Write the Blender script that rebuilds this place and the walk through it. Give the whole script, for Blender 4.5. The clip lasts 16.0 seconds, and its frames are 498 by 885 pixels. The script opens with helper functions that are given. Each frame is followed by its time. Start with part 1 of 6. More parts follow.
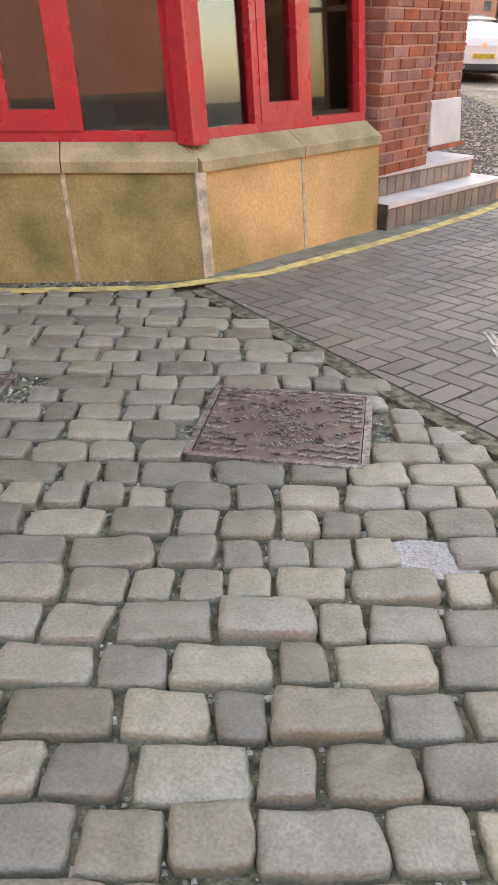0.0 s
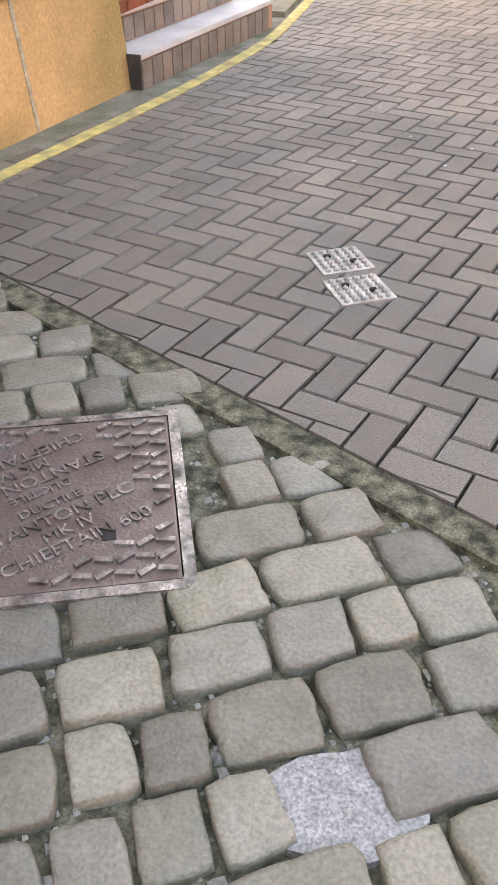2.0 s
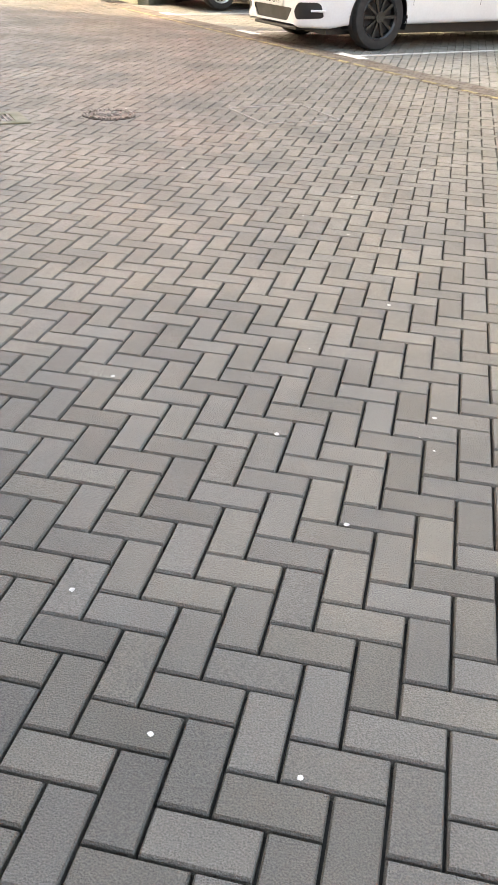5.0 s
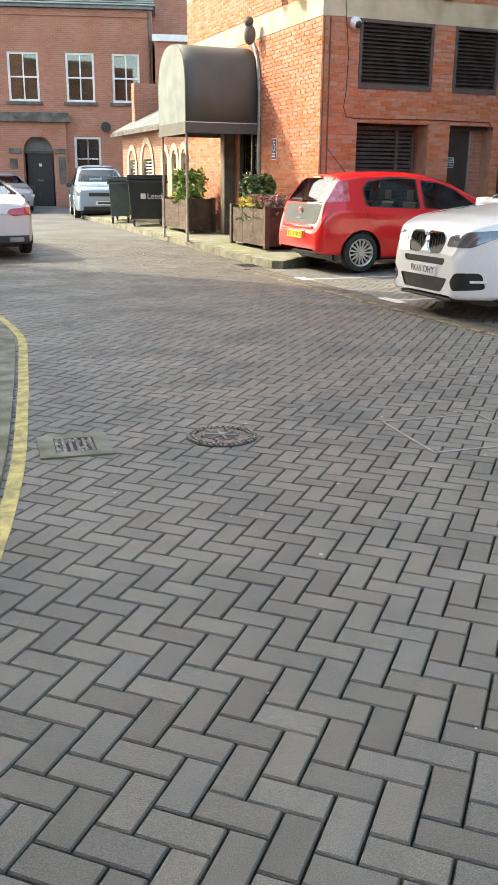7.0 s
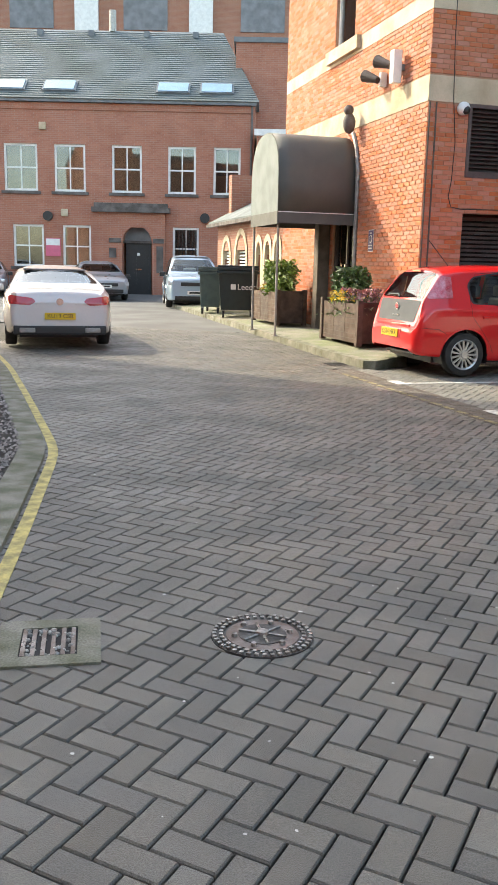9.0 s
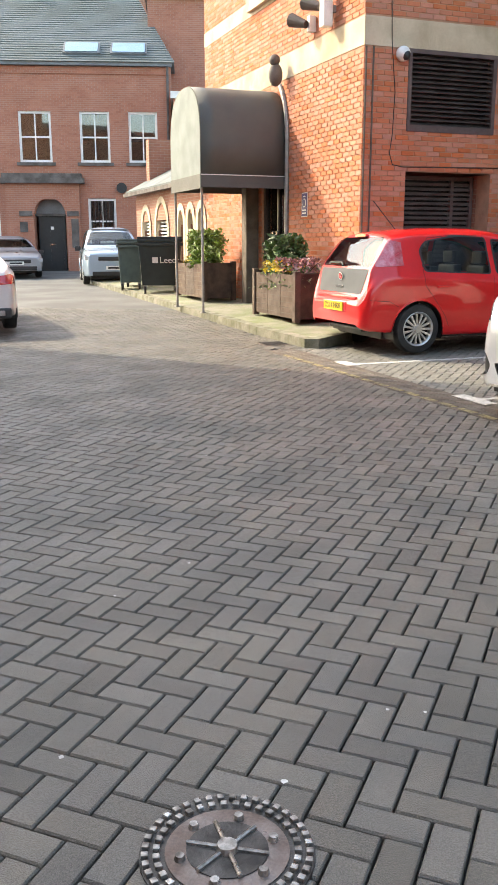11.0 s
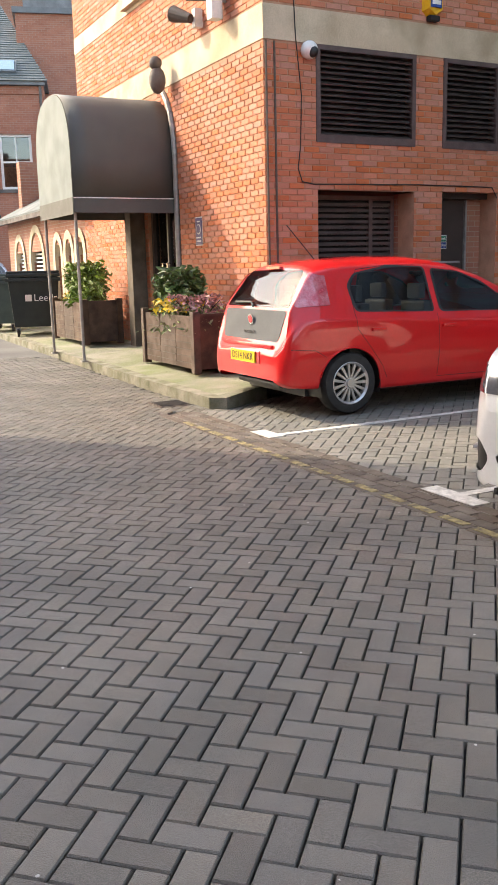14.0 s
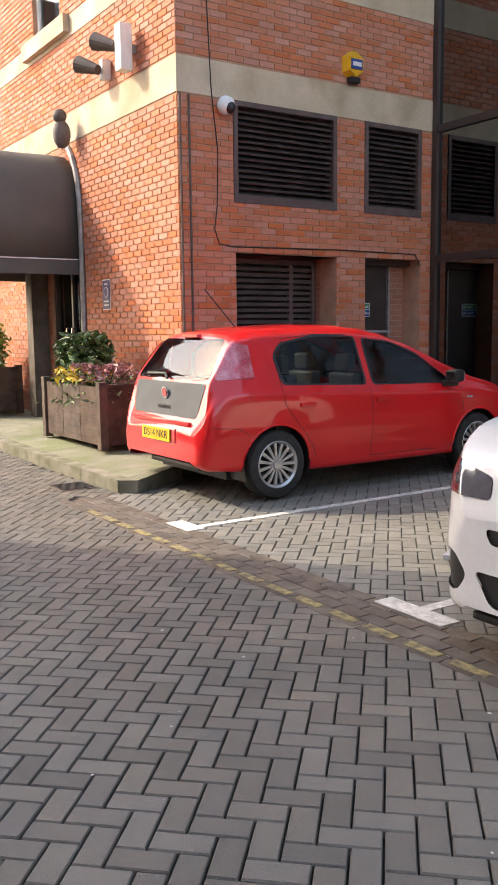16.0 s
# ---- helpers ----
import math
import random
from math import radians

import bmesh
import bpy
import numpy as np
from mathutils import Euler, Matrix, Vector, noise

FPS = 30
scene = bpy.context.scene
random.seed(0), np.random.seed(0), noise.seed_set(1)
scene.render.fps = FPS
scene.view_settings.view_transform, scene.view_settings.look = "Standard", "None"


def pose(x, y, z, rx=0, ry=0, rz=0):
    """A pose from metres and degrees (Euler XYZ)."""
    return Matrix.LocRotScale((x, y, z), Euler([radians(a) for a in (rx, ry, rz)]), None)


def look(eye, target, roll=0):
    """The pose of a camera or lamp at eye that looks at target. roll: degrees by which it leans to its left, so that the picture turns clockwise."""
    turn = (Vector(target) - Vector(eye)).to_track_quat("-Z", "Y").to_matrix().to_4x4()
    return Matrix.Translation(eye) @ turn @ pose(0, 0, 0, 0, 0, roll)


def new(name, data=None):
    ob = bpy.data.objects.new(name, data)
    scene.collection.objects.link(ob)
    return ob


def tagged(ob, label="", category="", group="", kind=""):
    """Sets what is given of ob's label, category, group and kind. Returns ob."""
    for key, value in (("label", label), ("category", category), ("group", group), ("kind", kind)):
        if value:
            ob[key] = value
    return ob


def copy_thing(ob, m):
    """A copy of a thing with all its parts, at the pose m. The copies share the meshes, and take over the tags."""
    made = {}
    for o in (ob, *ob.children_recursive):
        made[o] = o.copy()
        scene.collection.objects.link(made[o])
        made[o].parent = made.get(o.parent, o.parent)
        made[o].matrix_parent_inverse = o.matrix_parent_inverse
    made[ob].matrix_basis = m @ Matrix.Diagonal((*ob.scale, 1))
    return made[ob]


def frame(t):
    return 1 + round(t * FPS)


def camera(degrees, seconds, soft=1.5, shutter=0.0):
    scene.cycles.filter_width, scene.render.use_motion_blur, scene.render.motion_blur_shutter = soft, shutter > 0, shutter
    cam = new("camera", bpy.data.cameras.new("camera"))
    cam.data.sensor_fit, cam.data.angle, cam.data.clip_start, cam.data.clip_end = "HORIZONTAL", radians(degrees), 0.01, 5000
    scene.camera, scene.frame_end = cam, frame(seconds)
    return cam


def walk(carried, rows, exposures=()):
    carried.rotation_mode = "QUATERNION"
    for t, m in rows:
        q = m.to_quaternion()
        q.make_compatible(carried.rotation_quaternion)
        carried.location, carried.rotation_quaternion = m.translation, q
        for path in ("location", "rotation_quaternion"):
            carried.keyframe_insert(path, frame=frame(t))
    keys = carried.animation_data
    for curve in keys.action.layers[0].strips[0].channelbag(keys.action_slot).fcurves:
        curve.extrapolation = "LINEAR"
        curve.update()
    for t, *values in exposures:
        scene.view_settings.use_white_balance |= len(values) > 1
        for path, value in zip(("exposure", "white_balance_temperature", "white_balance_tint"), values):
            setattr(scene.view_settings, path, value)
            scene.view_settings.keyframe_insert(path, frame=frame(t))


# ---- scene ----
cam = camera(32.2, 16.0)
PATH = [
    (0, (1.361, -5.423, 1.289), (0.295, -3.977, 0.41), 0.7),
    (0.5, (1.167, -5.147, 1.236), (0.181, -3.714, 0.249), -0.1),
    (1, (0.949, -4.898, 1.249), (0.099, -3.459, 0.151), -0.5),
    (1.5, (0.838, -4.563, 1.222), (0.13, -3.093, 0.066), -0.6),
    (2, (0.725, -4.283, 1.219), (0.16, -2.784, 0.022), -0.5),
    (2.5, (0.554, -3.981, 1.249), (0.192, -2.404, 0.073), 2.2),
    (3, (0.51, -3.669, 1.248), (0.272, -2.029, 0.129), 2.7),
    (3.5, (0.486, -3.359, 1.251), (0.398, -1.692, 0.149), 3.3),
    (3.7, (0.453, -3.205, 1.254), (0.422, -1.524, 0.171), 3.8),
    (5.8, (0.135, -0.325, 1.374), (0.091, 1.435, 0.425), 1.5),
    (6, (0.123, -0.082, 1.376), (0.032, 1.704, 0.48), 0.8),
    (6.5, (-0.049, 0.466, 1.386), (-0.262, 2.327, 0.684), 0.7),
    (7, (-0.078, 0.824, 1.441), (-0.403, 2.709, 0.858), 0.5),
    (7.5, (-0.108, 1.271, 1.446), (-0.536, 3.164, 0.965), 0.7),
    (8, (-0.165, 1.653, 1.482), (-0.688, 3.537, 1.061), 0.8),
    (8.2, (-0.182, 1.786, 1.499), (-0.73, 3.666, 1.093), 1.3),
    (10.3, (-0.333, 3.419, 1.374), (-0.867, 5.306, 0.982), 1.7),
    (10.5, (-0.442, 3.546, 1.376), (-0.932, 5.443, 0.97), 1.3),
    (11, (-0.656, 3.84, 1.407), (-1.042, 5.749, 0.955), -0.0),
    (11.5, (-0.716, 4.199, 1.422), (-1.012, 6.113, 0.924), -1.1),
    (12, (-0.741, 4.606, 1.426), (-0.994, 6.519, 0.902), -1.8),
    (12.5, (-0.807, 5.047, 1.417), (-1.037, 6.964, 0.896), -2.0),
    (13, (-0.825, 5.45, 1.452), (-1.036, 7.375, 0.953), -1.9),
    (13.5, (-0.911, 5.89, 1.473), (-1.102, 7.827, 1.01), -1.5),
    (14, (-1.067, 6.293, 1.512), (-1.227, 8.247, 1.113), -1.4),
    (14.5, (-1.003, 6.585, 1.506), (-1.129, 8.554, 1.175), -1.1),
    (15, (-1.065, 6.864, 1.512), (-1.132, 8.843, 1.23), -1.0),
    (15.5, (-1.203, 7.12, 1.538), (-1.206, 9.103, 1.283), -1.0),
    (16, (-1.198, 7.331, 1.545), (-1.145, 9.313, 1.286), -0.7),
]
walk(cam, [(t, look(eye, target, roll)) for t, eye, target, roll in PATH], [(0.0, 3.35, 10000, 13), (3.7, 3.5, 10000, 13), (5.8, 3.2, 8800, 3), (7.0, 2.62, 7900, 1), (8.2, 2.4, 7700, 2), (12.5, 2.65, 8000, 7), (14.5, 2.35, 7900, 10), (16.0, 2.3, 7700, 11)])

# ---- world, sun ----
world = bpy.data.worlds.new("sky")
scene.world = world
world.use_nodes = True
wn = world.node_tree
sky = wn.nodes.new("ShaderNodeTexSky")
sky.sky_type = 'NISHITA'
sky.sun_disc = False
SUN_FROM = Vector((-1.21, 0.424, 1.0)).normalized()
sky.sun_elevation = math.asin(SUN_FROM.z)
sky.sun_rotation = math.atan2(SUN_FROM.x, SUN_FROM.y)
sky.dust_density = 2.0
wn.nodes["Background"].inputs[1].default_value = 0.15
wn.links.new(sky.outputs[0], wn.nodes["Background"].inputs[0])
sun = new("sun", bpy.data.lights.new("sun", 'SUN'))
sun.data.energy = 1.2
sun.data.angle = radians(0.5)
sun.data.color = (1.0, 0.95, 0.87)
sun.rotation_euler = (-SUN_FROM).to_track_quat('-Z', 'Y').to_euler()

# ---- materials ----
def mat(name, base, rough=0.7, var=0.25, scale=6.0, fine=90.0, bump=0.2, metal=0.0, tint=None, rand=0.0, island=0.0, coat=0.0, spec=0.5, speck=0.16):
    """Base colour with broad stains, fine grain, bump; rand and island vary it from piece to piece."""
    m = bpy.data.materials.new(name)
    m.use_nodes = True
    nt = m.node_tree
    b = nt.nodes["Principled BSDF"]
    b.inputs["Roughness"].default_value = rough
    b.inputs["Metallic"].default_value = metal
    b.inputs["Coat Weight"].default_value = coat
    b.inputs["Coat Roughness"].default_value = 0.04
    b.inputs["Specular IOR Level"].default_value = spec
    geo = nt.nodes.new("ShaderNodeNewGeometry")
    def noise_tex(s, d):
        n = nt.nodes.new("ShaderNodeTexNoise")
        n.inputs["Scale"].default_value = s
        n.inputs["Detail"].default_value = d
        nt.links.new(geo.outputs["Position"], n.inputs["Vector"])
        return n
    def blend(kind, fac, a, c2):
        x = nt.nodes.new("ShaderNodeMix")
        x.data_type = 'RGBA'
        x.blend_type = kind
        for sock, v in ((x.inputs[0], fac), (x.inputs[6], a), (x.inputs[7], c2)):
            if hasattr(v, "is_linked"):
                nt.links.new(v, sock)
            else:
                sock.default_value = v
        return x.outputs[2]
    def ramp(src, lo, hi, p=0.35, q=0.65):
        r = nt.nodes.new("ShaderNodeMapRange")
        r.inputs[1].default_value, r.inputs[2].default_value = p, q
        r.inputs[3].default_value, r.inputs[4].default_value = lo, hi
        nt.links.new(src, r.inputs[0])
        return r.outputs[0]
    broad, grain = noise_tex(scale, 4), noise_tex(fine, 3)
    t = tint or tuple(c * 0.55 for c in base)
    col = blend('MIX', ramp(broad.outputs[0], 0, min(1, var * 2.5)), (*base, 1), (*t, 1))
    amp = min(speck, var * (1.5 if speck > 0.16 else 0.5))
    g = nt.nodes.new("ShaderNodeMapRange")
    g.inputs[1].default_value, g.inputs[2].default_value = 0.3, 0.7
    g.inputs[3].default_value, g.inputs[4].default_value = 1 - amp, 1 + amp
    nt.links.new(grain.outputs[0], g.inputs[0])
    comb = nt.nodes.new("ShaderNodeCombineColor")
    for i in range(3):
        nt.links.new(g.outputs[0], comb.inputs[i])
    col = blend('MULTIPLY', 1.0, col, comb.outputs[0])
    for amount, src in ((rand, "obj"), (island, "isl")):
        if amount:
            if src == "obj":
                out = nt.nodes.new("ShaderNodeObjectInfo").outputs["Random"]
            else:
                out = geo.outputs["Random Per Island"]
            hsv = nt.nodes.new("ShaderNodeHueSaturation")
            r = nt.nodes.new("ShaderNodeMapRange")
            r.inputs[3].default_value, r.inputs[4].default_value = 1 - amount, 1 + amount
            nt.links.new(out, r.inputs[0])
            nt.links.new(r.outputs[0], hsv.inputs["Value"])
            s = nt.nodes.new("ShaderNodeMath")
            s.operation = 'PINGPONG'
            s.inputs[1].default_value = 0.13
            nt.links.new(out, s.inputs[0])
            s2 = nt.nodes.new("ShaderNodeMapRange")
            s2.inputs[2].default_value = 0.13
            s2.inputs[3].default_value, s2.inputs[4].default_value = 0.82, 1.15
            nt.links.new(s.outputs[0], s2.inputs[0])
            nt.links.new(s2.outputs[0], hsv.inputs["Saturation"])
            nt.links.new(col, hsv.inputs["Color"])
            col = hsv.outputs[0]
    nt.links.new(col, b.inputs["Base Color"])
    rr = ramp(broad.outputs[0], max(0.02, rough - 0.1 * var * 4), min(1, rough + 0.1 * var * 4))
    nt.links.new(rr, b.inputs["Roughness"])
    if bump:
        bp = nt.nodes.new("ShaderNodeBump")
        bp.inputs["Strength"].default_value = bump
        bp.inputs["Distance"].default_value = 0.004
        nt.links.new(grain.outputs[0], bp.inputs["Height"])
        nt.links.new(bp.outputs[0], b.inputs["Normal"])
    return m


def brick_mat(name, c1, c2, mortar, w=0.225, h=0.075):
    """Brickwork for walls too far off for single bricks; the wall's own axes are x and z."""
    m = mat(name, c1, 0.85, 0.3, 1.2, 40, 0.2)
    nt = m.node_tree
    b = nt.nodes["Principled BSDF"]
    tc = nt.nodes.new("ShaderNodeTexCoord")
    sep = nt.nodes.new("ShaderNodeSeparateXYZ")
    add = nt.nodes.new("ShaderNodeMath")
    cmb = nt.nodes.new("ShaderNodeCombineXYZ")
    nt.links.new(tc.outputs["Object"], sep.inputs[0])
    nt.links.new(sep.outputs[0], add.inputs[0])
    nt.links.new(sep.outputs[1], add.inputs[1])
    nt.links.new(add.outputs[0], cmb.inputs[0])
    nt.links.new(sep.outputs[2], cmb.inputs[1])
    br = nt.nodes.new("ShaderNodeTexBrick")
    br.inputs["Scale"].default_value = 1
    br.inputs["Brick Width"].default_value = w
    br.inputs["Row Height"].default_value = h
    br.inputs["Mortar Size"].default_value = 0.006
    br.inputs["Color1"].default_value = (*c1, 1)
    br.inputs["Color2"].default_value = (*c2, 1)
    br.inputs["Mortar"].default_value = (*mortar, 1)
    nt.links.new(cmb.outputs[0], br.inputs["Vector"])
    old = b.inputs["Base Color"].links[0].from_socket
    x = nt.nodes.new("ShaderNodeMix")
    x.data_type = 'RGBA'
    x.inputs[0].default_value = 0.75
    nt.links.new(old, x.inputs[6])
    nt.links.new(br.outputs[0], x.inputs[7])
    nt.links.new(x.outputs[2], b.inputs["Base Color"])
    return m


def glass_mat(name, tint, clear, rough=0.02, ior=1.75):
    """Thin glazing: clear share tinted, the rest a mirror by Fresnel."""
    m = bpy.data.materials.new(name)
    m.use_nodes = True
    nt = m.node_tree
    nt.nodes.clear()
    out = nt.nodes.new("ShaderNodeOutputMaterial")
    tr = nt.nodes.new("ShaderNodeBsdfTransparent")
    tr.inputs[0].default_value = (*[c * clear for c in tint], 1)
    gl = nt.nodes.new("ShaderNodeBsdfGlossy")
    gl.inputs["Roughness"].default_value = rough
    fr = nt.nodes.new("ShaderNodeFresnel")
    fr.inputs[0].default_value = ior
    mx = nt.nodes.new("ShaderNodeMixShader")
    nt.links.new(fr.outputs[0], mx.inputs[0])
    nt.links.new(tr.outputs[0], mx.inputs[1])
    nt.links.new(gl.outputs[0], mx.inputs[2])
    nt.links.new(mx.outputs[0], out.inputs[0])
    return m


PAVER = mat("paver_concrete", (0.145, 0.130, 0.108), 0.47, 0.34, 1.1, 260, 1.0, tint=(0.108, 0.1, 0.086), rand=0.2, speck=0.4)
PAVER_J = mat("paver_concrete_joined", (0.145, 0.130, 0.108), 0.47, 0.34, 1.1, 260, 1.0, tint=(0.108, 0.1, 0.086), island=0.2, speck=0.4)
# lighter than the road pavers: the sun patch on the bays is in this base
BAY_PAVER_SUNNED = mat("bay_paver_concrete_sunned", (0.2, 0.19, 0.165), 0.6, 0.22, 1.2, 220, 0.6, island=0.12, speck=0.3)
EDGE_PAVER = mat("edge_paver_clay", (0.12, 0.095, 0.075), 0.8, 0.3, 5, 160, 0.3, island=0.2)
JOINT = mat("joint_sand", (0.035, 0.032, 0.028), 0.95, 0.3, 6, 120, 0.4)
ASPHALT = mat("worn_asphalt", (0.11, 0.108, 0.104), 0.85, 0.25, 0.8, 150, 0.4)
SETT = mat("gritstone_sett", (0.19, 0.176, 0.138), 0.46, 0.2, 11, 120, 0.9, tint=(0.125, 0.122, 0.085), rand=0.32, speck=0.22)
SETT_J = mat("gritstone_sett_joined", (0.19, 0.176, 0.138), 0.46, 0.2, 11, 120, 0.9, tint=(0.125, 0.122, 0.085), island=0.32, speck=0.22)
MOSS_JOINT = mat("mossy_joint", (0.15, 0.14, 0.09), 0.95, 0.6, 24, 150, 1.0, tint=(0.022, 0.023, 0.013), speck=0.5)
GRIT = mat("grit_pebble", (0.3, 0.29, 0.26), 0.6, 0.3, 20, 100, 0.3, island=0.5)
WET = mat("wet_tar_patch", (0.3, 0.295, 0.285), 0.35, 0.3, 40, 170, 1.0, speck=0.6)
IRON = mat("rusty_cast_iron", (0.18, 0.15, 0.135), 0.42, 0.4, 9, 120, 0.4, metal=0.5, tint=(0.12, 0.085, 0.07))
# worn raised iron, with highlights put into its brighter colour as well
IRON_BRIGHT = mat("worn_cast_iron_highlight", (0.42, 0.4, 0.37), 0.38, 0.4, 22, 120, 0.4, metal=0.7, tint=(0.09, 0.08, 0.07))
IRON_DARK = mat("dark_cast_iron", (0.055, 0.05, 0.045), 0.5, 0.4, 16, 120, 0.5, metal=0.3, tint=(0.025, 0.022, 0.02))
GALV = mat("galvanised_steel", (0.42, 0.4, 0.365), 0.5, 0.3, 20, 140, 0.3, metal=0.5)
YELLOW_LINE = mat("worn_yellow_paint", (0.56, 0.44, 0.14), 0.8, 0.3, 11, 90, 0.6, tint=(0.2, 0.17, 0.1))
FADED_YELLOW = mat("faded_yellow_paint", (0.3, 0.24, 0.09), 0.8, 0.7, 18, 60, 0.4, tint=(0.12, 0.1, 0.07))
WHITE_LINE = mat("worn_white_paint", (0.62, 0.6, 0.56), 0.8, 0.3, 14, 60, 0.3)
KERB = mat("concrete_kerb", (0.2, 0.185, 0.145), 0.85, 0.45, 5, 110, 0.5, tint=(0.11, 0.11, 0.065), speck=0.3)
FLAG = mat("mossy_flagstone", (0.21, 0.2, 0.155), 0.85, 0.45, 2.2, 90, 0.4, tint=(0.16, 0.175, 0.095), rand=0.1, speck=0.3)
GRAVEL = mat("gravel", (0.34, 0.3, 0.27), 0.85, 0.3, 12, 90, 0.4, island=0.5)
SOIL = mat("soil", (0.05, 0.04, 0.03), 0.95, 0.4, 10, 90, 0.6)
SAND = mat("painted_sandstone", (0.56, 0.33, 0.14), 0.8, 0.5, 1.6, 60, 0.35, tint=(0.32, 0.21, 0.08))
SAND_GREEN = mat("algae_sandstone", (0.38, 0.26, 0.11), 0.85, 0.7, 2.2, 60, 0.4, tint=(0.14, 0.13, 0.04))
SAND_CAP = mat("weathered_sandstone", (0.36, 0.27, 0.15), 0.85, 0.5, 4, 80, 0.5, tint=(0.2, 0.17, 0.08))
LIME = mat("lime_mortar", (0.5, 0.42, 0.3), 0.9, 0.4, 14, 60, 0.5)
RED_FRAME = mat("red_gloss_paint", (0.46, 0.022, 0.03), 0.28, 0.12, 5, 60, 0.05, coat=0.4)
STEP_STONE = mat("pale_step_stone", (0.58, 0.54, 0.52), 0.45, 0.2, 4, 100, 0.1)
STEP_BRICK = mat("step_brick", (0.22, 0.17, 0.135), 0.85, 0.25, 6, 90, 0.3, rand=0.15)
DARK_BRICK = mat("pier_brick", (0.3, 0.1, 0.06), 0.85, 0.3, 5, 90, 0.3, rand=0.18, island=0.0)
BRICK = mat("orange_red_brick", (0.5, 0.185, 0.105), 0.85, 0.2, 2.2, 80, 0.4, tint=(0.42, 0.145, 0.08), rand=0.09)
BRICK_J = mat("orange_red_brick_joined", (0.5, 0.185, 0.105), 0.85, 0.2, 2.2, 80, 0.4, tint=(0.42, 0.145, 0.08), island=0.09)
MORTAR = mat("brick_mortar", (0.46, 0.25, 0.16), 0.95, 0.2, 5, 90, 0.4)
BAND = mat("pale_stone_band", (0.56, 0.46, 0.33), 0.8, 0.35, 2.0, 80, 0.3, tint=(0.38, 0.3, 0.2))
LOUVRE = mat("dark_louvre_paint", (0.075, 0.058, 0.053), 0.5, 0.3, 4, 80, 0.1)
LOUVRE_FRAME = mat("brown_frame_paint", (0.11, 0.075, 0.07), 0.45, 0.25, 6, 80, 0.1)
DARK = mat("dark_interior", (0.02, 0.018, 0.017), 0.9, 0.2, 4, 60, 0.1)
DOOR_BROWN = mat("dark_brown_door", (0.05, 0.035, 0.03), 0.4, 0.2, 3, 60, 0.1)
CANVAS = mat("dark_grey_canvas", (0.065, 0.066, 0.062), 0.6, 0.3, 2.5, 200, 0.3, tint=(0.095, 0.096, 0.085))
# paler than the cover: light through the end cloth is put into the colour
CANVAS_LIT_THROUGH = mat("lit_through_grey_canvas", (0.17, 0.2, 0.2), 0.7, 0.15, 2.5, 200, 0.2)
STEEL = mat("painted_grey_steel", (0.33, 0.31, 0.29), 0.5, 0.2, 10, 100, 0.1, metal=0.4)
PLANTER = mat("dark_stained_timber", (0.085, 0.045, 0.028), 0.65, 0.4, 6, 60, 0.3, rand=0.15)
LEAF = mat("shrub_leaf", (0.18, 0.27, 0.05), 0.5, 0.3, 8, 60, 0.1, island=0.45)
LEAF_DARK = mat("dark_shrub_leaf", (0.07, 0.13, 0.035), 0.45, 0.3, 8, 60, 0.1, island=0.45)
IVY = mat("variegated_ivy_leaf", (0.25, 0.3, 0.13), 0.5, 0.3, 8, 60, 0.1, island=0.5)
FLOWER_Y = mat("yellow_petal", (0.75, 0.5, 0.02), 0.6, 0.2, 20, 60, 0.0, island=0.2)
FLOWER_P = mat("dusky_pink_petal", (0.42, 0.2, 0.2), 0.6, 0.3, 20, 60, 0.0, island=0.4)
BIN = mat("dark_green_plastic", (0.012, 0.02, 0.02), 0.45, 0.2, 6, 80, 0.1)
BIN_GREEN = mat("grey_green_plastic", (0.07, 0.1, 0.09), 0.5, 0.2, 6, 80, 0.1)
RUBBER = mat("tyre_rubber", (0.022, 0.021, 0.02), 0.8, 0.2, 12, 90, 0.3)
ALLOY = mat("silver_wheel_trim", (0.55, 0.54, 0.52), 0.35, 0.15, 10, 80, 0.0, metal=0.7)
BLACK_ALLOY = mat("black_alloy", (0.03, 0.03, 0.03), 0.3, 0.15, 10, 80, 0.0, metal=0.5)
BLACK = mat("black_plastic", (0.018, 0.018, 0.019), 0.45, 0.15, 8, 80, 0.05)
CAR_RED = mat("red_car_paint", (0.62, 0.008, 0.012), 0.35, 0.06, 2, 40, 0.0, coat=0.9, spec=0.25)
CAR_WHITE = mat("white_car_paint", (0.72, 0.72, 0.71), 0.3, 0.05, 2, 40, 0.0, coat=1.0)
CAR_PINK = mat("pale_pink_white_paint", (0.68, 0.61, 0.58), 0.3, 0.05, 2, 40, 0.0, coat=1.0)
CAR_SILVER = mat("pale_blue_silver_paint", (0.3, 0.39, 0.48), 0.3, 0.08, 2, 40, 0.0, metal=0.35, coat=1.0)
CAR_GREY = mat("grey_car_paint", (0.3, 0.31, 0.34), 0.3, 0.08, 2, 40, 0.0, metal=0.35, coat=1.0)
TAIL_GREY = mat("matt_grey_panel", (0.12, 0.125, 0.13), 0.75, 0.1, 3, 60, 0.0, spec=0.15)
LAMP_DARK = mat("headlight_lens", (0.16, 0.18, 0.21), 0.1, 0.3, 18, 60, 0.0, metal=0.5, coat=1.0)
CHROME = mat("chrome", (0.7, 0.7, 0.7), 0.12, 0.05, 8, 60, 0.0, metal=1.0)
LAMP_RED = mat("red_lamp_lens", (0.5, 0.02, 0.03), 0.15, 0.1, 8, 60, 0.0, coat=1.0)
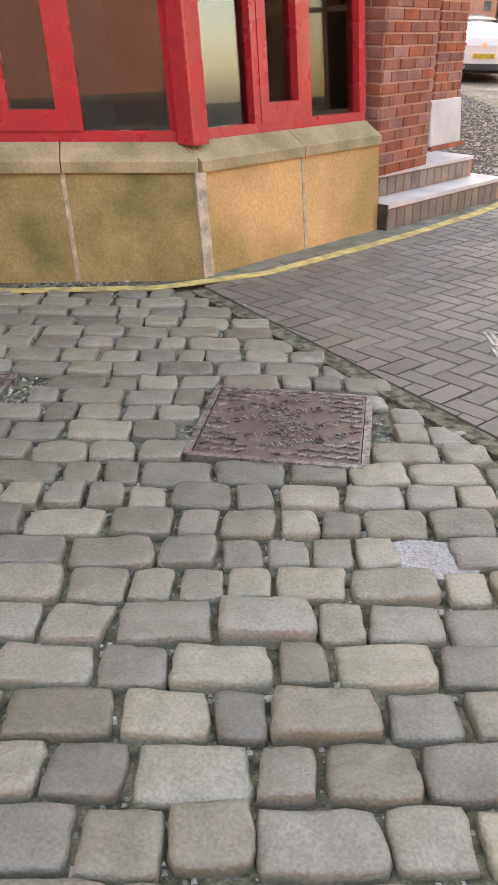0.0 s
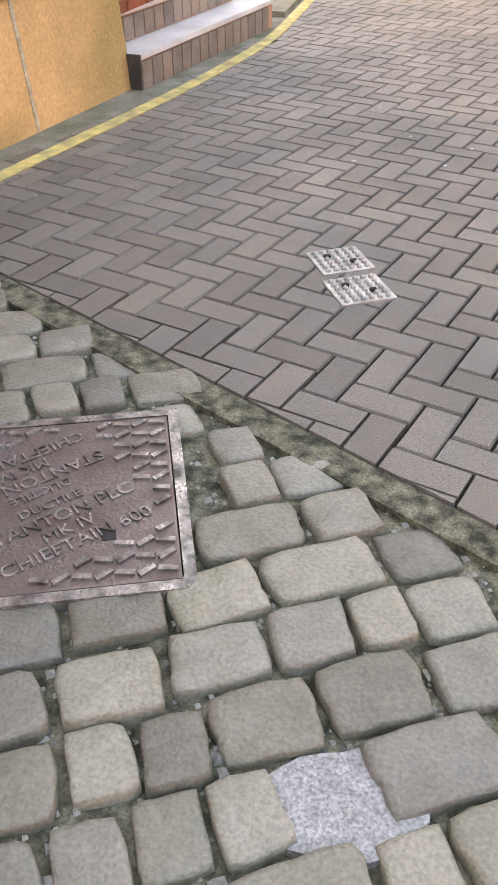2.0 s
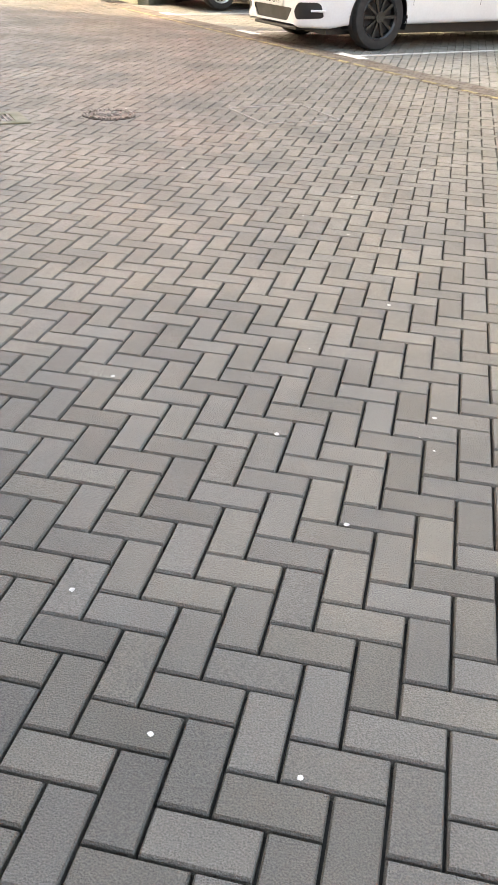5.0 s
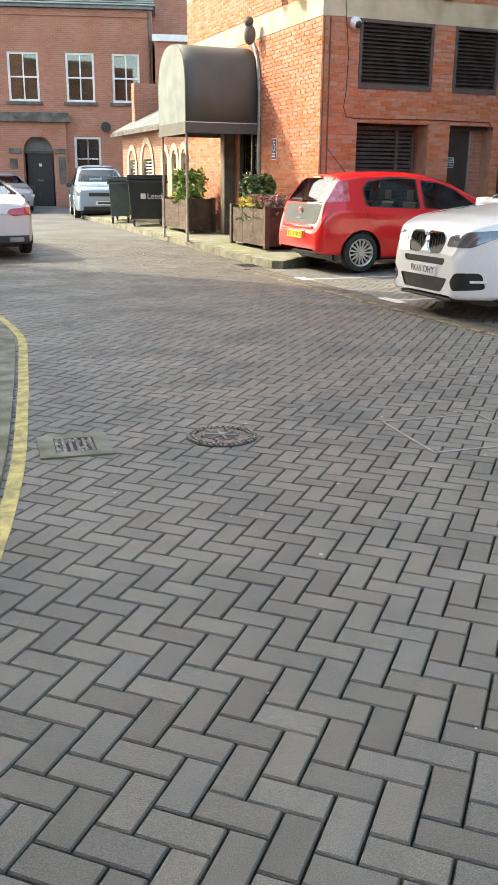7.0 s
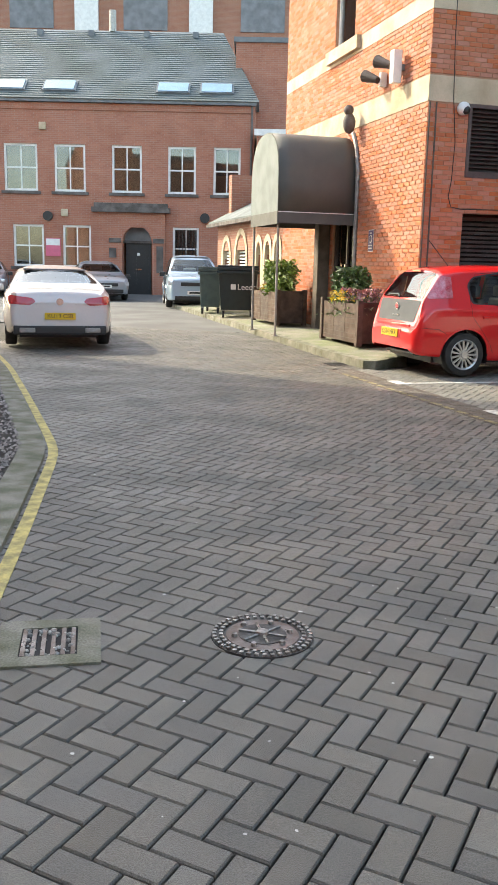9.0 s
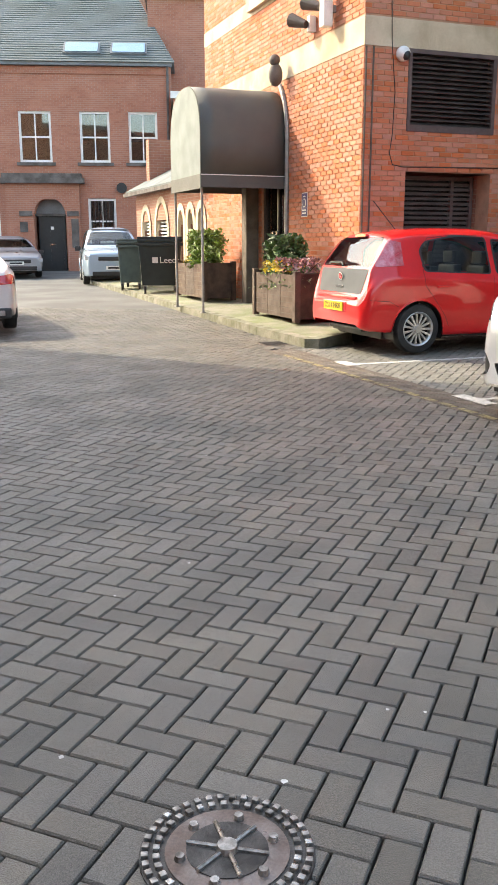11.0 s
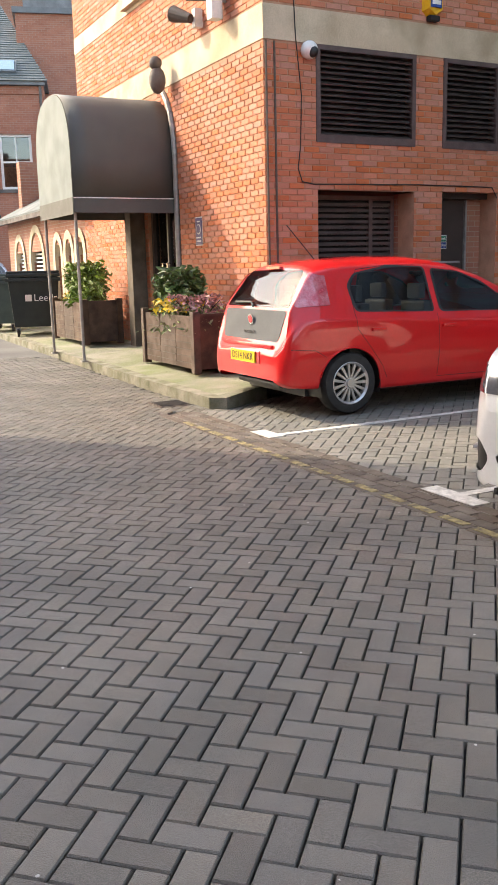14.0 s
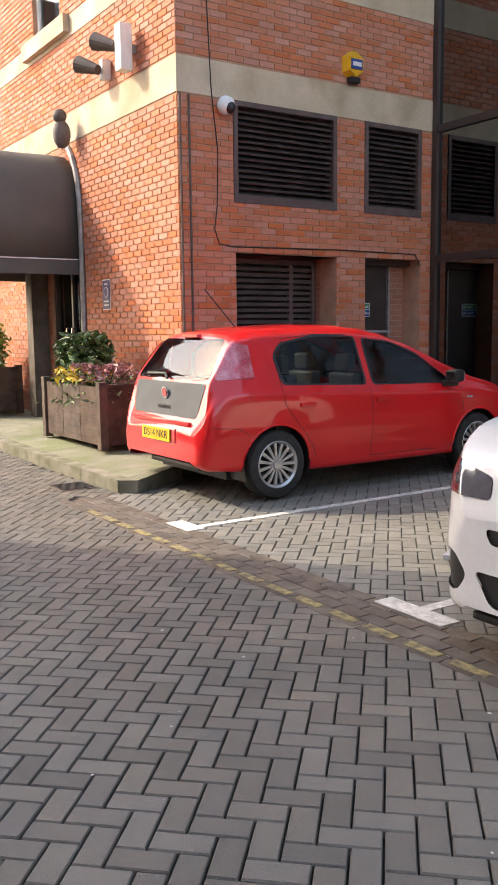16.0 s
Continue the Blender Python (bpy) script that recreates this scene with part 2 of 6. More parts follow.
LAMP_CLEAR = mat("clear_lamp_lens", (0.55, 0.57, 0.6), 0.12, 0.15, 14, 60, 0.0, metal=0.4, coat=1.0)
TAIL_LENS = mat("pale_red_lens", (0.62, 0.2, 0.22), 0.12, 0.4, 9, 60, 0.0, metal=0.2, coat=1.0, tint=(0.5, 0.03, 0.05))
PLATE_Y = mat("yellow_plate", (0.75, 0.48, 0.02), 0.45, 0.08, 8, 60, 0.0)
PLATE_W = mat("white_plate", (0.75, 0.75, 0.72), 0.45, 0.08, 8, 60, 0.0)
INK = mat("black_lettering", (0.02, 0.02, 0.02), 0.5, 0.1, 8, 60, 0.0)
WHITE = mat("white_paint", (0.75, 0.74, 0.71), 0.5, 0.12, 5, 60, 0.05)
SIGN_BLUE = mat("blue_sign", (0.02, 0.06, 0.25), 0.45, 0.1, 5, 60, 0.0)
SIGN_GREEN = mat("green_sign", (0.03, 0.22, 0.13), 0.45, 0.1, 5, 60, 0.0)
SIGN_PURPLE = mat("purple_sign", (0.05, 0.03, 0.13), 0.45, 0.1, 5, 60, 0.0)
AMBER = mat("amber_alarm_plastic", (0.75, 0.4, 0.02), 0.4, 0.1, 6, 60, 0.0)
SLATE = mat("blue_grey_slate", (0.1, 0.12, 0.125), 0.6, 0.3, 0.6, 12, 0.3, tint=(0.07, 0.085, 0.08))
LEAD = mat("lead_flashing", (0.16, 0.17, 0.18), 0.6, 0.2, 4, 60, 0.1)
STONE_DARK = mat("sooty_stone", (0.13, 0.11, 0.1), 0.85, 0.4, 3, 60, 0.3)
HOUSE_BRICK = brick_mat("house_brickwork", (0.38, 0.15, 0.095), (0.3, 0.11, 0.07), (0.34, 0.24, 0.19))
PLAIN_BRICK = brick_mat("plain_brickwork", (0.36, 0.16, 0.1), (0.3, 0.12, 0.08), (0.36, 0.26, 0.2))
CAR_GLASS = glass_mat("car_glass", (0.8, 0.85, 0.83), 0.85, 0.02, 1.6)
WINDOW_GLASS = glass_mat("window_glass", (0.75, 0.78, 0.78), 0.9, 0.02, 2.0)
DARK_GLASS = glass_mat("dark_curtain_glass", (0.35, 0.32, 0.3), 0.35, 0.02, 3.2)
SKYLIGHT = mat("skylight_glass", (0.3, 0.42, 0.5), 0.06, 0.1, 2, 40, 0.0, metal=0.8)
# orange of a sunlit building mirrored in the house panes, painted on sheets behind
WARM_REFLECTION = mat("warm_reflection_sheet", (0.75, 0.5, 0.33), 0.9, 0.2, 2, 60, 0.1)
GREY_BLIND = mat("grey_blind", (0.22, 0.22, 0.23), 0.9, 0.25, 2, 60, 0.1)
PINK_SIGN = mat("pink_sign", (0.6, 0.12, 0.2), 0.5, 0.1, 5, 60, 0.0)
STEP_DARK = mat("step_end_dark", (0.05, 0.045, 0.04), 0.8, 0.3, 6, 60, 0.2)

# ---- building helpers ----
def part(name, bm, material, parent=None, label="", smooth=False):
    me = bpy.data.meshes.new(name)
    bm.normal_update()
    bm.to_mesh(me)
    bm.free()
    me.materials.append(material)
    if smooth:
        me.shade_smooth()
        me.set_sharp_from_angle(angle=radians(35))
    ob = new(name, me)
    ob.parent = parent
    if label:
        ob["label"] = label
    return ob


def raw(name, verts, faces, material, parent=None, smooth=False):
    me = bpy.data.meshes.new(name)
    me.from_pydata(verts, [], faces)
    me.update()
    me.materials.append(material)
    if smooth:
        me.shade_smooth()
    ob = new(name, me)
    ob.parent = parent
    return ob


def thing(name, m, label, category, group="", kind=""):
    ob = new(name)
    ob.empty_display_size = 0.2
    ob.matrix_basis = m
    return tagged(ob, label, category, group, kind)


def box(bm, x0, x1, y0, y1, z0, z1, bevel=0.0, turn=None):
    m = Matrix.Translation(((x0 + x1) / 2, (y0 + y1) / 2, (z0 + z1) / 2)) @ (turn or Matrix()) @ Matrix.Diagonal((abs(x1 - x0), abs(y1 - y0), abs(z1 - z0), 1))
    r = bmesh.ops.create_cube(bm, size=1, matrix=m)
    if bevel:
        es = list({e for v in r["verts"] for e in v.link_edges})
        bmesh.ops.bevel(bm, geom=es, offset=bevel, segments=2, profile=0.7, affect='EDGES')
    return bm


def boxes(*rows, bevel=0.0):
    bm = bmesh.new()
    for r in rows:
        box(bm, *r, bevel=bevel)
    return bm


def cyl(bm, r1, r2, depth, m, seg=20):
    bmesh.ops.create_cone(bm, cap_ends=True, segments=seg, radius1=r1, radius2=r2, depth=depth, matrix=m)
    return bm


def ball(bm, r, m, seg=12):
    bmesh.ops.create_uvsphere(bm, u_segments=seg, v_segments=max(6, seg // 2 + 1), radius=r, matrix=m)
    return bm


def rod(bm, a, b, r, seg=10):
    a, b = Vector(a), Vector(b)
    q = (b - a).to_track_quat('Z', 'Y').to_matrix().to_4x4()
    return cyl(bm, r, r, (b - a).length, Matrix.Translation((a + b) / 2) @ q, seg)


def tube(bm, pts, r, seg=8):
    for a, b in zip(pts, pts[1:]):
        rod(bm, a, b, r, seg)
    return bm


def slab(bm, pts, z0, z1):
    """A prism over a flat outline; z0 and z1 may be functions of x and y."""
    f0 = z0 if callable(z0) else (lambda x, y: z0)
    f1 = z1 if callable(z1) else (lambda x, y: z1)
    lo = [bm.verts.new((x, y, f0(x, y))) for x, y in pts]
    hi = [bm.verts.new((x, y, f1(x, y))) for x, y in pts]
    bm.faces.new(hi)
    bm.faces.new(lo[::-1])
    n = len(pts)
    for i in range(n):
        bm.faces.new((lo[i], lo[(i + 1) % n], hi[(i + 1) % n], hi[i]))
    bmesh.ops.recalc_face_normals(bm, faces=bm.faces[:])
    return bm


def pierced(x0, x1, z0, z1, y0, y1, holes):
    """A wall from x0 to x1, of thickness y0 to y1, with rectangular holes (x0, x1, z0, z1) that go through it."""
    bm = bmesh.new()
    xs = sorted({x0, x1, *[v for h in holes for v in h[:2]]})
    zs = sorted({z0, z1, *[v for h in holes for v in h[2:]]})
    for a, b in zip(xs, xs[1:]):
        for c, d in zip(zs, zs[1:]):
            mx, mz = (a + b) / 2, (c + d) / 2
            if not any(h[0] < mx < h[1] and h[2] < mz < h[3] for h in holes):
                box(bm, a, b, y0, y1, c, d)
    return bm


def writing(name, text, size, m, material, parent=None, raise_by=0.002, align='CENTER'):
    cu = bpy.data.curves.new(name, 'FONT')
    cu.body, cu.size, cu.extrude, cu.align_x, cu.align_y = text, size, raise_by, align, 'CENTER'
    tmp = bpy.data.objects.new(name, cu)
    me = bpy.data.meshes.new_from_object(tmp)
    bpy.data.objects.remove(tmp)
    me.materials.clear()
    me.materials.append(material)
    ob = new(name, me)
    ob.parent = parent
    ob.matrix_basis = m
    return ob


def rise(y):
    """The road climbs gently beyond the parking bays."""
    return 0.014 * max(0.0, y - 17.0)


FACE_X = pose(0, 0, 0, 90, 0, 0)

# ---- the ground ----
def ground_mesh():
    bm = bmesh.new()
    ys = [-400, -60, -12, 14, 20, 26, 32, 38, 44, 60, 400]
    xs = [-400, -60, -20, -8, 0, 8, 20, 60, 400]
    g = [[bm.verts.new((x, y, -0.03 + rise(min(y, 44)))) for x in xs] for y in ys]
    for j in range(len(ys) - 1):
        for i in range(len(xs) - 1):
            bm.faces.new((g[j][i], g[j][i + 1], g[j + 1][i + 1], g[j + 1][i]))
    return bm
tagged(part("ground", ground_mesh(), JOINT), "dark sanded bed under the block paving", "ground", kind="structure")
tagged(part("road", slab(bmesh.new(), [(-30, 21), (8, 21), (8, 30), (8, 42), (-30, 42), (-30, 30)], lambda x, y: rise(y) - 0.02, lambda x, y: rise(y)), ASPHALT),
       "worn grey asphalt road in front of the houses", "road", kind="structure")

B0 = Vector((-1.69, 17.485, 0))
BA = radians(32)
MB = Matrix.Translation(B0) @ Matrix.Rotation(BA, 4, 'Z')
MBI = MB.inverted()
def bw(u, v, z=0.0):
    return MB @ Vector((u, v, z))
def bl(x, y):
    p = MBI @ Vector((x, y, 0))
    return p.x, p.y

# outline of the raised and foreign ground: setts, planted bed, footway
JA, JB = (-1.47, -1.95), (0.65, -2.83)
def in_setts(x, y):
    return y < JA[1] + (x - JA[0]) * (JB[1] - JA[1]) / (JB[0] - JA[0])
KERB_LINE = [(-1.50, -1.75), (-1.42, -1.05), (-1.30, -0.15), (-1.22, 1.18), (-1.42, 2.84), (-1.66, 3.8), (-2.04, 4.85), (-2.75, 6.5), (-3.60, 8.4), (-5.2, 10.7), (-6.9, 13.1), (-8.6, 15.3), (-11.5, 19.0)]
def kerb_x(y):
    return float(np.interp(y, [p[1] for p in KERB_LINE], [p[0] for p in KERB_LINE]))
def in_footway(x, y):
    u, v = bl(x, y)
    return (u > -1.5 and v > -0.5) or (u > -1.45 and v > -1.42 + (u + 1.42) * 0.6)

# ---- the glazed and brick building at the bay corner: faces along u (shaded) and v (sunlit) ----
WALL_TOP = 9.5
brick_house = thing("corner_building", MB, "orange-red brick building with pale stone bands beside the parking bays", "building", kind="structure")
R_HOLES = [(0.74, 2.31, 3.05, 4.22), (2.78, 3.80, 3.05, 4.22), (0.76, 2.31, -0.2, 2.46), (2.80, 3.81, -0.2, 2.48)]
L_HOLES = [(2.75, 4.1, -0.2, 2.72), (3.35, 4.4, 5.9, 7.4), (7.35, 7.85, 0.75, 2.3), (8.3, 8.85, 0.75, 2.3), (9.3, 9.85, 0.75, 2.3), (11.0, 12.2, 0.75, 2.1), (12.7, 13.6, 0.75, 2.0)]
part("wall", pierced(0.0, 4.0, -0.3, WALL_TOP, 0.0, 0.35, R_HOLES), MORTAR, brick_house)
left_wall = part("wall", pierced(0.35, 7.6, -0.3, WALL_TOP, -0.35, 0.0, [h for h in L_HOLES if h[1] < 7.0]), MORTAR, brick_house)
left_wall.matrix_basis = pose(0, 0, 0, 0, 0, 90)
part("back_wall", boxes((0.35, 4.0, 7.25, 7.6, -0.3, WALL_TOP), (3.65, 4.0, 0.35, 7.25, -0.3, WALL_TOP)), PLAIN_BRICK, brick_house)
part("roof", boxes((-0.15, 4.1, -0.15, 7.7, WALL_TOP, WALL_TOP + 0.25)), LEAD, brick_house)
part("stone_band", boxes((-0.012, 4.0, -0.012, 0.0, 4.22, 4.62), (-0.012, 0.0, 0.0, 7.6, 4.22, 4.62)), BAND, brick_house, "pale stone band with rain stains")
part("stone_band", boxes((-0.012, 4.0, -0.012, 0.0, 5.62, 6.0), (-0.012, 0.0, 0.0, 7.6, 5.62, 5.9)), BAND, brick_house)


def louvre(x0, x1, z0, z1, slats, parent, name="louvre"):
    fr = 0.06
    lv = part(name, boxes((x0, x0 + fr, -0.02, 0.1, z0, z1), (x1 - fr, x1, -0.02, 0.1, z0, z1), (x0 + fr, x1 - fr, -0.02, 0.1, z1 - fr, z1), (x0 + fr, x1 - fr, -0.02, 0.1, z0, z0 + fr * 1.6)), LOUVRE_FRAME, parent, "dark brown louvred vent panel")
    # near-black sheet stands in for the shade behind the slats
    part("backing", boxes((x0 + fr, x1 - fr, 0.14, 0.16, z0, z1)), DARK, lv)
    step = (z1 - z0 - 2.6 * fr) / slats
    for i in range(slats):
        z = z0 + 1.6 * fr + step * (i + 0.5)
        part("slat", box(bmesh.new(), x0 + fr, x1 - fr, 0.0, 0.11, z - 0.008, z + 0.008, turn=Matrix.Rotation(radians(32), 4, 'X')), LOUVRE, lv)
    return lv


louvre(0.74, 2.31, 3.05, 4.22, 15, brick_house)
louvre(2.78, 3.80, 3.05, 4.22, 15, brick_house)
lower = part("recess", boxes((0.4, 2.9, 0.75, 0.8, -0.2, 2.6), (0.70, 0.76, 0.35, 0.75, -0.2, 2.6), (2.31, 2.37, 0.35, 0.75, -0.2, 2.6), (0.7, 2.4, 0.0, 0.75, 2.46, 2.5)), PLAIN_BRICK, brick_house)
gate = part("louvred_gate", boxes((0.78, 0.84, 0.42, 0.48, 0, 2.44), (1.86, 1.92, 0.42, 0.48, 0, 2.44), (2.23, 2.29, 0.42, 0.48, 0, 2.44), (0.78, 2.29, 0.42, 0.48, 2.38, 2.44)), LOUVRE_FRAME, brick_house, "dark louvred plant room doors in a recess")
for i in range(30):
    z = 0.12 + i * 0.075
    part("slat", boxes((0.84, 1.86, 0.43, 0.475, z, z + 0.045)), LOUVRE, gate)
    part("slat", boxes((1.92, 2.23, 0.43, 0.475, z, z + 0.045)), LOUVRE, gate)
# black sheet in place of the unlit plant room
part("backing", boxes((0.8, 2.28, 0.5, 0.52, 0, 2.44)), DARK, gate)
fire_door = part("fire_door", boxes((2.82, 3.46, 0.3, 0.35, 0.0, 2.4), (2.8, 3.81, 0.2, 0.36, 2.4, 2.48)), DOOR_BROWN, brick_house, "dark brown fire exit door")
part("door_post", boxes((3.46, 3.49, 0.26, 0.36, 0, 2.4)), STEEL, fire_door)
part("side_panel", boxes((3.49, 3.81, 0.34, 0.38, 0, 2.4)), PLAIN_BRICK, fire_door)
sgn = thing("fire_exit_sign", MB @ pose(2.96, -0.004, 1.82), "green and blue fire door notice on the brown door", "sign")
sgn.matrix_basis = MB @ pose(2.98, 0.29, 1.80)
part("green_panel", boxes((-0.15, 0.15, -0.006, 0.0, 0.005, 0.085)), SIGN_GREEN, sgn)
part("blue_panel", boxes((-0.15, 0.15, -0.006, 0.0, -0.085, -0.005)), SIGN_BLUE, sgn)
part("border", boxes((-0.16, 0.16, -0.003, 0.0, -0.095, 0.095)), WHITE, sgn)
writing("lettering", "Fire exit", 0.06, pose(0.04, -0.008, 0.045) @ FACE_X, WHITE, sgn)
writing("lettering", "Keep clear", 0.055, pose(0.04, -0.008, -0.045) @ FACE_X, WHITE, sgn)

# alarm box, dome camera, cable, floodlights, wall sign
al = thing("alarm_box", MB @ pose(2.54, -0.02, 4.86), "amber six-sided alarm box on the brick wall", "alarm box")
bm = bmesh.new()
cyl(bm, 0.17, 0.13, 0.12, pose(0, -0.04, 0, 90, 0, 0), 6)
bmesh.ops.scale(bm, vec=(1, 1, 1.15), verts=bm.verts)
part("case", bm, AMBER, al)
part("badge", boxes((-0.09, 0.09, -0.112, -0.1, -0.06, 0.06)), SIGN_BLUE, al)
part("badge_bar", boxes((-0.07, 0.07, -0.117, -0.112, -0.025, 0.025)), WHITE, al)
part("lamp", boxes((-0.08, 0.08, -0.09, 0.0, -0.22, -0.15), bevel=0.015), DARK, al)
dome = thing("dome_camera", MB @ pose(0.6, -0.01, 4.12), "white dome security camera on the brick corner", "security camera")
bm = bmesh.new()
ball(bm, 0.11, pose(0, -0.07, 0), 16)
part("housing", bm, WHITE, dome, smooth=True)
bm = bmesh.new()
ball(bm, 0.07, pose(0.015, -0.13, -0.03), 14)
part("lens_dome", bm, BLACK, dome, smooth=True)
part("bracket", boxes((-0.05, 0.05, -0.05, 0.012, -0.04, 0.06)), WHITE, dome)
cable = thing("wall_cable", MB, "thin black cable looping down the brick wall", "cable")
part("wire", tube(bmesh.new(), [(0.36, -0.016, 9.4), (0.4, -0.018, 5.2), (0.44, -0.018, 4.3), (0.52, -0.016, 3.6), (0.5, -0.016, 3.0), (0.46, -0.016, 2.72), (0.52, -0.016, 2.56), (0.7, -0.016, 2.53), (2.4, -0.016, 2.56), (3.7, -0.016, 2.55), (3.8, -0.016, 2.4)], 0.007, 6), BLACK, cable)
pipe = thing("corner_conduit", MB, "brown conduits running down the building corner", "pipe")
for u in (0.02, 0.14):
    part("conduit", rod(bmesh.new(), (u, -0.02, 0.1), (u, -0.02, 4.2), 0.014), EDGE_PAVER, pipe)
for v, z in ((1.75, 4.86), (1.22, 5.0)):
    fl = thing("floodlight", MB @ pose(0, v, z), "bronze floodlight on a bracket above the stone band", "floodlight", "wall floodlights")
    part("bracket", boxes((-0.12, 0.012, -0.05, 0.05, -0.12, 0.12)), WHITE, fl)
    bm = bmesh.new()
    cyl(bm, 0.06, 0.11, 0.34, pose(-0.24, 0.12, 0.04, -70, 0, 25), 16)
    part("head", bm, LOUVRE, fl)
wp = thing("white_wall_box", MB @ pose(-0.14, 1.0, 4.92), "white upright antenna panel beside the floodlights", "antenna")
part("panel", boxes((-0.1, 0.06, -0.08, 0.08, -0.27, 0.27), bevel=0.02), WHITE, wp)
part("arm", boxes((0.06, 0.15, -0.03, 0.03, -0.05, 0.05)), STEEL, wp)
ps = thing("parking_notice", MB @ pose(-0.004, 2.05, 2.04, 0, 0, -90), "small purple notice with white ring on the wall", "sign")
part("panel", boxes((-0.11, 0.11, -0.012, 0.0, -0.19, 0.19)), SIGN_PURPLE, ps)
part("border", boxes((-0.125, 0.125, -0.006, 0.0, -0.205, 0.205)), WHITE, ps)
bm = bmesh.new()
bmesh.ops.create_cone(bm, segments=24, radius1=0.075, radius2=0.06, depth=0.004, matrix=pose(0, -0.015, 0.03, 90, 0, 0))
part("ring", bm, WHITE, ps)
for x, z in ((0.08, -0.09), (0.08, -0.14), (0.05, 0.14)):
    part("text_bar", boxes((-x, x, -0.015, -0.011, z - 0.01, z + 0.01)), WHITE, ps)

# upper window on the sunlit face
uw = part("window", pierced(3.35, 4.4, 5.9, 7.4, 0.06, 0.14, [(3.42, 4.33, 5.97, 7.33)]), WHITE, brick_house)
uw.matrix_basis = pose(0.2, 0, 0, 0, 0, 90)
pn = part("pane", boxes((3.4, 4.35, 0.09, 0.1, 5.95, 7.35)), WINDOW_GLASS, uw)
part("sill", boxes((-0.1, 0.3, 3.0, 4.7, 5.68, 5.92)), BAND, brick_house, "projecting stone sill")

# entrance door set into the sunlit face
ed = thing("entrance_doors", MB, "glazed entrance doors under the canopy", "door", kind="structure")
part("frame", boxes((0.05, 0.2, 2.75, 2.83, 0.1, 2.72), (0.05, 0.2, 4.02, 4.1, 0.1, 2.72), (0.05, 0.2, 2.83, 4.02, 2.62, 2.72), (0.06, 0.16, 3.4, 3.46, 0.1, 2.62), (0.06, 0.16, 2.83, 4.02, 0.1, 0.35)), DOOR_BROWN, ed)
part("pane", boxes((0.1, 0.112, 2.83, 3.4, 0.35, 2.62)), WINDOW_GLASS, ed)
part("pane", boxes((0.1, 0.112, 3.46, 4.02, 0.35, 2.62)), WINDOW_GLASS, ed)
part("pull_handle", tube(bmesh.new(), [(0.05, 3.34, 1.0), (0.0, 3.34, 1.0), (0.0, 3.34, 1.6), (0.05, 3.34, 1.6)], 0.014), CHROME, ed)
part("pull_handle", tube(bmesh.new(), [(0.05, 3.54, 1.0), (0.0, 3.54, 1.0), (0.0, 3.54, 1.6), (0.05, 3.54, 1.6)], 0.014), CHROME, ed)
part("lobby", boxes((0.3, 3.6, 4.2, 4.25, 0.0, 2.9), (2.5, 2.55, 2.6, 4.2, 0.0, 2.9), (0.3, 2.5, 2.55, 2.6, 0.0, 2.9)), GREY_BLIND, ed)
post = thing("entrance_post", MB @ pose(-0.16, 4.35, 0.2), "weathered timber post beside the entrance", "post")
part("post", boxes((-0.12, 0.14, -0.13, 0.13, 0, 2.45), bevel=0.01), EDGE_PAVER, post)
part("intercom", boxes((-0.02, 0.08, 0.16, 0.2, 1.2, 1.6)), BLACK, post)

# barrel canopy on two poles
can = thing("entrance_canopy", MB, "dark grey barrel canopy with pale end over the entrance", "canopy")
CW0, CW1, CU, CZ = 2.88, 4.78, -1.62, 2.55
def barrel(u0, u1, inset=0.0, n=16, close=False):
    bm = bmesh.new()
    prof = []
    mid, half = (CW0 + CW1) / 2, (CW1 - CW0) / 2 - inset
    for i in range(n + 1):
        a = math.pi * i / n
        prof.append((mid - half * (abs(math.cos(a)) ** 0.75) * (1 if math.cos(a) > 0 else -1), CZ + 0.55 + (1.0 - inset) * math.sin(a) ** 0.8))
    prof = [(CW0 + inset, CZ)] + prof + [(CW1 - inset, CZ)]
    us = [u0 + (u1 - u0) * k / 6 for k in range(7)] if not close else [u0]
    rows = [[bm.verts.new((u, v, z - (0.015 * math.sin(3 * k + v) if 0 < k < 6 else 0))) for v, z in prof] for k, u in enumerate(us)]
    for r, s in zip(rows, rows[1:]):
        for i in range(len(prof) - 1):
            bm.faces.new((r[i], r[i + 1], s[i + 1], s[i]))
    if close:
        bm.faces.new(rows[0])
    return bm
cloth = part("cover", barrel(CU, 0.0), CANVAS, can, smooth=True)
sol = cloth.modifiers.new("thick", 'SOLIDIFY')
sol.thickness = 0.015
end = part("end_panel", barrel(CU - 0.008, 0, 0.0, 24, True), CANVAS_LIT_THROUGH, can, "end panel, pale grey as if lit through")
part("valance", boxes((CU, 0.0, CW0 - 0.012, CW0, CZ - 0.2, CZ + 0.02), (CU, 0.0, CW1, CW1 + 0.012, CZ - 0.2, CZ + 0.02), (CU - 0.012, CU, CW0, CW1, CZ - 0.22, CZ + 0.02)), CANVAS, can)
part("piping", boxes((CU, -0.02, CW0 - 0.02, CW0 - 0.012, CZ + 0.005, CZ + 0.02)), WHITE, can)
bm = bmesh.new()
tube(bm, [(-0.03, CW0 - 0.08 + 0.62 * (1 - math.cos(radians(a))) , 3.2 + 1.05 * math.sin(radians(a))) for a in range(0, 100, 12)], 0.045)
rod(bm, (-0.03, CW0 - 0.08, 0.2), (-0.03, CW0 - 0.08, 3.2), 0.04)
part("arch_pipe", bm, STEEL, can, smooth=True)
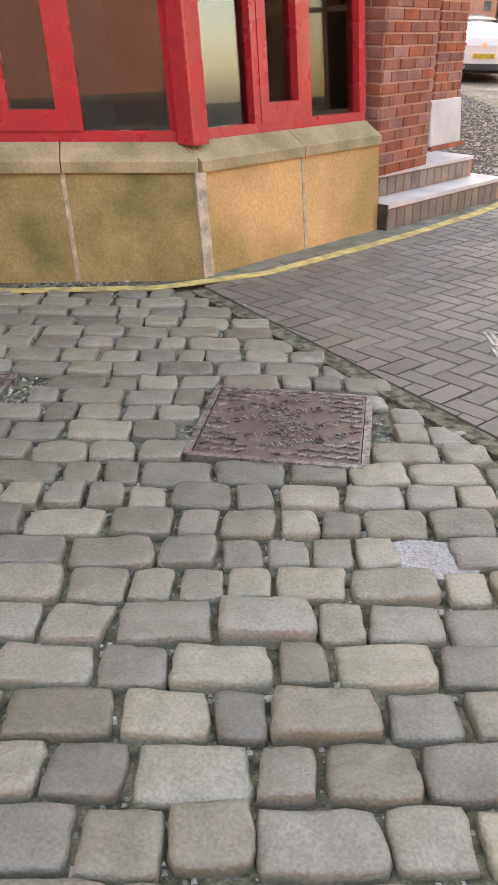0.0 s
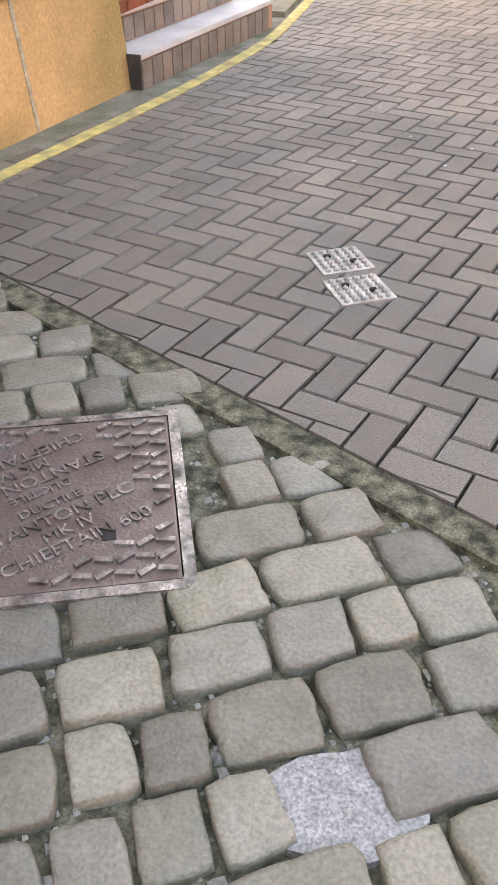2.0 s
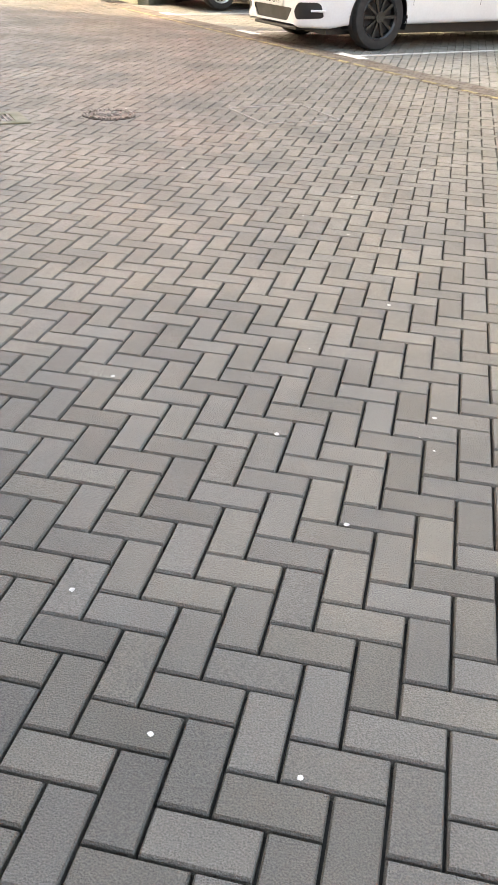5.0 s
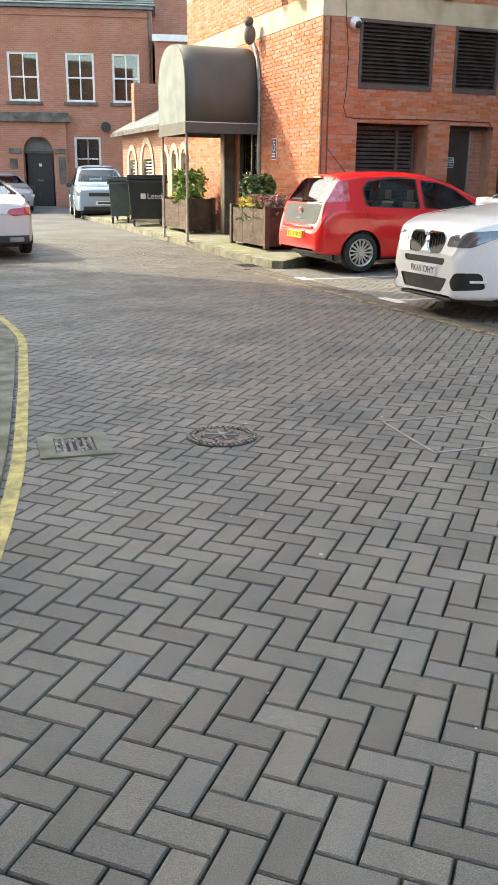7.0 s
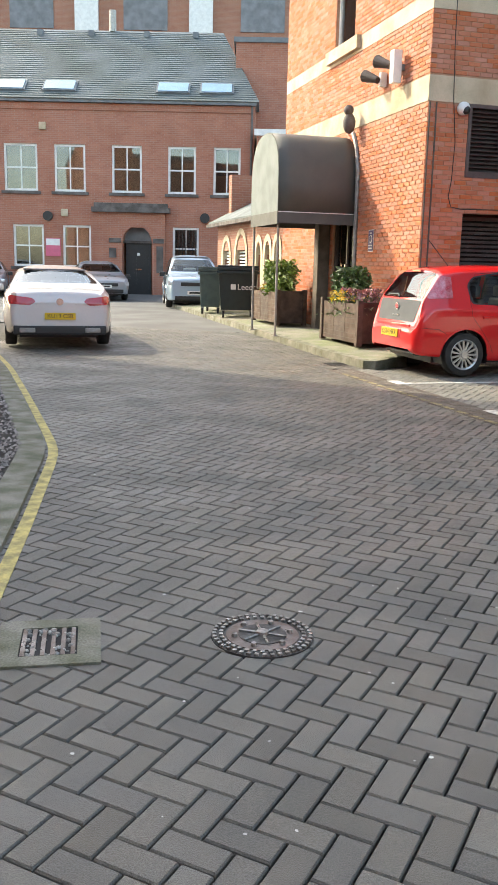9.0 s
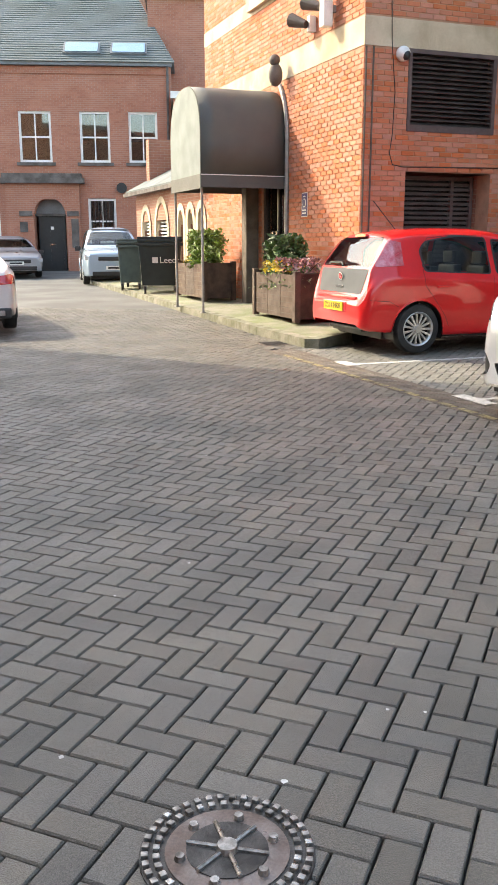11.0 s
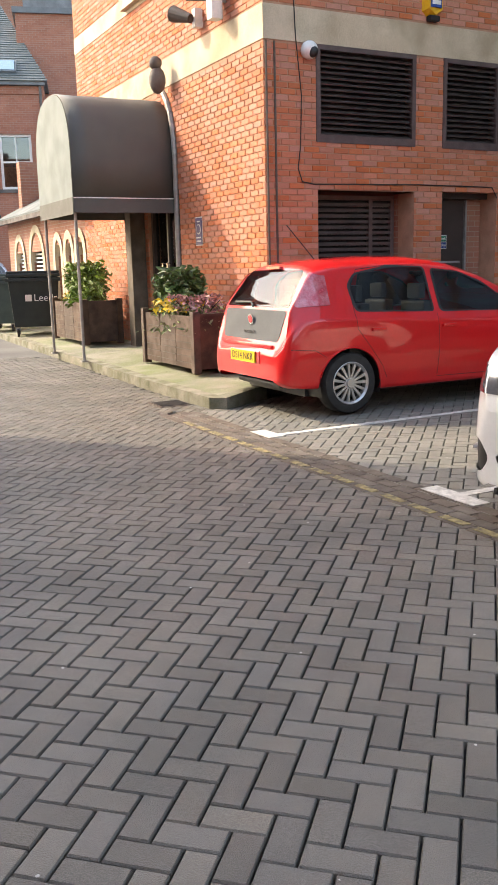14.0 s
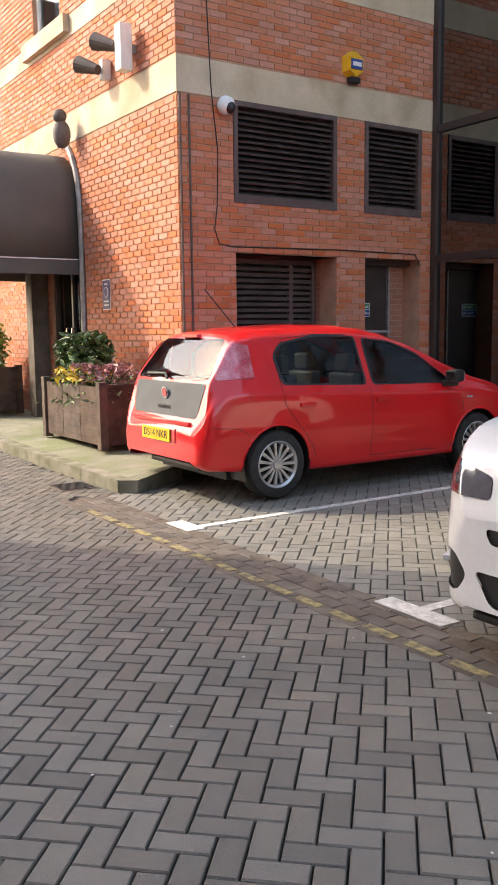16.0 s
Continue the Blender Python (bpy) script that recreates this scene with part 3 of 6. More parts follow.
for v in (CW0 + 0.12, CW1 - 0.08):
    pl = part("pole", rod(bmesh.new(), (CU + 0.05, v, 0.15), (CU + 0.05, v, CZ - 0.1), 0.024), STEEL, can)
    part("foot", boxes((CU, CU + 0.1, v - 0.05, v + 0.05, 0.15, 0.175)), STEEL, pl)
owl = thing("wall_ornament", MB @ pose(-0.2, 2.95, 4.28), "dark bird-like ornament perched above the canopy", "ornament")
bm = bmesh.new()
ball(bm, 0.13, Matrix.Diagonal((1, 0.9, 1.5, 1)), 12)
ball(bm, 0.1, pose(-0.02, 0, 0.24), 12)
part("figure", bm, STONE_DARK, owl, smooth=True)

# single-storey arcade further along the same face
arc = thing("arcade_wing", MB, "low brick wing with stone arches and slate roof", "building", kind="structure")
aw = part("wall", pierced(7.6, 14.6, -0.3, 2.85, -0.35, 0.0, [(a, b, c, d) for a, b, c, d in [(7.75, 8.25, 0.75, 2.1), (8.6, 9.1, 0.75, 2.1), (9.45, 9.95, 0.75, 2.1), (11.0, 12.2, 0.75, 2.0), (12.9, 13.8, 0.75, 2.0)]]), PLAIN_BRICK, arc)
aw.matrix_basis = pose(0, 0, 0, 0, 0, 90)
for a, b, top in ((7.75, 8.25, 2.1), (8.6, 9.1, 2.1), (9.45, 9.95, 2.1), (11.0, 12.2, 2.0), (12.9, 13.8, 2.0)):
    r = (b - a) / 2
    mid = (a + b) / 2
    bm = bmesh.new()
    n = 14
    ring = [[bm.verts.new((x, mid - q * math.cos(math.pi * i / n), top - 0.25 + (q + 0.12) * math.sin(math.pi * i / n))) for i in range(n + 1)] for x, q in ((-0.03, r + 0.16), (-0.03, r - 0.02), (0.2, r - 0.02))]
    for p, q in zip(ring, ring[1:]):
        for i in range(n):
            bm.faces.new((p[i], p[i + 1], q[i + 1], q[i]))
    for s in (-1, 1):
        box(bm, -0.03, 0.05, mid + s * (r + 0.07) - 0.09, mid + s * (r + 0.07) + 0.09, 0.6, top - 0.25)
    ar = part("arch", bm, BAND, arc, "pale stone arch surround")
    # sheet painted near-black for the shade within the arch
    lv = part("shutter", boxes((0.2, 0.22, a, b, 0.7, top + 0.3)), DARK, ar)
    for k in range(14):
        z = 0.78 + k * 0.095
        part("slat", boxes((0.1, 0.2, a + 0.04, b - 0.04, z, z + 0.045)), WHITE, lv)
bm = bmesh.new()
for p in ((-0.25, 7.6), ):
    vs = [bm.verts.new(q) for q in ((-0.25, 7.4, 2.8), (-0.25, 14.9, 2.8), (3.2, 14.9, 4.6), (3.2, 7.4, 4.6), (-0.25, 7.4, 2.9), (-0.25, 14.9, 2.9), (3.2, 14.9, 4.7), (3.2, 7.4, 4.7))]
    for fc in ((4, 5, 6, 7), (0, 1, 5, 4), (1, 2, 6, 5), (3, 0, 4, 7), (2, 3, 7, 6), (3, 2, 1, 0)):
        bm.faces.new([vs[i] for i in fc])
part("roof", bm, SLATE, arc, "slate roof")
part("gutter", boxes((-0.32, -0.22, 7.4, 14.9, 2.74, 2.84)), STONE_DARK, arc)
part("end_wall", boxes((0.35, 3.2, 14.25, 14.6, -0.3, 4.4)), PLAIN_BRICK, arc)
part("skylight", box(bmesh.new(), 0.5, 1.3, 12.6, 13.6, 3.35, 3.43, turn=Matrix.Rotation(radians(-27), 4, 'Y')), SKYLIGHT, arc)

# dark glazed wing, square to the shaded face
gz = thing("glazed_wing", MB, "dark bronze curtain-wall wing beside the bays", "building", kind="structure")
part("pane", boxes((4.06, 4.075, -13.0, -0.02, 2.55, 9.4)), DARK_GLASS, gz)
part("pane", boxes((4.06, 4.075, -13.0, -0.02, 0.55, 2.45)), DARK_GLASS, gz)
part("core", boxes((4.9, 5.1, -13.0, 0.35, -0.3, 9.4)), GREY_BLIND, gz)
part("plinth", boxes((4.0, 4.9, -13.0, -0.02, -0.3, 0.55)), LOUVRE_FRAME, gz)
for k in range(10):
    part("mullion", boxes((4.0, 4.14, -0.09 - k * 1.25, -0.02 - k * 1.25, 0.55, 9.5)), DOOR_BROWN, gz)
for z in (2.45, 4.2, 6.1, 7.8):
    part("transom", boxes((4.02, 4.12, -13.0, -0.02, z, z + 0.1)), DOOR_BROWN, gz)
part("corner_infill", boxes((4.0, 4.9, 0.0, 0.35, -0.3, 9.4)), LOUVRE_FRAME, gz)
part("roof", boxes((3.9, 5.2, -13.1, -0.02, 9.4, 9.7)), LEAD, gz)

# ---- brickwork of the two near faces ----
def brick_mesh(w, h=0.063, d=0.008):
    c = 0.003
    v = [(x, 0.0, z) for x, z in ((0, 0), (w, 0), (w, h), (0, h))] + [(x, -d, z) for x, z in ((c, c), (w - c, c), (w - c, h - c), (c, h - c))]
    return v, [(4, 5, 6, 7), (0, 1, 5, 4), (1, 2, 6, 5), (2, 3, 7, 6), (3, 0, 4, 7)]


def brickwork(parent, frame_m, x0, x1, z0, z1, holes, near, rng):
    """Stretcher courses; those within the near stretch are pieces of their own."""
    me = bpy.data.meshes.new("brick")
    v, f = brick_mesh(0.213)
    me.from_pydata(v, [], f)
    me.materials.append(BRICK)
    V, F = [], []
    count = 0
    row = 0
    z = z0
    while z + 0.07 < z1:
        x = x0 - (0.1125 if row % 2 else 0)
        while x < x1:
            a, b = max(x, x0), min(x + 0.213, x1)
            segs = [(a, b)]
            for h in holes:
                if h[2] < z + 0.04 < h[3]:
                    segs = [s for p, q in segs for s in ((p, min(q, h[0])), (max(p, h[1]), q)) if s[1] - s[0] > 0.02]
            for p, q in segs:
                full = q - p > 0.2
                if full and count < 300 and near[0] < p < near[1] and near[2] < z < near[3]:
                    ob = new("brick", me)
                    ob.parent = parent
                    ob.matrix_basis = frame_m @ pose(p, rng.uniform(-0.0015, 0.0015), z)
                    count += 1
                else:
                    bv, bf = brick_mesh(q - p)
                    o = len(V)
                    V.extend([tuple(frame_m @ Vector((p + c[0], c[1], z + c[2]))) for c in bv])
                    F.extend([tuple(i + o for i in g) for g in bf])
            x += 0.225
        z += 0.075
        row += 1
    tagged(raw("bricks", V, F, BRICK_J, parent), kind="stuff")

# ---- planters, shrubs ----
def leaves(rng, n, spread, base_z, top_z, size, shape=1.0):
    """Many small folded leaves in an uneven clump."""
    V, F = [], []
    for i in range(n):
        a, r = rng.uniform(0, 6.283), math.sqrt(rng.random())
        h = rng.random() ** 0.8
        lump = 0.7 + 0.3 * math.sin(3 * a + 9 * h) * math.sin(5 * a + 2 * h) + rng.uniform(-0.12, 0.16)
        p = Vector((math.cos(a) * r * spread[0] * lump * (1 - 0.3 * h * shape), math.sin(a) * r * spread[1] * lump * (1 - 0.3 * h * shape), base_z + (top_z - base_z) * h * (0.75 + 0.25 * lump)))
        m = Matrix.Translation(p) @ Euler((rng.uniform(-1.2, 1.2), rng.uniform(-1.2, 1.2), rng.uniform(0, 6.28))).to_matrix().to_4x4()
        s = size * rng.uniform(0.6, 1.3)
        o = len(V)
        for q in ((0, -s, 0), (s * 0.42, 0, s * 0.18), (0, s, 0), (-s * 0.42, 0, s * 0.18)):
            V.append(tuple(m @ Vector(q)))
        F += [(o, o + 1, o + 2), (o, o + 2, o + 3)]
    return V, F


def planter(u, v, z, w, d, h, label, seed, plants):
    """A timber box planter: w along the wall (v), d away from it."""
    rng = random.Random(seed)
    t = thing("planter", MB @ pose(u, v, z), label, "planter", "timber planters")
    for sx in (-1, 1):
        for sy in (-1, 1):
            part("corner_post", boxes((sx * d / 2 - 0.05, sx * d / 2 + 0.05, sy * w / 2 - 0.05, sy * w / 2 + 0.05, 0, h + 0.06), bevel=0.008), PLANTER, t)
    part("floor", boxes((-d / 2 + 0.03, d / 2 - 0.03, -w / 2 + 0.03, w / 2 - 0.03, 0.04, 0.1)), PLANTER, t)
    part("soil", boxes((-d / 2 + 0.03, d / 2 - 0.03, -w / 2 + 0.03, w / 2 - 0.03, h - 0.12, h - 0.06)), SOIL, t)
    n = 3 if w > 1.2 else 2
    for sx in (-1, 1):
        for k in range(n):
            y0, y1 = -w / 2 + 0.05 + (w - 0.1) * k / n, -w / 2 + 0.05 + (w - 0.1) * (k + 1) / n
            pnl = part("panel", boxes((sx * d / 2 - 0.02, sx * d / 2 + 0.02, y0 + 0.006, y1 - 0.006, 0.05, h)), PLANTER, t)
            bm = bmesh.new()
            for q in range(6):
                zc = 0.12 + q * (h - 0.2) / 6
                box(bm, sx * (d / 2 + 0.022) - 0.003, sx * (d / 2 + 0.022) + 0.003, (y0 + y1) / 2 - (y1 - y0) * 0.46, (y0 + y1) / 2 + (y1 - y0) * 0.46, zc - 0.004, zc + 0.004, turn=Matrix.Rotation(radians(0), 4, 'X'))
            part("board_groove", bm, DOOR_BROWN, pnl)
        part("end_panel", boxes((-d / 2 + 0.05, d / 2 - 0.05, sx * w / 2 - 0.02, sx * w / 2 + 0.02, 0.05, h)), PLANTER, t)
    for sy in (-1, 1):
        part("rim", boxes((-d / 2 - 0.03, d / 2 + 0.03, sy * w / 2 - 0.035, sy * w / 2 + 0.035, h, h + 0.03)), PLANTER, t)
    for name, label2, m, n2, cy, sp, z0, z1, sz in plants:
        V, F = leaves(rng, n2, sp, h - 0.1 + z0, h + z1, sz)
        p = thing(name, MB @ pose(u, v + cy, z), label2, "plant", "planter plants")
        tagged(raw("foliage" if "flower" not in name else "petals", V, F, m, p), kind="stuff")
        if z1 > 0.25:
            bm = bmesh.new()
            for k in range(7):
                a = k * 0.9
                rod(bm, (0.02 * math.cos(a), 0.02 * math.sin(a), h - 0.1), (sp[0] * 0.5 * math.cos(a), sp[1] * 0.5 * math.sin(a), h + z1 * 0.7), 0.006, 5)
            part("stem", bm, SOIL, p)


FW = lambda u, v: 0.12 + rise((MB @ Vector((u, v, 0))).y) + 0.05 * min(1.0, max(0.0, (u + 1.5) / 1.0))
planter(-0.62, 1.12, FW(-0.6, 1.2) + 0.01, 1.75, 0.62, 0.72, "dark timber planter of yellow and pink flowers on the footway", 3, [
    ("shrub", "dark green bushy shrub", LEAF_DARK, 3200, 0.3, (0.36, 0.8), 0.0, 0.62, 0.06),
    ("flower_clump", "yellow pansies spilling over the planter", FLOWER_Y, 420, 0.15, (0.62, 0.75), 0.12, 0.2, 0.048),
    ("flower_clump", "dusky pink flowers in the planter", FLOWER_P, 420, -0.3, (0.55, 0.8), 0.12, 0.26, 0.042),
    ("trailing_plant", "pale variegated ivy trailing over the planter edge", IVY, 1500, 0.0, (0.62, 1.3), -0.16, 0.14, 0.038)])
planter(-0.66, 5.75, FW(-0.6, 6.1) + 0.01, 1.9, 0.62, 0.72, "dark timber planter with a bright green shrub", 5, [
    ("shrub", "bright green leafy shrub", LEAF, 3600, -0.1, (0.42, 1.1), 0.0, 0.7, 0.062),
    ("flower_clump", "small yellow flowers along the planter", FLOWER_Y, 220, 0.5, (0.42, 0.6), 0.12, 0.16, 0.035),
    ("trailing_plant", "pale ivy over the planter rim", IVY, 500, 0.55, (0.42, 0.5), 0.0, 0.08, 0.03)])

# ---- wheeled bins ----
def wheeled_bin(m, body_mat, label, w=1.25, d=0.95, h=1.2):
    t = thing("wheeled_bin", m, label, "bin", "refuse bins")
    bm = bmesh.new()
    box(bm, -w / 2, w / 2, -d / 2, d / 2, 0.2, h, bevel=0.04)
    for vtx in bm.verts:
        if vtx.co.z < 0.5:
            vtx.co.x *= 0.86
            vtx.co.y *= 0.82
    part("body", bm, body_mat, t)
    part("lid", boxes((-w / 2 - 0.03, w / 2 + 0.03, -d / 2 - 0.05, d / 2 + 0.02, h, h + 0.07), (-w / 2 - 0.02, w / 2 + 0.02, -d / 2, d / 2 - 0.3, h + 0.07, h + 0.12), bevel=0.02), body_mat, t)
    part("rim", boxes((-w / 2 - 0.04, w / 2 + 0.04, -d / 2 - 0.04, d / 2 + 0.04, h - 0.09, h - 0.02), bevel=0.01), body_mat, t)
    for x in (-w * 0.36, w * 0.36):
        for y in (-d * 0.32, d * 0.32):
            c = part("castor", cyl(bmesh.new(), 0.09, 0.09, 0.05, pose(x, y, 0.09, 90, 0, 90), 16), RUBBER, t)
            part("fork", boxes((x - 0.04, x + 0.04, y - 0.03, y + 0.03, 0.12, 0.24)), GALV, c)
    return t


bx, by = -6.9, 24.0
b1 = wheeled_bin(Matrix.Translation((bx, by, rise(by) + 0.12)) @ Matrix.Rotation(radians(18), 4, 'Z'), BIN, "large dark green wheeled bin on the footway", 1.0, 0.9, 1.2)
part("emblem", boxes((-0.18, -0.05, -0.49, -0.478, 0.72, 0.85)), WHITE, b1)
writing("lettering", "Leeds", 0.2, pose(0.22, -0.48, 0.78) @ FACE_X, WHITE, b1)
wheeled_bin(Matrix.Translation((bx - 1.15, by + 1.2, rise(by) + 0.12)) @ Matrix.Rotation(radians(18), 4, 'Z'), BIN_GREEN, "grey-green wheeled bin behind the dark one", 0.6, 0.75, 1.15)
wheeled_bin(Matrix.Translation((bx - 1.35, by + 2.2, rise(by) + 0.12)) @ Matrix.Rotation(radians(18), 4, 'Z'), BIN_GREEN, "grey-green wheeled bin near the arcade", 0.6, 0.75, 1.15)

# ---- cars ----
def smooth_line(x, pts):
    xs, ys = [p[0] for p in pts], [p[1] for p in pts]
    return sum(float(np.interp(x + o, xs, ys)) for o in (-0.03, -0.015, 0, 0.015, 0.03)) / 5


def wheel(parent, x, y, r, side, mat_rim, spokes, width=0.2):
    bm = bmesh.new()
    prof = [(r * 0.68, -width / 2), (r * 0.84, -width * 0.52), (r * 0.95, -width * 0.48), (r, -width * 0.34), (r, width * 0.34), (r * 0.95, width * 0.48), (r * 0.84, width * 0.52), (r * 0.68, width / 2)]
    n = 44
    ring = [[bm.verts.new((q * math.cos(6.2832 * i / n), w, q * math.sin(6.2832 * i / n))) for i in range(n)] for q, w in prof]
    for a, b in zip(ring, ring[1:] + ring[:1]):
        for i in range(n):
            bm.faces.new((a[i], a[(i + 1) % n], b[(i + 1) % n], b[i]))
    bmesh.ops.recalc_face_normals(bm, faces=bm.faces[:])
    w0 = part("wheel", bm, RUBBER, parent, smooth=True)
    w0.matrix_basis = pose(x, y, r)
    bm = bmesh.new()
    s = side
    cyl(bm, r * 0.17, r * 0.14, 0.03, pose(0, s * (width / 2 - 0.012), 0, 90, 0, 0), 20)
    for k in range(spokes):
        a = 6.2832 * k / spokes
        old = set(bm.verts)
        box(bm, r * 0.12, r * 0.65, s * (width / 2 - 0.026) - 0.012, s * (width / 2 - 0.026) + 0.012, -r * 0.05, r * 0.05)
        for v in bm.verts:
            if v not in old:
                v.co.z *= 0.55 + 0.7 * v.co.x / r
                v.co = Matrix.Rotation(a, 4, 'Y') @ v.co
    rr = [[bm.verts.new((q * math.cos(6.2832 * i / n), w, q * math.sin(6.2832 * i / n))) for i in range(n)] for q, w in ((r * 0.71, s * (width / 2 - 0.002)), (r * 0.68, s * (width / 2 + 0.004)), (r * 0.62, s * (width / 2 - 0.014)), (r * 0.61, s * (width / 2 - 0.07)))]
    for a, b in zip(rr, rr[1:]):
        for i in range(n):
            bm.faces.new((a[i], a[(i + 1) % n], b[(i + 1) % n], b[i]))
    part("rim", bm, mat_rim, w0, smooth=True)
    part("hub_back", cyl(bmesh.new(), r * 0.66, r * 0.66, 0.02, pose(0, s * (width / 2 - 0.09), 0, 90, 0, 0), 28), DARK, w0)


def inside(poly, a, b):
    """Is (a, b) within a convex outline, whichever way round it runs?"""
    sign = 0
    for (x0, y0), (x1, y1) in zip(poly, poly[1:] + poly[:1]):
        c = (x1 - x0) * (b - y0) - (y1 - y0) * (a - x0)
        if abs(c) > 1e-9:
            if sign and (c > 0) != (sign > 0):
                return False
            sign = c
    return True


def rounded(poly, r, n=4):
    """A convex outline with its corners cut round."""
    out = []
    k = len(poly)
    for i in range(k):
        p, a, b = Vector(poly[i]), Vector(poly[i - 1]), Vector(poly[(i + 1) % k])
        u, v = (a - p), (b - p)
        q = min(r, 0.45 * u.length, 0.45 * v.length)
        s, e = p + u.normalized() * q, p + v.normalized() * q
        for j in range(n + 1):
            t = j / n
            out.append(tuple(s * (1 - t) ** 2 + p * 2 * t * (1 - t) + e * t * t))
    return out


def grown(poly, d):
    c = sum((Vector(p) for p in poly), Vector((0, 0))) / len(poly)
    return [tuple(Vector(p) + (Vector(p) - c).normalized() * d) for p in poly]


def scribe(bm, poly, axis, keep):
    """Cut the outline into the skin, seen along the axis (0: x, 1: y), and return the faces within it."""
    pa = 1 if axis == 0 else 0
    lo = [min(p[i] for p in poly) - 0.02 for i in (0, 1)]
    hi = [max(p[i] for p in poly) + 0.02 for i in (0, 1)]
    def near(f):
        return keep(f.calc_center_median()) and any(v.co[pa] > lo[0] for v in f.verts) and any(v.co[pa] < hi[0] for v in f.verts) and any(v.co.z > lo[1] for v in f.verts) and any(v.co.z < hi[1] for v in f.verts)
    fs = [f for f in bm.faces if near(f)]
    for (a0, z0), (a1, z1) in zip(poly, poly[1:] + poly[:1]):
        if math.hypot(a1 - a0, z1 - z0) < 1e-5:
            continue
        geom = list({e for f in fs for e in f.edges}) + list({v for f in fs for v in f.verts}) + fs
        co, no = Vector((0, 0, z0)), Vector((0, 0, a0 - a1))
        co[pa], no[pa] = a0, z1 - z0
        cut = bmesh.ops.bisect_plane(bm, geom=geom, dist=1e-5, plane_co=co, plane_no=no)
        fs = [g for g in cut["geom"] if isinstance(g, bmesh.types.BMFace)]
    out = []
    for f in fs:
        c = f.calc_center_median()
        if inside(poly, c[pa], c.z):
            out.append(f)
    return out


def lift_off(bm, faces, raise_by, thick=0.0):
    """Take faces out of a skin as a panel of their own."""
    g = bmesh.new()
    seen = {}
    for f in faces:
        f.normal_update()
    for f in faces:
        vs = []
        for v in f.verts:
            if v not in seen:
                nn = Vector((0, 0, 0))
                for q in v.link_faces:
                    nn += q.normal
                seen[v] = g.verts.new(v.co + nn.normalized() * raise_by)
            vs.append(seen[v])
        g.faces.new(vs)
    return g


def car(m, label, paint, L, W, top, belt, sill, wheels, r, roof_w, glass, pillars, rim, spokes, name="car", nose_round=0.16, tail_round=0.12, tail_end=0.07, panes=(), front=(), rear=(), screen=None, back=None, rails=0.10, round_end=0.07, lines=(), arch_trim=None):
    """A smooth body lofted along x (nose at +x, middle at 0). Panes, lamps and grilles are cut into the skin and become panels of their own."""
    t = thing(name, m, label, "car", "parked cars")
    h = L / 2
    ends = [0.0, 0.004, 0.012, 0.022, 0.035, 0.05, 0.07, 0.09, 0.115, 0.14, 0.17, 0.2, 0.24]
    xs = sorted({round(s * (h - e), 4) for s in (-1, 1) for e in ends} | set(np.round(np.linspace(-h + 0.28, h - 0.28, 70), 4)))
    gx0, gx1, wf0, wf1, wr0, wr1 = glass
    zmax = max(p[1] for p in top)

    def section(x):
        d = h - abs(x)
        e = max(0.0, (abs(x) / h - 0.62) / 0.38)
        w = W / 2 * (1 - (nose_round if x > 0 else tail_round) * e ** 2.4)
        re = round_end if x > 0 else tail_end
        cut = re - math.sqrt(max(0.0, re ** 2 - (re - d) ** 2)) if d < re else 0.0
        zt = smooth_line(x, top) - cut * 0.5
        zb = min(smooth_line(x, belt), zt - 0.015)
        lo = float(np.interp(x, [p[0] for p in sill], [p[1] for p in sill])) + cut * 0.5
        w -= cut
        up = max(0.0, min(1.0, (zt - zb) / (zmax - smooth_line(0, belt))))
        wr = w * (0.93 - (0.93 - roof_w) * up)
        hh = zb - lo
        ctl = [(w * 0.90, lo), (w * 0.965, lo + 0.025), (w * 0.985, lo + hh * 0.2), (w * 1.0, lo + hh * 0.45), (w * 0.998, lo + hh * 0.68), (w * 0.985, zb - 0.06 * min(1, hh * 3)), (w * 0.962, zb)]
        ctl += [(w * 0.95 + (wr - w * 0.95) * q, zb + (zt - zb) * p) for q, p in ((0.30, 0.30), (0.62, 0.6), (0.9, 0.84))]
        ctl += [(wr * 0.93, zt - 0.045 * up - 0.008), (wr * 0.78, zt - 0.014 * up - 0.003), (wr * 0.5, zt + 0.008), (0, zt + 0.016)]
        pts = []
        for i in range(len(ctl) - 1):
            a, b, c, e2 = (Vector(ctl[max(0, min(len(ctl) - 1, i + o))]) for o in (-1, 0, 1, 2))
            for k in range(3):
                u = k / 3
                q = 0.5 * (2 * b + (c - a) * u + (2 * a - 5 * b + 4 * c - e2) * u * u + (3 * b - a - 3 * c + e2) * u ** 3)
                pts.append((max(0.0, q.x), q.y))
        return pts + [ctl[-1]]

    def surf_y(x, z):
        pts = section(x)
        best = 0.0
        for (y0, z0), (y1, z1) in zip(pts, pts[1:]):
            if (z0 - z) * (z1 - z) <= 0 and z0 != z1:
                best = max(best, y0 + (y1 - y0) * (z - z0) / (z1 - z0))
        return best

    bm = bmesh.new()
    rows = []
    for x in xs:
        pts = section(x)
        rows.append([bm.verts.new((x, y, z)) for y, z in pts] + [bm.verts.new((x, -y, z)) for y, z in pts[-2::-1]])
    for a, b in zip(rows, rows[1:]):
        for k in range(len(a) - 1):
            bm.faces.new((a[k], b[k], b[k + 1], a[k + 1]))
    half = len(rows[0]) // 2
    for row, flip in ((rows[0], False), (rows[-1], True)):
        n = len(row)
        for k in range(half):
            q = [row[k], row[k + 1], row[n - 2 - k], row[n - 1 - k]]
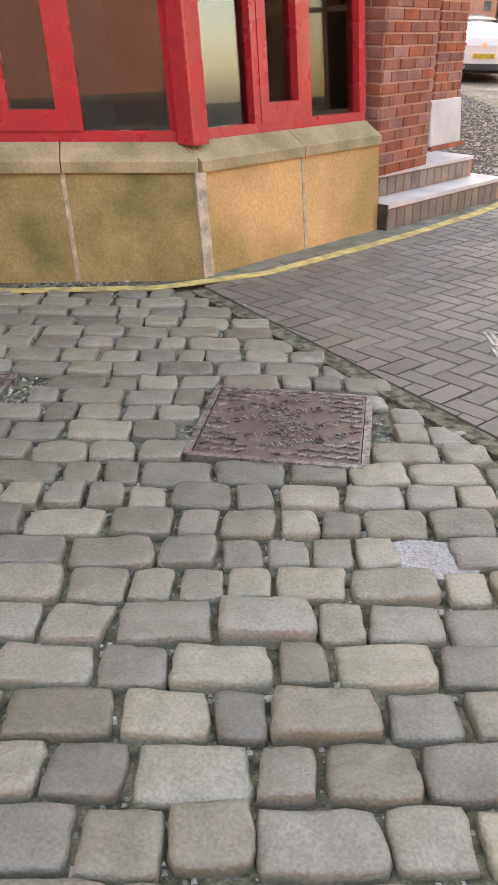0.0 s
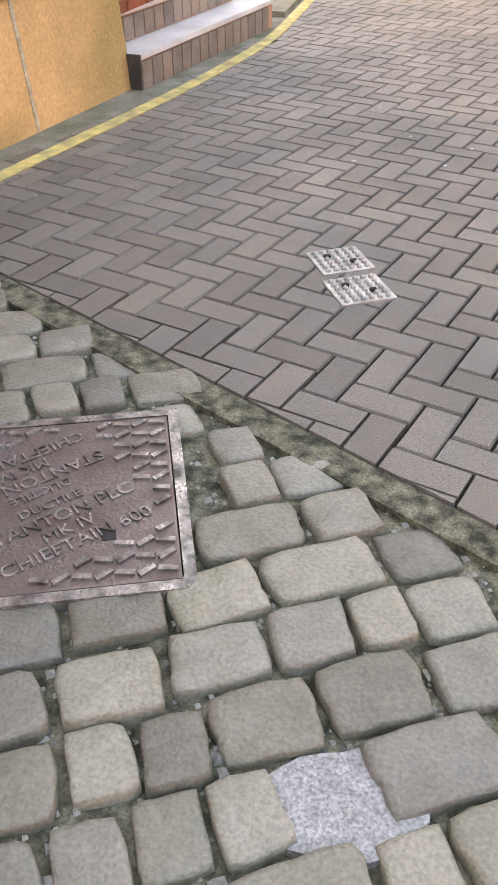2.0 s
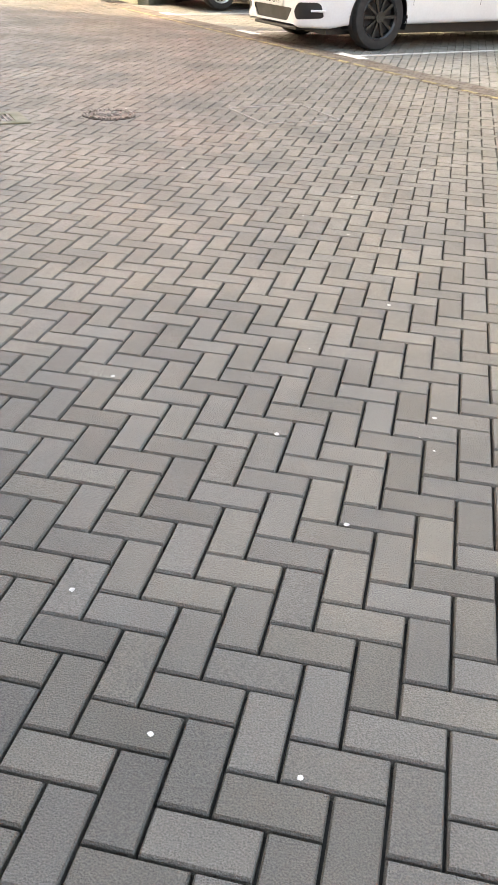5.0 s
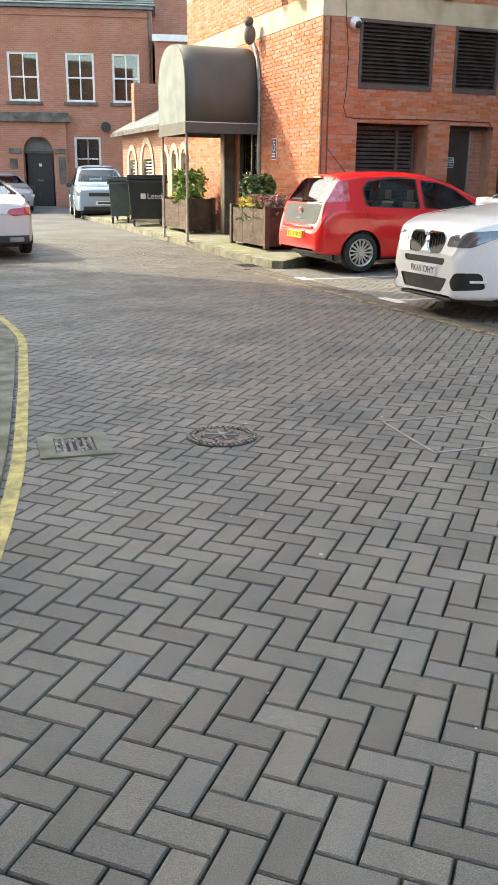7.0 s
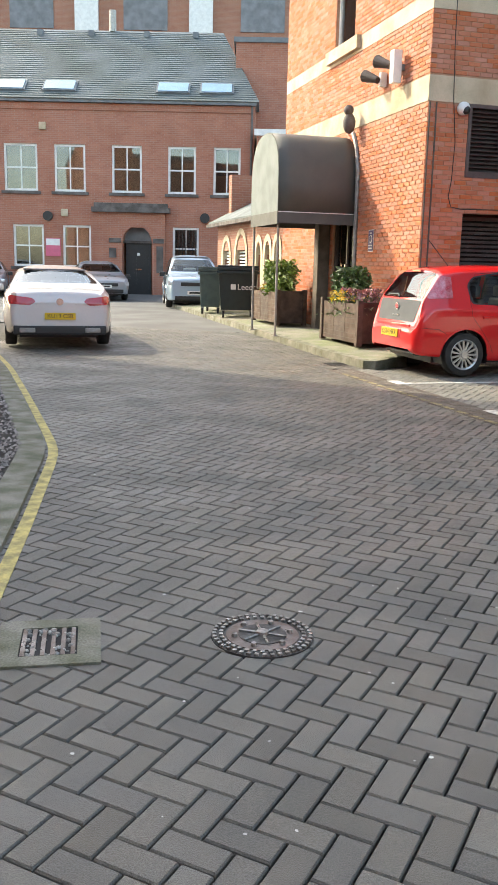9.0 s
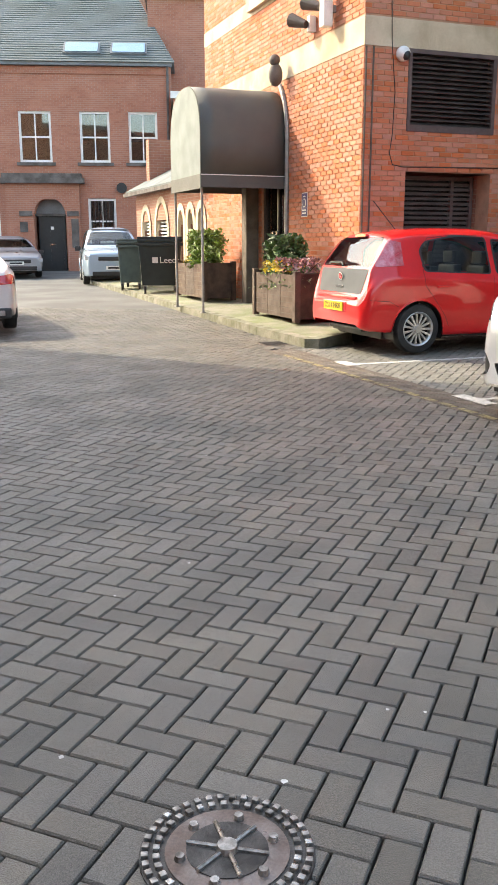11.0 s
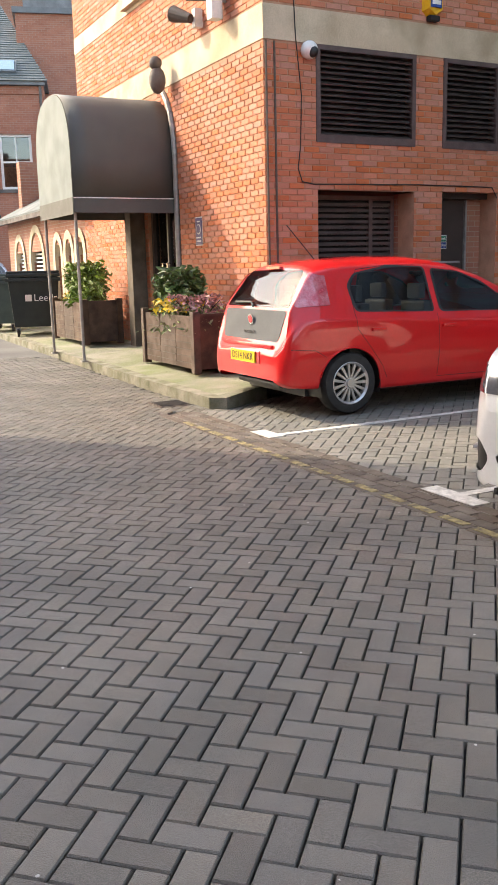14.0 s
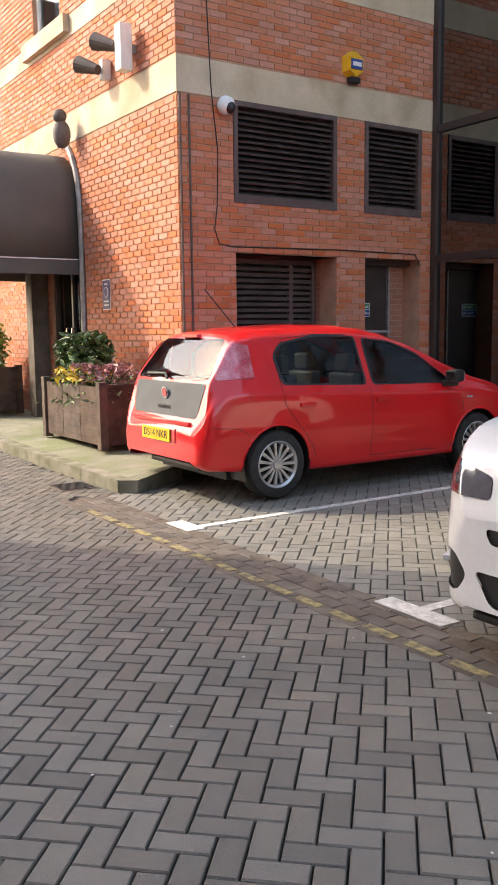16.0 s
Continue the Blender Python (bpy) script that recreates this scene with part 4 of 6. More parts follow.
            q = list(dict.fromkeys(q))
            if len(q) > 2:
                bm.faces.new(q[::-1] if flip else q)
    bmesh.ops.recalc_face_normals(bm, faces=bm.faces[:])

    taken = []
    def panel(kind, faces, material, raise_by, note=""):
        if faces:
            taken.append((part(kind, lift_off(bm, faces, raise_by), material, t, note, smooth=True)))
            bmesh.ops.delete(bm, geom=faces, context='FACES')

    # wheel arches cut away, with a dark liner
    for wx in wheels:
        ra = r + 0.05
        circle = [(wx + ra * math.cos(6.2832 * i / 24), r + ra * math.sin(6.2832 * i / 24)) for i in range(24)]
        for s in (1, -1):
            fs = scribe(bm, circle, 1, lambda c, s=s: c.y * s > W * 0.3)
            bmesh.ops.delete(bm, geom=fs, context='FACES')
            lin = bmesh.new()
            ring = [[lin.verts.new((wx + (ra + 0.004) * math.cos(a), s * y, r + (ra + 0.004) * math.sin(a))) for a in np.linspace(-0.35, math.pi + 0.35, 22)] for y in (surf_y(wx, r + ra * 0.7) - 0.012, W * 0.26)]
            for i in range(21):
                lin.faces.new((ring[0][i], ring[0][i + 1], ring[1][i + 1], ring[1][i]))
            lin.faces.new(ring[1])
            part("arch_liner", lin, BLACK, t)
            edge = []
            for a in np.linspace(0.05, math.pi - 0.05, 22):
                ex, ez = wx + ra * math.cos(a), r + ra * math.sin(a)
                edge.append((ex, s * (surf_y(ex, ez) - 0.002), ez))
            part("arch_lip", tube(bmesh.new(), edge, 0.011, 6), arch_trim or paint, t, smooth=True)
    # side glass: each pane in a black surround
    outlines = list(panes)
    if not outlines:
        stops = [gx0] + [p for p in pillars if gx0 < p < gx1] + [gx1]
        for a, b in zip(stops, stops[1:]):
            us = [a + 0.03 + (b - a - 0.06) * k / 6 for k in range(7)]
            topz = [(x, smooth_line(x, top) - rails) for x in us]
            ok = [(x, z) for x, z in topz if z > smooth_line(x, belt) + 0.05]
            if len(ok) > 2:
                outlines.append([(ok[0][0], smooth_line(ok[0][0], belt) + 0.03), (ok[-1][0], smooth_line(ok[-1][0], belt) + 0.03)] + ok[::-1])
    for poly in outlines:
        for s in (1, -1):
            side = lambda c, s=s: c.y * s > W * 0.2
            scribe(bm, grown(rounded(poly, 0.05), 0.028), 1, side)
            panel("side_window", scribe(bm, rounded(poly, 0.05), 1, side), CAR_GLASS, -0.006)
            panel("window_surround", [f for f in bm.faces if side(f.calc_center_median()) and inside(grown(rounded(poly, 0.05), 0.028), f.calc_center_median().x, f.calc_center_median().z)], BLACK, 0.002)
    # windscreen, rear window: outlines seen along the car
    ws = screen or [(-W * 0.5 * roof_w * 0.90, smooth_line(wf0, top) - 0.03), (W * 0.5 * roof_w * 0.90, smooth_line(wf0, top) - 0.03), (W * 0.41, smooth_line(wf1, top) + 0.02), (-W * 0.41, smooth_line(wf1, top) + 0.02)]
    panel("windscreen", scribe(bm, rounded(ws, 0.07), 0, lambda c: wf0 - 0.25 < c.x < wf1 + 0.15), CAR_GLASS, -0.002)
    rw = back or [(-W * 0.5 * roof_w * 0.86, smooth_line(wr1, top) - 0.03), (W * 0.5 * roof_w * 0.86, smooth_line(wr1, top) - 0.03), (W * 0.40, smooth_line(wr0, top) + 0.03), (-W * 0.40, smooth_line(wr0, top) + 0.03)]
    panel("rear_window", scribe(bm, rounded(rw, 0.06), 0, lambda c: wr0 - 0.15 < c.x < wr1 + 0.2), CAR_GLASS, 0.001)
    # lamps, grilles, trim panels: (name, label, outline in y and z, material, raise, mirrored, deepest x)
    for end, rows2 in ((1, front), (-1, rear)):
        for kind, note, poly, material, raise_by, twin, reach, rad in rows2:
            for s in ((1, -1) if twin else (1,)):
                pl = rounded([(s * a, b) for a, b in poly], rad)
                panel(kind, scribe(bm, pl, 0, lambda c: c.x * end > h - reach), material, raise_by, note)
    bmesh.ops.remove_doubles(bm, verts=bm.verts[:], dist=0.0002)
    part("body", bm, paint, t, smooth=True)
    # panel gaps along the flank
    for ln in lines:
        for s in (1, -1):
            pts = []
            for (x0, z0), (x1, z1) in zip(ln, ln[1:]):
                for k in range(6):
                    x, z = x0 + (x1 - x0) * k / 6, z0 + (z1 - z0) * k / 6
                    pts.append((x, s * (surf_y(x, z) - 0.001), z))
            part("panel_gap", tube(bmesh.new(), pts, 0.0035, 5), DARK, t)
    part("underside", boxes((-h + 0.35, h - 0.35, -W / 2 + 0.26, W / 2 - 0.26, 0.17, 0.5)), BLACK, t)
    part("cabin_floor", boxes((gx0 - 0.1, gx1 + 0.2, -W / 2 + 0.16, W / 2 - 0.16, 0.5, 0.6)), BLACK, t)
    zb0 = smooth_line(0, belt)
    part("headliner", boxes((gx0 + 0.25, wf0 - 0.05, -W * 0.30, W * 0.30, zmax - 0.075, zmax - 0.055)), GREY_BLIND, t)
    part("dashboard", boxes((wf1 - 0.45, wf1 - 0.1, -W * 0.38, W * 0.38, zb0 - 0.25, zb0 - 0.03), bevel=0.05), BLACK, t)
    for s in (1, -1):
        part("door_trim", boxes((gx0 + 0.1, gx1 - 0.2, s * (W / 2 - 0.13) - 0.015, s * (W / 2 - 0.13) + 0.015, 0.55, zb0 - 0.05)), BLACK, t)
    for x in (gx0 + (gx1 - gx0) * 0.2, gx0 + (gx1 - gx0) * 0.55):
        for y in (-W * 0.2, W * 0.2):
            st = part("seat", boxes((x - 0.1, x + 0.02, y - 0.2, y + 0.2, 0.6, zb0 + 0.14), (x, x + 0.45, y - 0.2, y + 0.2, 0.6, 0.72), bevel=0.03), BLACK, t)
            part("headrest", boxes((x - 0.09, x - 0.01, y - 0.11, y + 0.11, zb0 + 0.16, zb0 + 0.32), bevel=0.025), BLACK, st)
    for wx in wheels:
        for s in (1, -1):
            wheel(t, wx, s * (W / 2 - 0.115), r, s, rim, spokes)
    return t


def plate(parent, x, y, z, text, material, size=0.09, back=False, tilt=0):
    m = pose(x, y, z, 90 + tilt, 0, -90 if back else 90)
    p = part("number_plate", boxes((-0.26, 0.26, -0.056, 0.056, -0.004, 0.008)), material, parent)
    p.matrix_basis = m
    if text:
        writing("lettering", text, size, pose(0, 0, 0.010), INK, p, 0.001)
    else:
        part("lettering_bar", boxes((-0.2, 0.2, -0.028, 0.028, 0.008, 0.011)), INK, p)


# red hatchback, nose towards +u, along the shaded face
K = 1.04
red = car(MB @ pose(0.87, -1.72, 0.02) @ Matrix.Scale(K, 4), "red five-door hatchback with a grey tailgate panel", CAR_RED, 4.06, 1.69,
    [(-2.03, 0.63), (-2.0, 0.69), (-1.96, 0.72), (-1.945, 0.80), (-1.92, 1.0), (-1.89, 1.06), (-1.66, 1.40), (-1.60, 1.435), (-1.3, 1.478), (-0.8, 1.50), (-0.3, 1.495), (0.1, 1.45), (0.45, 1.345), (0.85, 1.14), (1.2, 0.985), (1.5, 0.915), (1.8, 0.81), (1.95, 0.70), (2.0, 0.62), (2.03, 0.55)],
    [(-2.03, 0.58), (-1.95, 0.78), (-1.8, 0.94), (-1.6, 0.965), (-1.2, 0.955), (0.0, 0.905), (0.9, 0.87), (1.2, 0.855), (1.6, 0.78), (2.03, 0.5)],
    [(-2.03, 0.29), (-1.78, 0.27), (-0.9, 0.21), (1.7, 0.2), (2.03, 0.24)], (-1.30, 1.21), 0.30, 0.70, (-1.35, 0.95, 0.36, 1.06, -1.9, -1.66), (-0.2,), ALLOY, 15, nose_round=0.30, tail_round=0.10, tail_end=0.13,
    panes=([(-1.20, 1.0), (-0.28, 0.96), (-0.30, 1.39), (-0.72, 1.395), (-1.14, 1.34), (-1.24, 1.24)], [(-0.16, 0.955), (0.84, 0.93), (0.80, 0.99), (0.46, 1.20), (0.16, 1.325), (-0.18, 1.37)]),
    back=[(-0.54, 1.395), (0.54, 1.395), (0.66, 1.04), (-0.66, 1.04)],
    rear=(("tail_light", "pale red tail light on the rear pillar", [(0.60, 1.38), (0.66, 1.34), (0.785, 1.06), (0.70, 1.04)], TAIL_LENS, 0.006, True, 0.55, 0.03),
          ("tailgate_panel", "matt grey tailgate panel", [(-0.64, 1.015), (0.64, 1.015), (0.58, 0.72), (-0.58, 0.72)], TAIL_GREY, 0.004, False, 0.3, 0.05)),
    lines=([(-0.23, 0.93), (-0.22, 0.6), (-0.24, 0.25)], [(0.98, 0.86), (1.0, 0.6), (0.86, 0.36), (0.80, 0.26)], [(-1.24, 0.98), (-1.22, 0.82), (-1.06, 0.62), (-0.93, 0.45), (-0.86, 0.3)],
           [(-1.24, 0.98), (-1.24, 1.2), (-1.12, 1.385), (-0.75, 1.42), (-0.3, 1.41)], [(-0.24, 0.29), (0.80, 0.28)], [(-1.98, 0.66), (-1.7, 0.64), (-1.56, 0.56)]))
part("bumper_ledge", box(bmesh.new(), -2.02, -1.94, -0.52, 0.52, 0.655, 0.69, bevel=0.016), CAR_RED, red, smooth=True)
part("plate_recess", box(bmesh.new(), -2.036, -2.0, -0.32, 0.32, 0.49, 0.62, bevel=0.012), LAMP_RED, red)
part("bumper_base", boxes((-1.88, -1.7, -0.45, 0.45, 0.25, 0.30), bevel=0.02), BLACK, red)
for s in (1, -1):
    part("reflector", box(bmesh.new(), -2.01, -1.93, s * 0.50, s * 0.68, 0.36, 0.40, bevel=0.012, turn=Matrix.Rotation(radians(-s * 10), 4, 'Z')), LAMP_RED, red)
    mr = part("mirror", box(bmesh.new(), 0.70, 0.84, s * 0.86, s * 1.0, 0.93, 1.06, bevel=0.05), BLACK, red, smooth=True)
    part("mirror_base", box(bmesh.new(), 0.72, 0.88, s * 0.78, s * 0.88, 0.89, 0.95, bevel=0.02), BLACK, mr)
    part("mirror_cap", box(bmesh.new(), 0.76, 0.86, s * 0.87, s * 0.99, 0.94, 1.05, bevel=0.045), STEEL, mr, smooth=True)
    part("mirror_glass", boxes((0.695, 0.70, s * 0.88, s * 0.98, 0.95, 1.04)), CHROME, mr)
    for x in (-0.98, -0.10):
        part("door_handle", box(bmesh.new(), x - 0.085, x + 0.085, s * 0.828, s * 0.868, 0.79, 0.825, bevel=0.014), CAR_RED, red, smooth=True)
    part("headlight", box(bmesh.new(), 1.5, 1.85, s * 0.5, s * 0.72, 0.66, 0.82, bevel=0.05), LAMP_CLEAR, red, smooth=True)
    part("side_repeater", box(bmesh.new(), 1.05, 1.12, s * 0.82, s * 0.85, 0.76, 0.78, bevel=0.006), LAMP_CLEAR, red)
part("fuel_flap", tube(bmesh.new(), [(-1.48 + 0.085 * math.cos(a * 0.3927), -0.806, 0.79 + 0.085 * math.sin(a * 0.3927)) for a in range(17)], 0.0035, 5), DARK, red)
part("wiper", tube(bmesh.new(), [(-1.925, 0.0, 1.045), (-1.90, 0.08, 1.085), (-1.895, 0.42, 1.08)], 0.013), BLACK, red)
part("brake_light", boxes((-1.69, -1.645, -0.14, 0.14, 1.405, 1.43)), LAMP_RED, red)
part("aerial", tube(bmesh.new(), [(-1.15, 0.0, 1.47), (-1.2, 0, 1.50), (-1.52, 0.0, 1.84)], 0.006, 6), BLACK, red)
bd = part("badge", cyl(bmesh.new(), 0.055, 0.05, 0.016, pose(-1.95, 0, 0.92, 0, 82, 0), 20), CHROME, red)
part("badge_face", cyl(bmesh.new(), 0.04, 0.038, 0.018, pose(-1.953, 0, 0.92, 0, 82, 0), 20), LAMP_RED, bd)
part("nameplate", box(bmesh.new(), -1.972, -1.96, -0.11, 0.11, 0.785, 0.81), CHROME, red)
plate(red, -2.042, 0.02, 0.555, "DS14 NKR", PLATE_Y, 0.1, True)

# white sport utility vehicle, nose towards -u
suv = car(MB @ pose(0.42, -6.72, 0.0, 0, 0, 180), "white sport utility vehicle with a black twin grille", CAR_WHITE, 4.88, 1.95,
    [(-2.44, 0.85), (-2.38, 1.0), (-2.3, 1.1), (-2.0, 1.55), (-1.7, 1.70), (-1.0, 1.76), (0.0, 1.75), (0.35, 1.66), (0.75, 1.42), (1.15, 1.20), (1.5, 1.15), (2.0, 1.08), (2.25, 1.01), (2.36, 0.95), (2.41, 0.85), (2.44, 0.68)],
    [(-2.44, 0.82), (-2.2, 1.06), (-1.0, 1.10), (1.0, 1.06), (1.6, 1.02), (2.1, 0.95), (2.32, 0.86), (2.44, 0.62)],
    [(-2.44, 0.45), (-2.0, 0.32), (1.9, 0.28), (2.1, 0.24), (2.44, 0.24)], (-1.48, 1.46), 0.38, 0.72, (-1.9, 0.95, 0.35, 1.1, -2.3, -1.85), (-1.2, -0.15), BLACK_ALLOY, 10, "sport_utility_vehicle", 0.36,
    front=(("grille", "black kidney grille", [(0.035, 0.925), (0.30, 0.915), (0.35, 0.83), (0.31, 0.70), (0.08, 0.69), (0.035, 0.78)], BLACK, -0.012, True, 0.45, 0.05),
           ("headlight", "clear wraparound headlight", [(0.39, 0.78), (0.40, 0.88), (0.66, 0.94), (0.87, 0.965), (0.86, 0.90), (0.70, 0.78)], LAMP_DARK, 0.006, True, 0.75, 0.03),
           ("upper_slot", "", [(-0.40, 0.655), (0.40, 0.655), (0.37, 0.585), (-0.37, 0.585)], BLACK, -0.01, False, 0.4, 0.03),
           ("lower_intake", "", [(-0.46, 0.45), (0.46, 0.45), (0.36, 0.30), (-0.36, 0.30)], BLACK, -0.012, False, 0.4, 0.04),
           ("side_intake", "", [(0.50, 0.42), (0.58, 0.52), (0.78, 0.53), (0.80, 0.36), (0.56, 0.33)], BLACK, -0.012, True, 0.55, 0.04)),
    lines=([(0.95, 1.03), (0.98, 0.8), (0.95, 0.45)], [(-0.17, 1.05), (-0.17, 0.4)], [(2.0, 0.99), (1.6, 1.03), (1.1, 1.07)]), arch_trim=CAR_WHITE)
for s in (1, -1):
    bm = tube(bmesh.new(), [(2.425 - 0.10 * max(0, a - 0.1) - 0.16 * max(0.0, z - 0.80), s * a, z) for a, z in rounded([(0.035, 0.925), (0.30, 0.915), (0.35, 0.83), (0.31, 0.70), (0.08, 0.69), (0.035, 0.78)], 0.05)], 0.012, 6)
    sr = part("grille_surround", bm, CHROME, suv, smooth=True)
    for k in range(6):
        part("grille_bar", box(bmesh.new(), 2.385 - k * 0.004, 2.425 - k * 0.004, s * (0.075 + k * 0.045) - 0.006, s * (0.075 + k * 0.045) + 0.006, 0.70, 0.905), BLACK_ALLOY, sr)
    for yy, xx in ((0.58, 2.30), (0.72, 2.17)):
        lp = part("headlight_lamp", cyl(bmesh.new(), 0.05, 0.045, 0.03, pose(xx, s * yy, 0.865, 0, 80, s * 35), 20), CHROME, suv)
    fg = part("fog_light", cyl(bmesh.new(), 0.06, 0.055, 0.05, pose(2.30, s * 0.63, 0.625, 0, 90, s * 35), 20), STEEL, suv)
    part("fog_lens", cyl(bmesh.new(), 0.044, 0.042, 0.056, pose(2.302, s * 0.632, 0.625, 0, 90, s * 35), 20), LAMP_CLEAR, fg)
    part("intake_blade", box(bmesh.new(), 2.12, 2.30, s * 0.56, s * 0.80, 0.425, 0.45, bevel=0.008, turn=Matrix.Rotation(radians(-s * 30), 4, 'Z')), CAR_WHITE, suv)
    part("mirror", box(bmesh.new(), 0.72, 0.95, s * 0.98, s * 1.2, 1.09, 1.26, bevel=0.07), CAR_WHITE, suv, smooth=True)
    part("mirror_stalk", box(bmesh.new(), 0.78, 0.9, s * 0.9, s * 1.02, 1.06, 1.12, bevel=0.02), BLACK, suv)
    for x in (-0.95, 0.12):
        part("door_handle", box(bmesh.new(), x - 0.11, x + 0.11, s * 0.955, s * 0.995, 0.93, 0.965, bevel=0.012), CAR_WHITE, suv)
part("splitter", box(bmesh.new(), 2.0, 2.40, -0.50, 0.50, 0.205, 0.245, bevel=0.02), BLACK, suv)
plate(suv, 2.447, 0, 0.515, "PK65 OHY", PLATE_W, 0.1)

# pale coupe seen from behind, heading along v
coupe = car(MB @ pose(-5.85, 4.0, 0.03, 0, 0, 90), "pale pinkish white two-door coupe with red tail lights", CAR_PINK, 4.7, 1.86,
    [(-2.35, 0.78), (-2.3, 0.93), (-2.22, 0.98), (-1.95, 1.02), (-1.5, 1.14), (-0.9, 1.32), (-0.3, 1.40), (0.3, 1.36), (0.9, 1.06), (1.3, 0.95), (2.0, 0.82), (2.35, 0.6)],
    [(-2.35, 0.76), (-2.1, 0.90), (-1.8, 0.94), (0.5, 0.90), (1.2, 0.88), (2.35, 0.56)],
    [(-2.35, 0.36), (-1.9, 0.24), (2.0, 0.2), (2.35, 0.24)], (-1.42, 1.42), 0.34, 0.66, (-1.2, 0.95, 0.3, 1.0, -1.75, -0.75), (0.0,), ALLOY, 10, "coupe", 0.25, 0.14,
    rear=(("tail_light", "wide red tail light", [(0.40, 0.80), (0.46, 0.86), (0.80, 0.90), (0.88, 0.86), (0.86, 0.76), (0.50, 0.74)], LAMP_RED, 0.006, True, 0.5, 0.03),))
for s in (1, -1):
    part("exhaust", boxes((-2.38, -2.25, s * 0.42, s * 0.68, 0.28, 0.36), bevel=0.02), STEEL, coupe)
    part("mirror", box(bmesh.new(), 0.7, 0.88, s * 0.92, s * 1.08, 0.9, 1.03, bevel=0.04), CAR_PINK, coupe, smooth=True)
part("diffuser", box(bmesh.new(), -2.36, -2.1, -0.78, 0.78, 0.24, 0.40, bevel=0.03), BLACK, coupe)
part("emblem", cyl(bmesh.new(), 0.06, 0.06, 0.015, pose(-2.352, 0, 0.8, 0, 90, 0), 20), CHROME, coupe)
plate(coupe, -2.37, 0, 0.56, "KU19 CSB", PLATE_Y, 0.1, True)


def front_face(c, x, w, h0, text):
    for s in (1, -1):
        part("headlight", box(bmesh.new(), x - 0.3, x - 0.02, s * w * 0.26, s * w * 0.47, h0, h0 + 0.14, bevel=0.04), LAMP_CLEAR, c, smooth=True)
        part("mirror", box(bmesh.new(), 0.72, 0.9, s * w * 0.5, s * w * 0.6, h0 + 0.25, h0 + 0.4, bevel=0.04), BLACK, c)
    part("grille", box(bmesh.new(), x - 0.15, x + 0.02, -w * 0.26, w * 0.26, h0 - 0.02, h0 + 0.1, bevel=0.03), BLACK, c)
    part("lower_intake", box(bmesh.new(), x - 0.15, x + 0.01, -w * 0.36, w * 0.36, 0.26, 0.4, bevel=0.03), BLACK, c)
    plate(c, x + 0.025, 0, 0.5, text, PLATE_W)


far_suv = car(Matrix.Translation((-10.5, 30.3, rise(30))) @ Matrix.Rotation(radians(-66), 4, 'Z'), "pale blue-silver family car facing the road", CAR_SILVER, 4.55, 1.82,
    [(-2.27, 0.9), (-2.1, 1.3), (-1.7, 1.6), (-0.8, 1.68), (0.0, 1.67), (0.4, 1.55), (0.8, 1.3), (1.15, 1.08), (1.7, 1.04), (2.1, 0.98), (2.27, 0.9)],
    [(-2.27, 0.88), (-2.0, 1.05), (1.0, 0.98), (2.0, 0.92), (2.27, 0.85)],
    [(-2.27, 0.4), (-1.9, 0.26), (1.9, 0.24), (2.27, 0.26)], (-1.32, 1.34), 0.34, 0.7, (-1.8, 0.95, 0.35, 1.08, -2.15, -1.75), (-1.3, -0.1, 0.9), ALLOY, 10, "family_car")
front_face(far_suv, 2.27, 1.82, 0.72, "")
far_grey = car(Matrix.Translation((-15.4, 33.2, rise(33))) @ Matrix.Rotation(radians(-58), 4, 'Z'), "silver-grey sports saloon parked by the house", CAR_GREY, 4.8, 1.9,
    [(-2.4, 0.8), (-2.2, 0.95), (-1.4, 1.15), (-0.7, 1.36), (-0.1, 1.40), (0.4, 1.32), (1.0, 1.02), (1.4, 0.9), (2.1, 0.82), (2.4, 0.7)],
    [(-2.4, 0.78), (-1.8, 0.92), (0.8, 0.88), (2.1, 0.77), (2.4, 0.64)],
    [(-2.4, 0.36), (-1.9, 0.22), (2.0, 0.2), (2.4, 0.22)], (-1.42, 1.42), 0.35, 0.66, (-1.3, 0.95, 0.4, 1.1, -1.7, -0.75), (-1.15, 0.0, 0.9), BLACK_ALLOY, 10, "saloon_car")
front_face(far_grey, 2.4, 1.9, 0.52, "")
for i, (px, py) in enumerate(((-20.3, 33.0),)):
    far_b = copy_thing(far_grey, Matrix.Translation((px, py, rise(33))) @ Matrix.Rotation(radians(-60), 4, 'Z'))
    far_b["label"] = "second grey saloon beside the house wall"

# ---- brick town house with slate roof across the end ----
HM = Matrix.Translation((-10.7, 38.2, rise(38.2))) @ Matrix.Rotation(radians(15.5), 4, 'Z')
house = thing("town_house", HM, "two-storey red brick house with slate roof and white sash windows", "house", kind="structure")
UP = [(-10.4, -9.0), (-8.3, -7.0), (-5.9, -4.65), (-3.56, -2.4), (-1.67, -0.55), (-13.4, -12.1)]
LOW = [(-10.1, -8.8), (-8.0, -6.8), (-3.35, -2.25), (-13.4, -12.1)]
WZ = (4.15, 6.05, 1.05, 2.8)
part("wall", pierced(-16, 0, -0.4, 7.8, 0.0, 0.35, [(a, b, WZ[0], WZ[1]) for a, b in UP] + [(a, b, WZ[2], WZ[3]) for a, b in LOW] + [(-5.45, -4.2, -0.1, 2.9)]), HOUSE_BRICK, house)
part("side_wall", boxes((-0.35, 0, 0.35, 9, -0.4, 7.8), (-16, -15.65, 0.35, 9, -0.4, 7.8), (-16, 0, 9, 9.3, -0.4, 7.8)), HOUSE_BRICK, house)
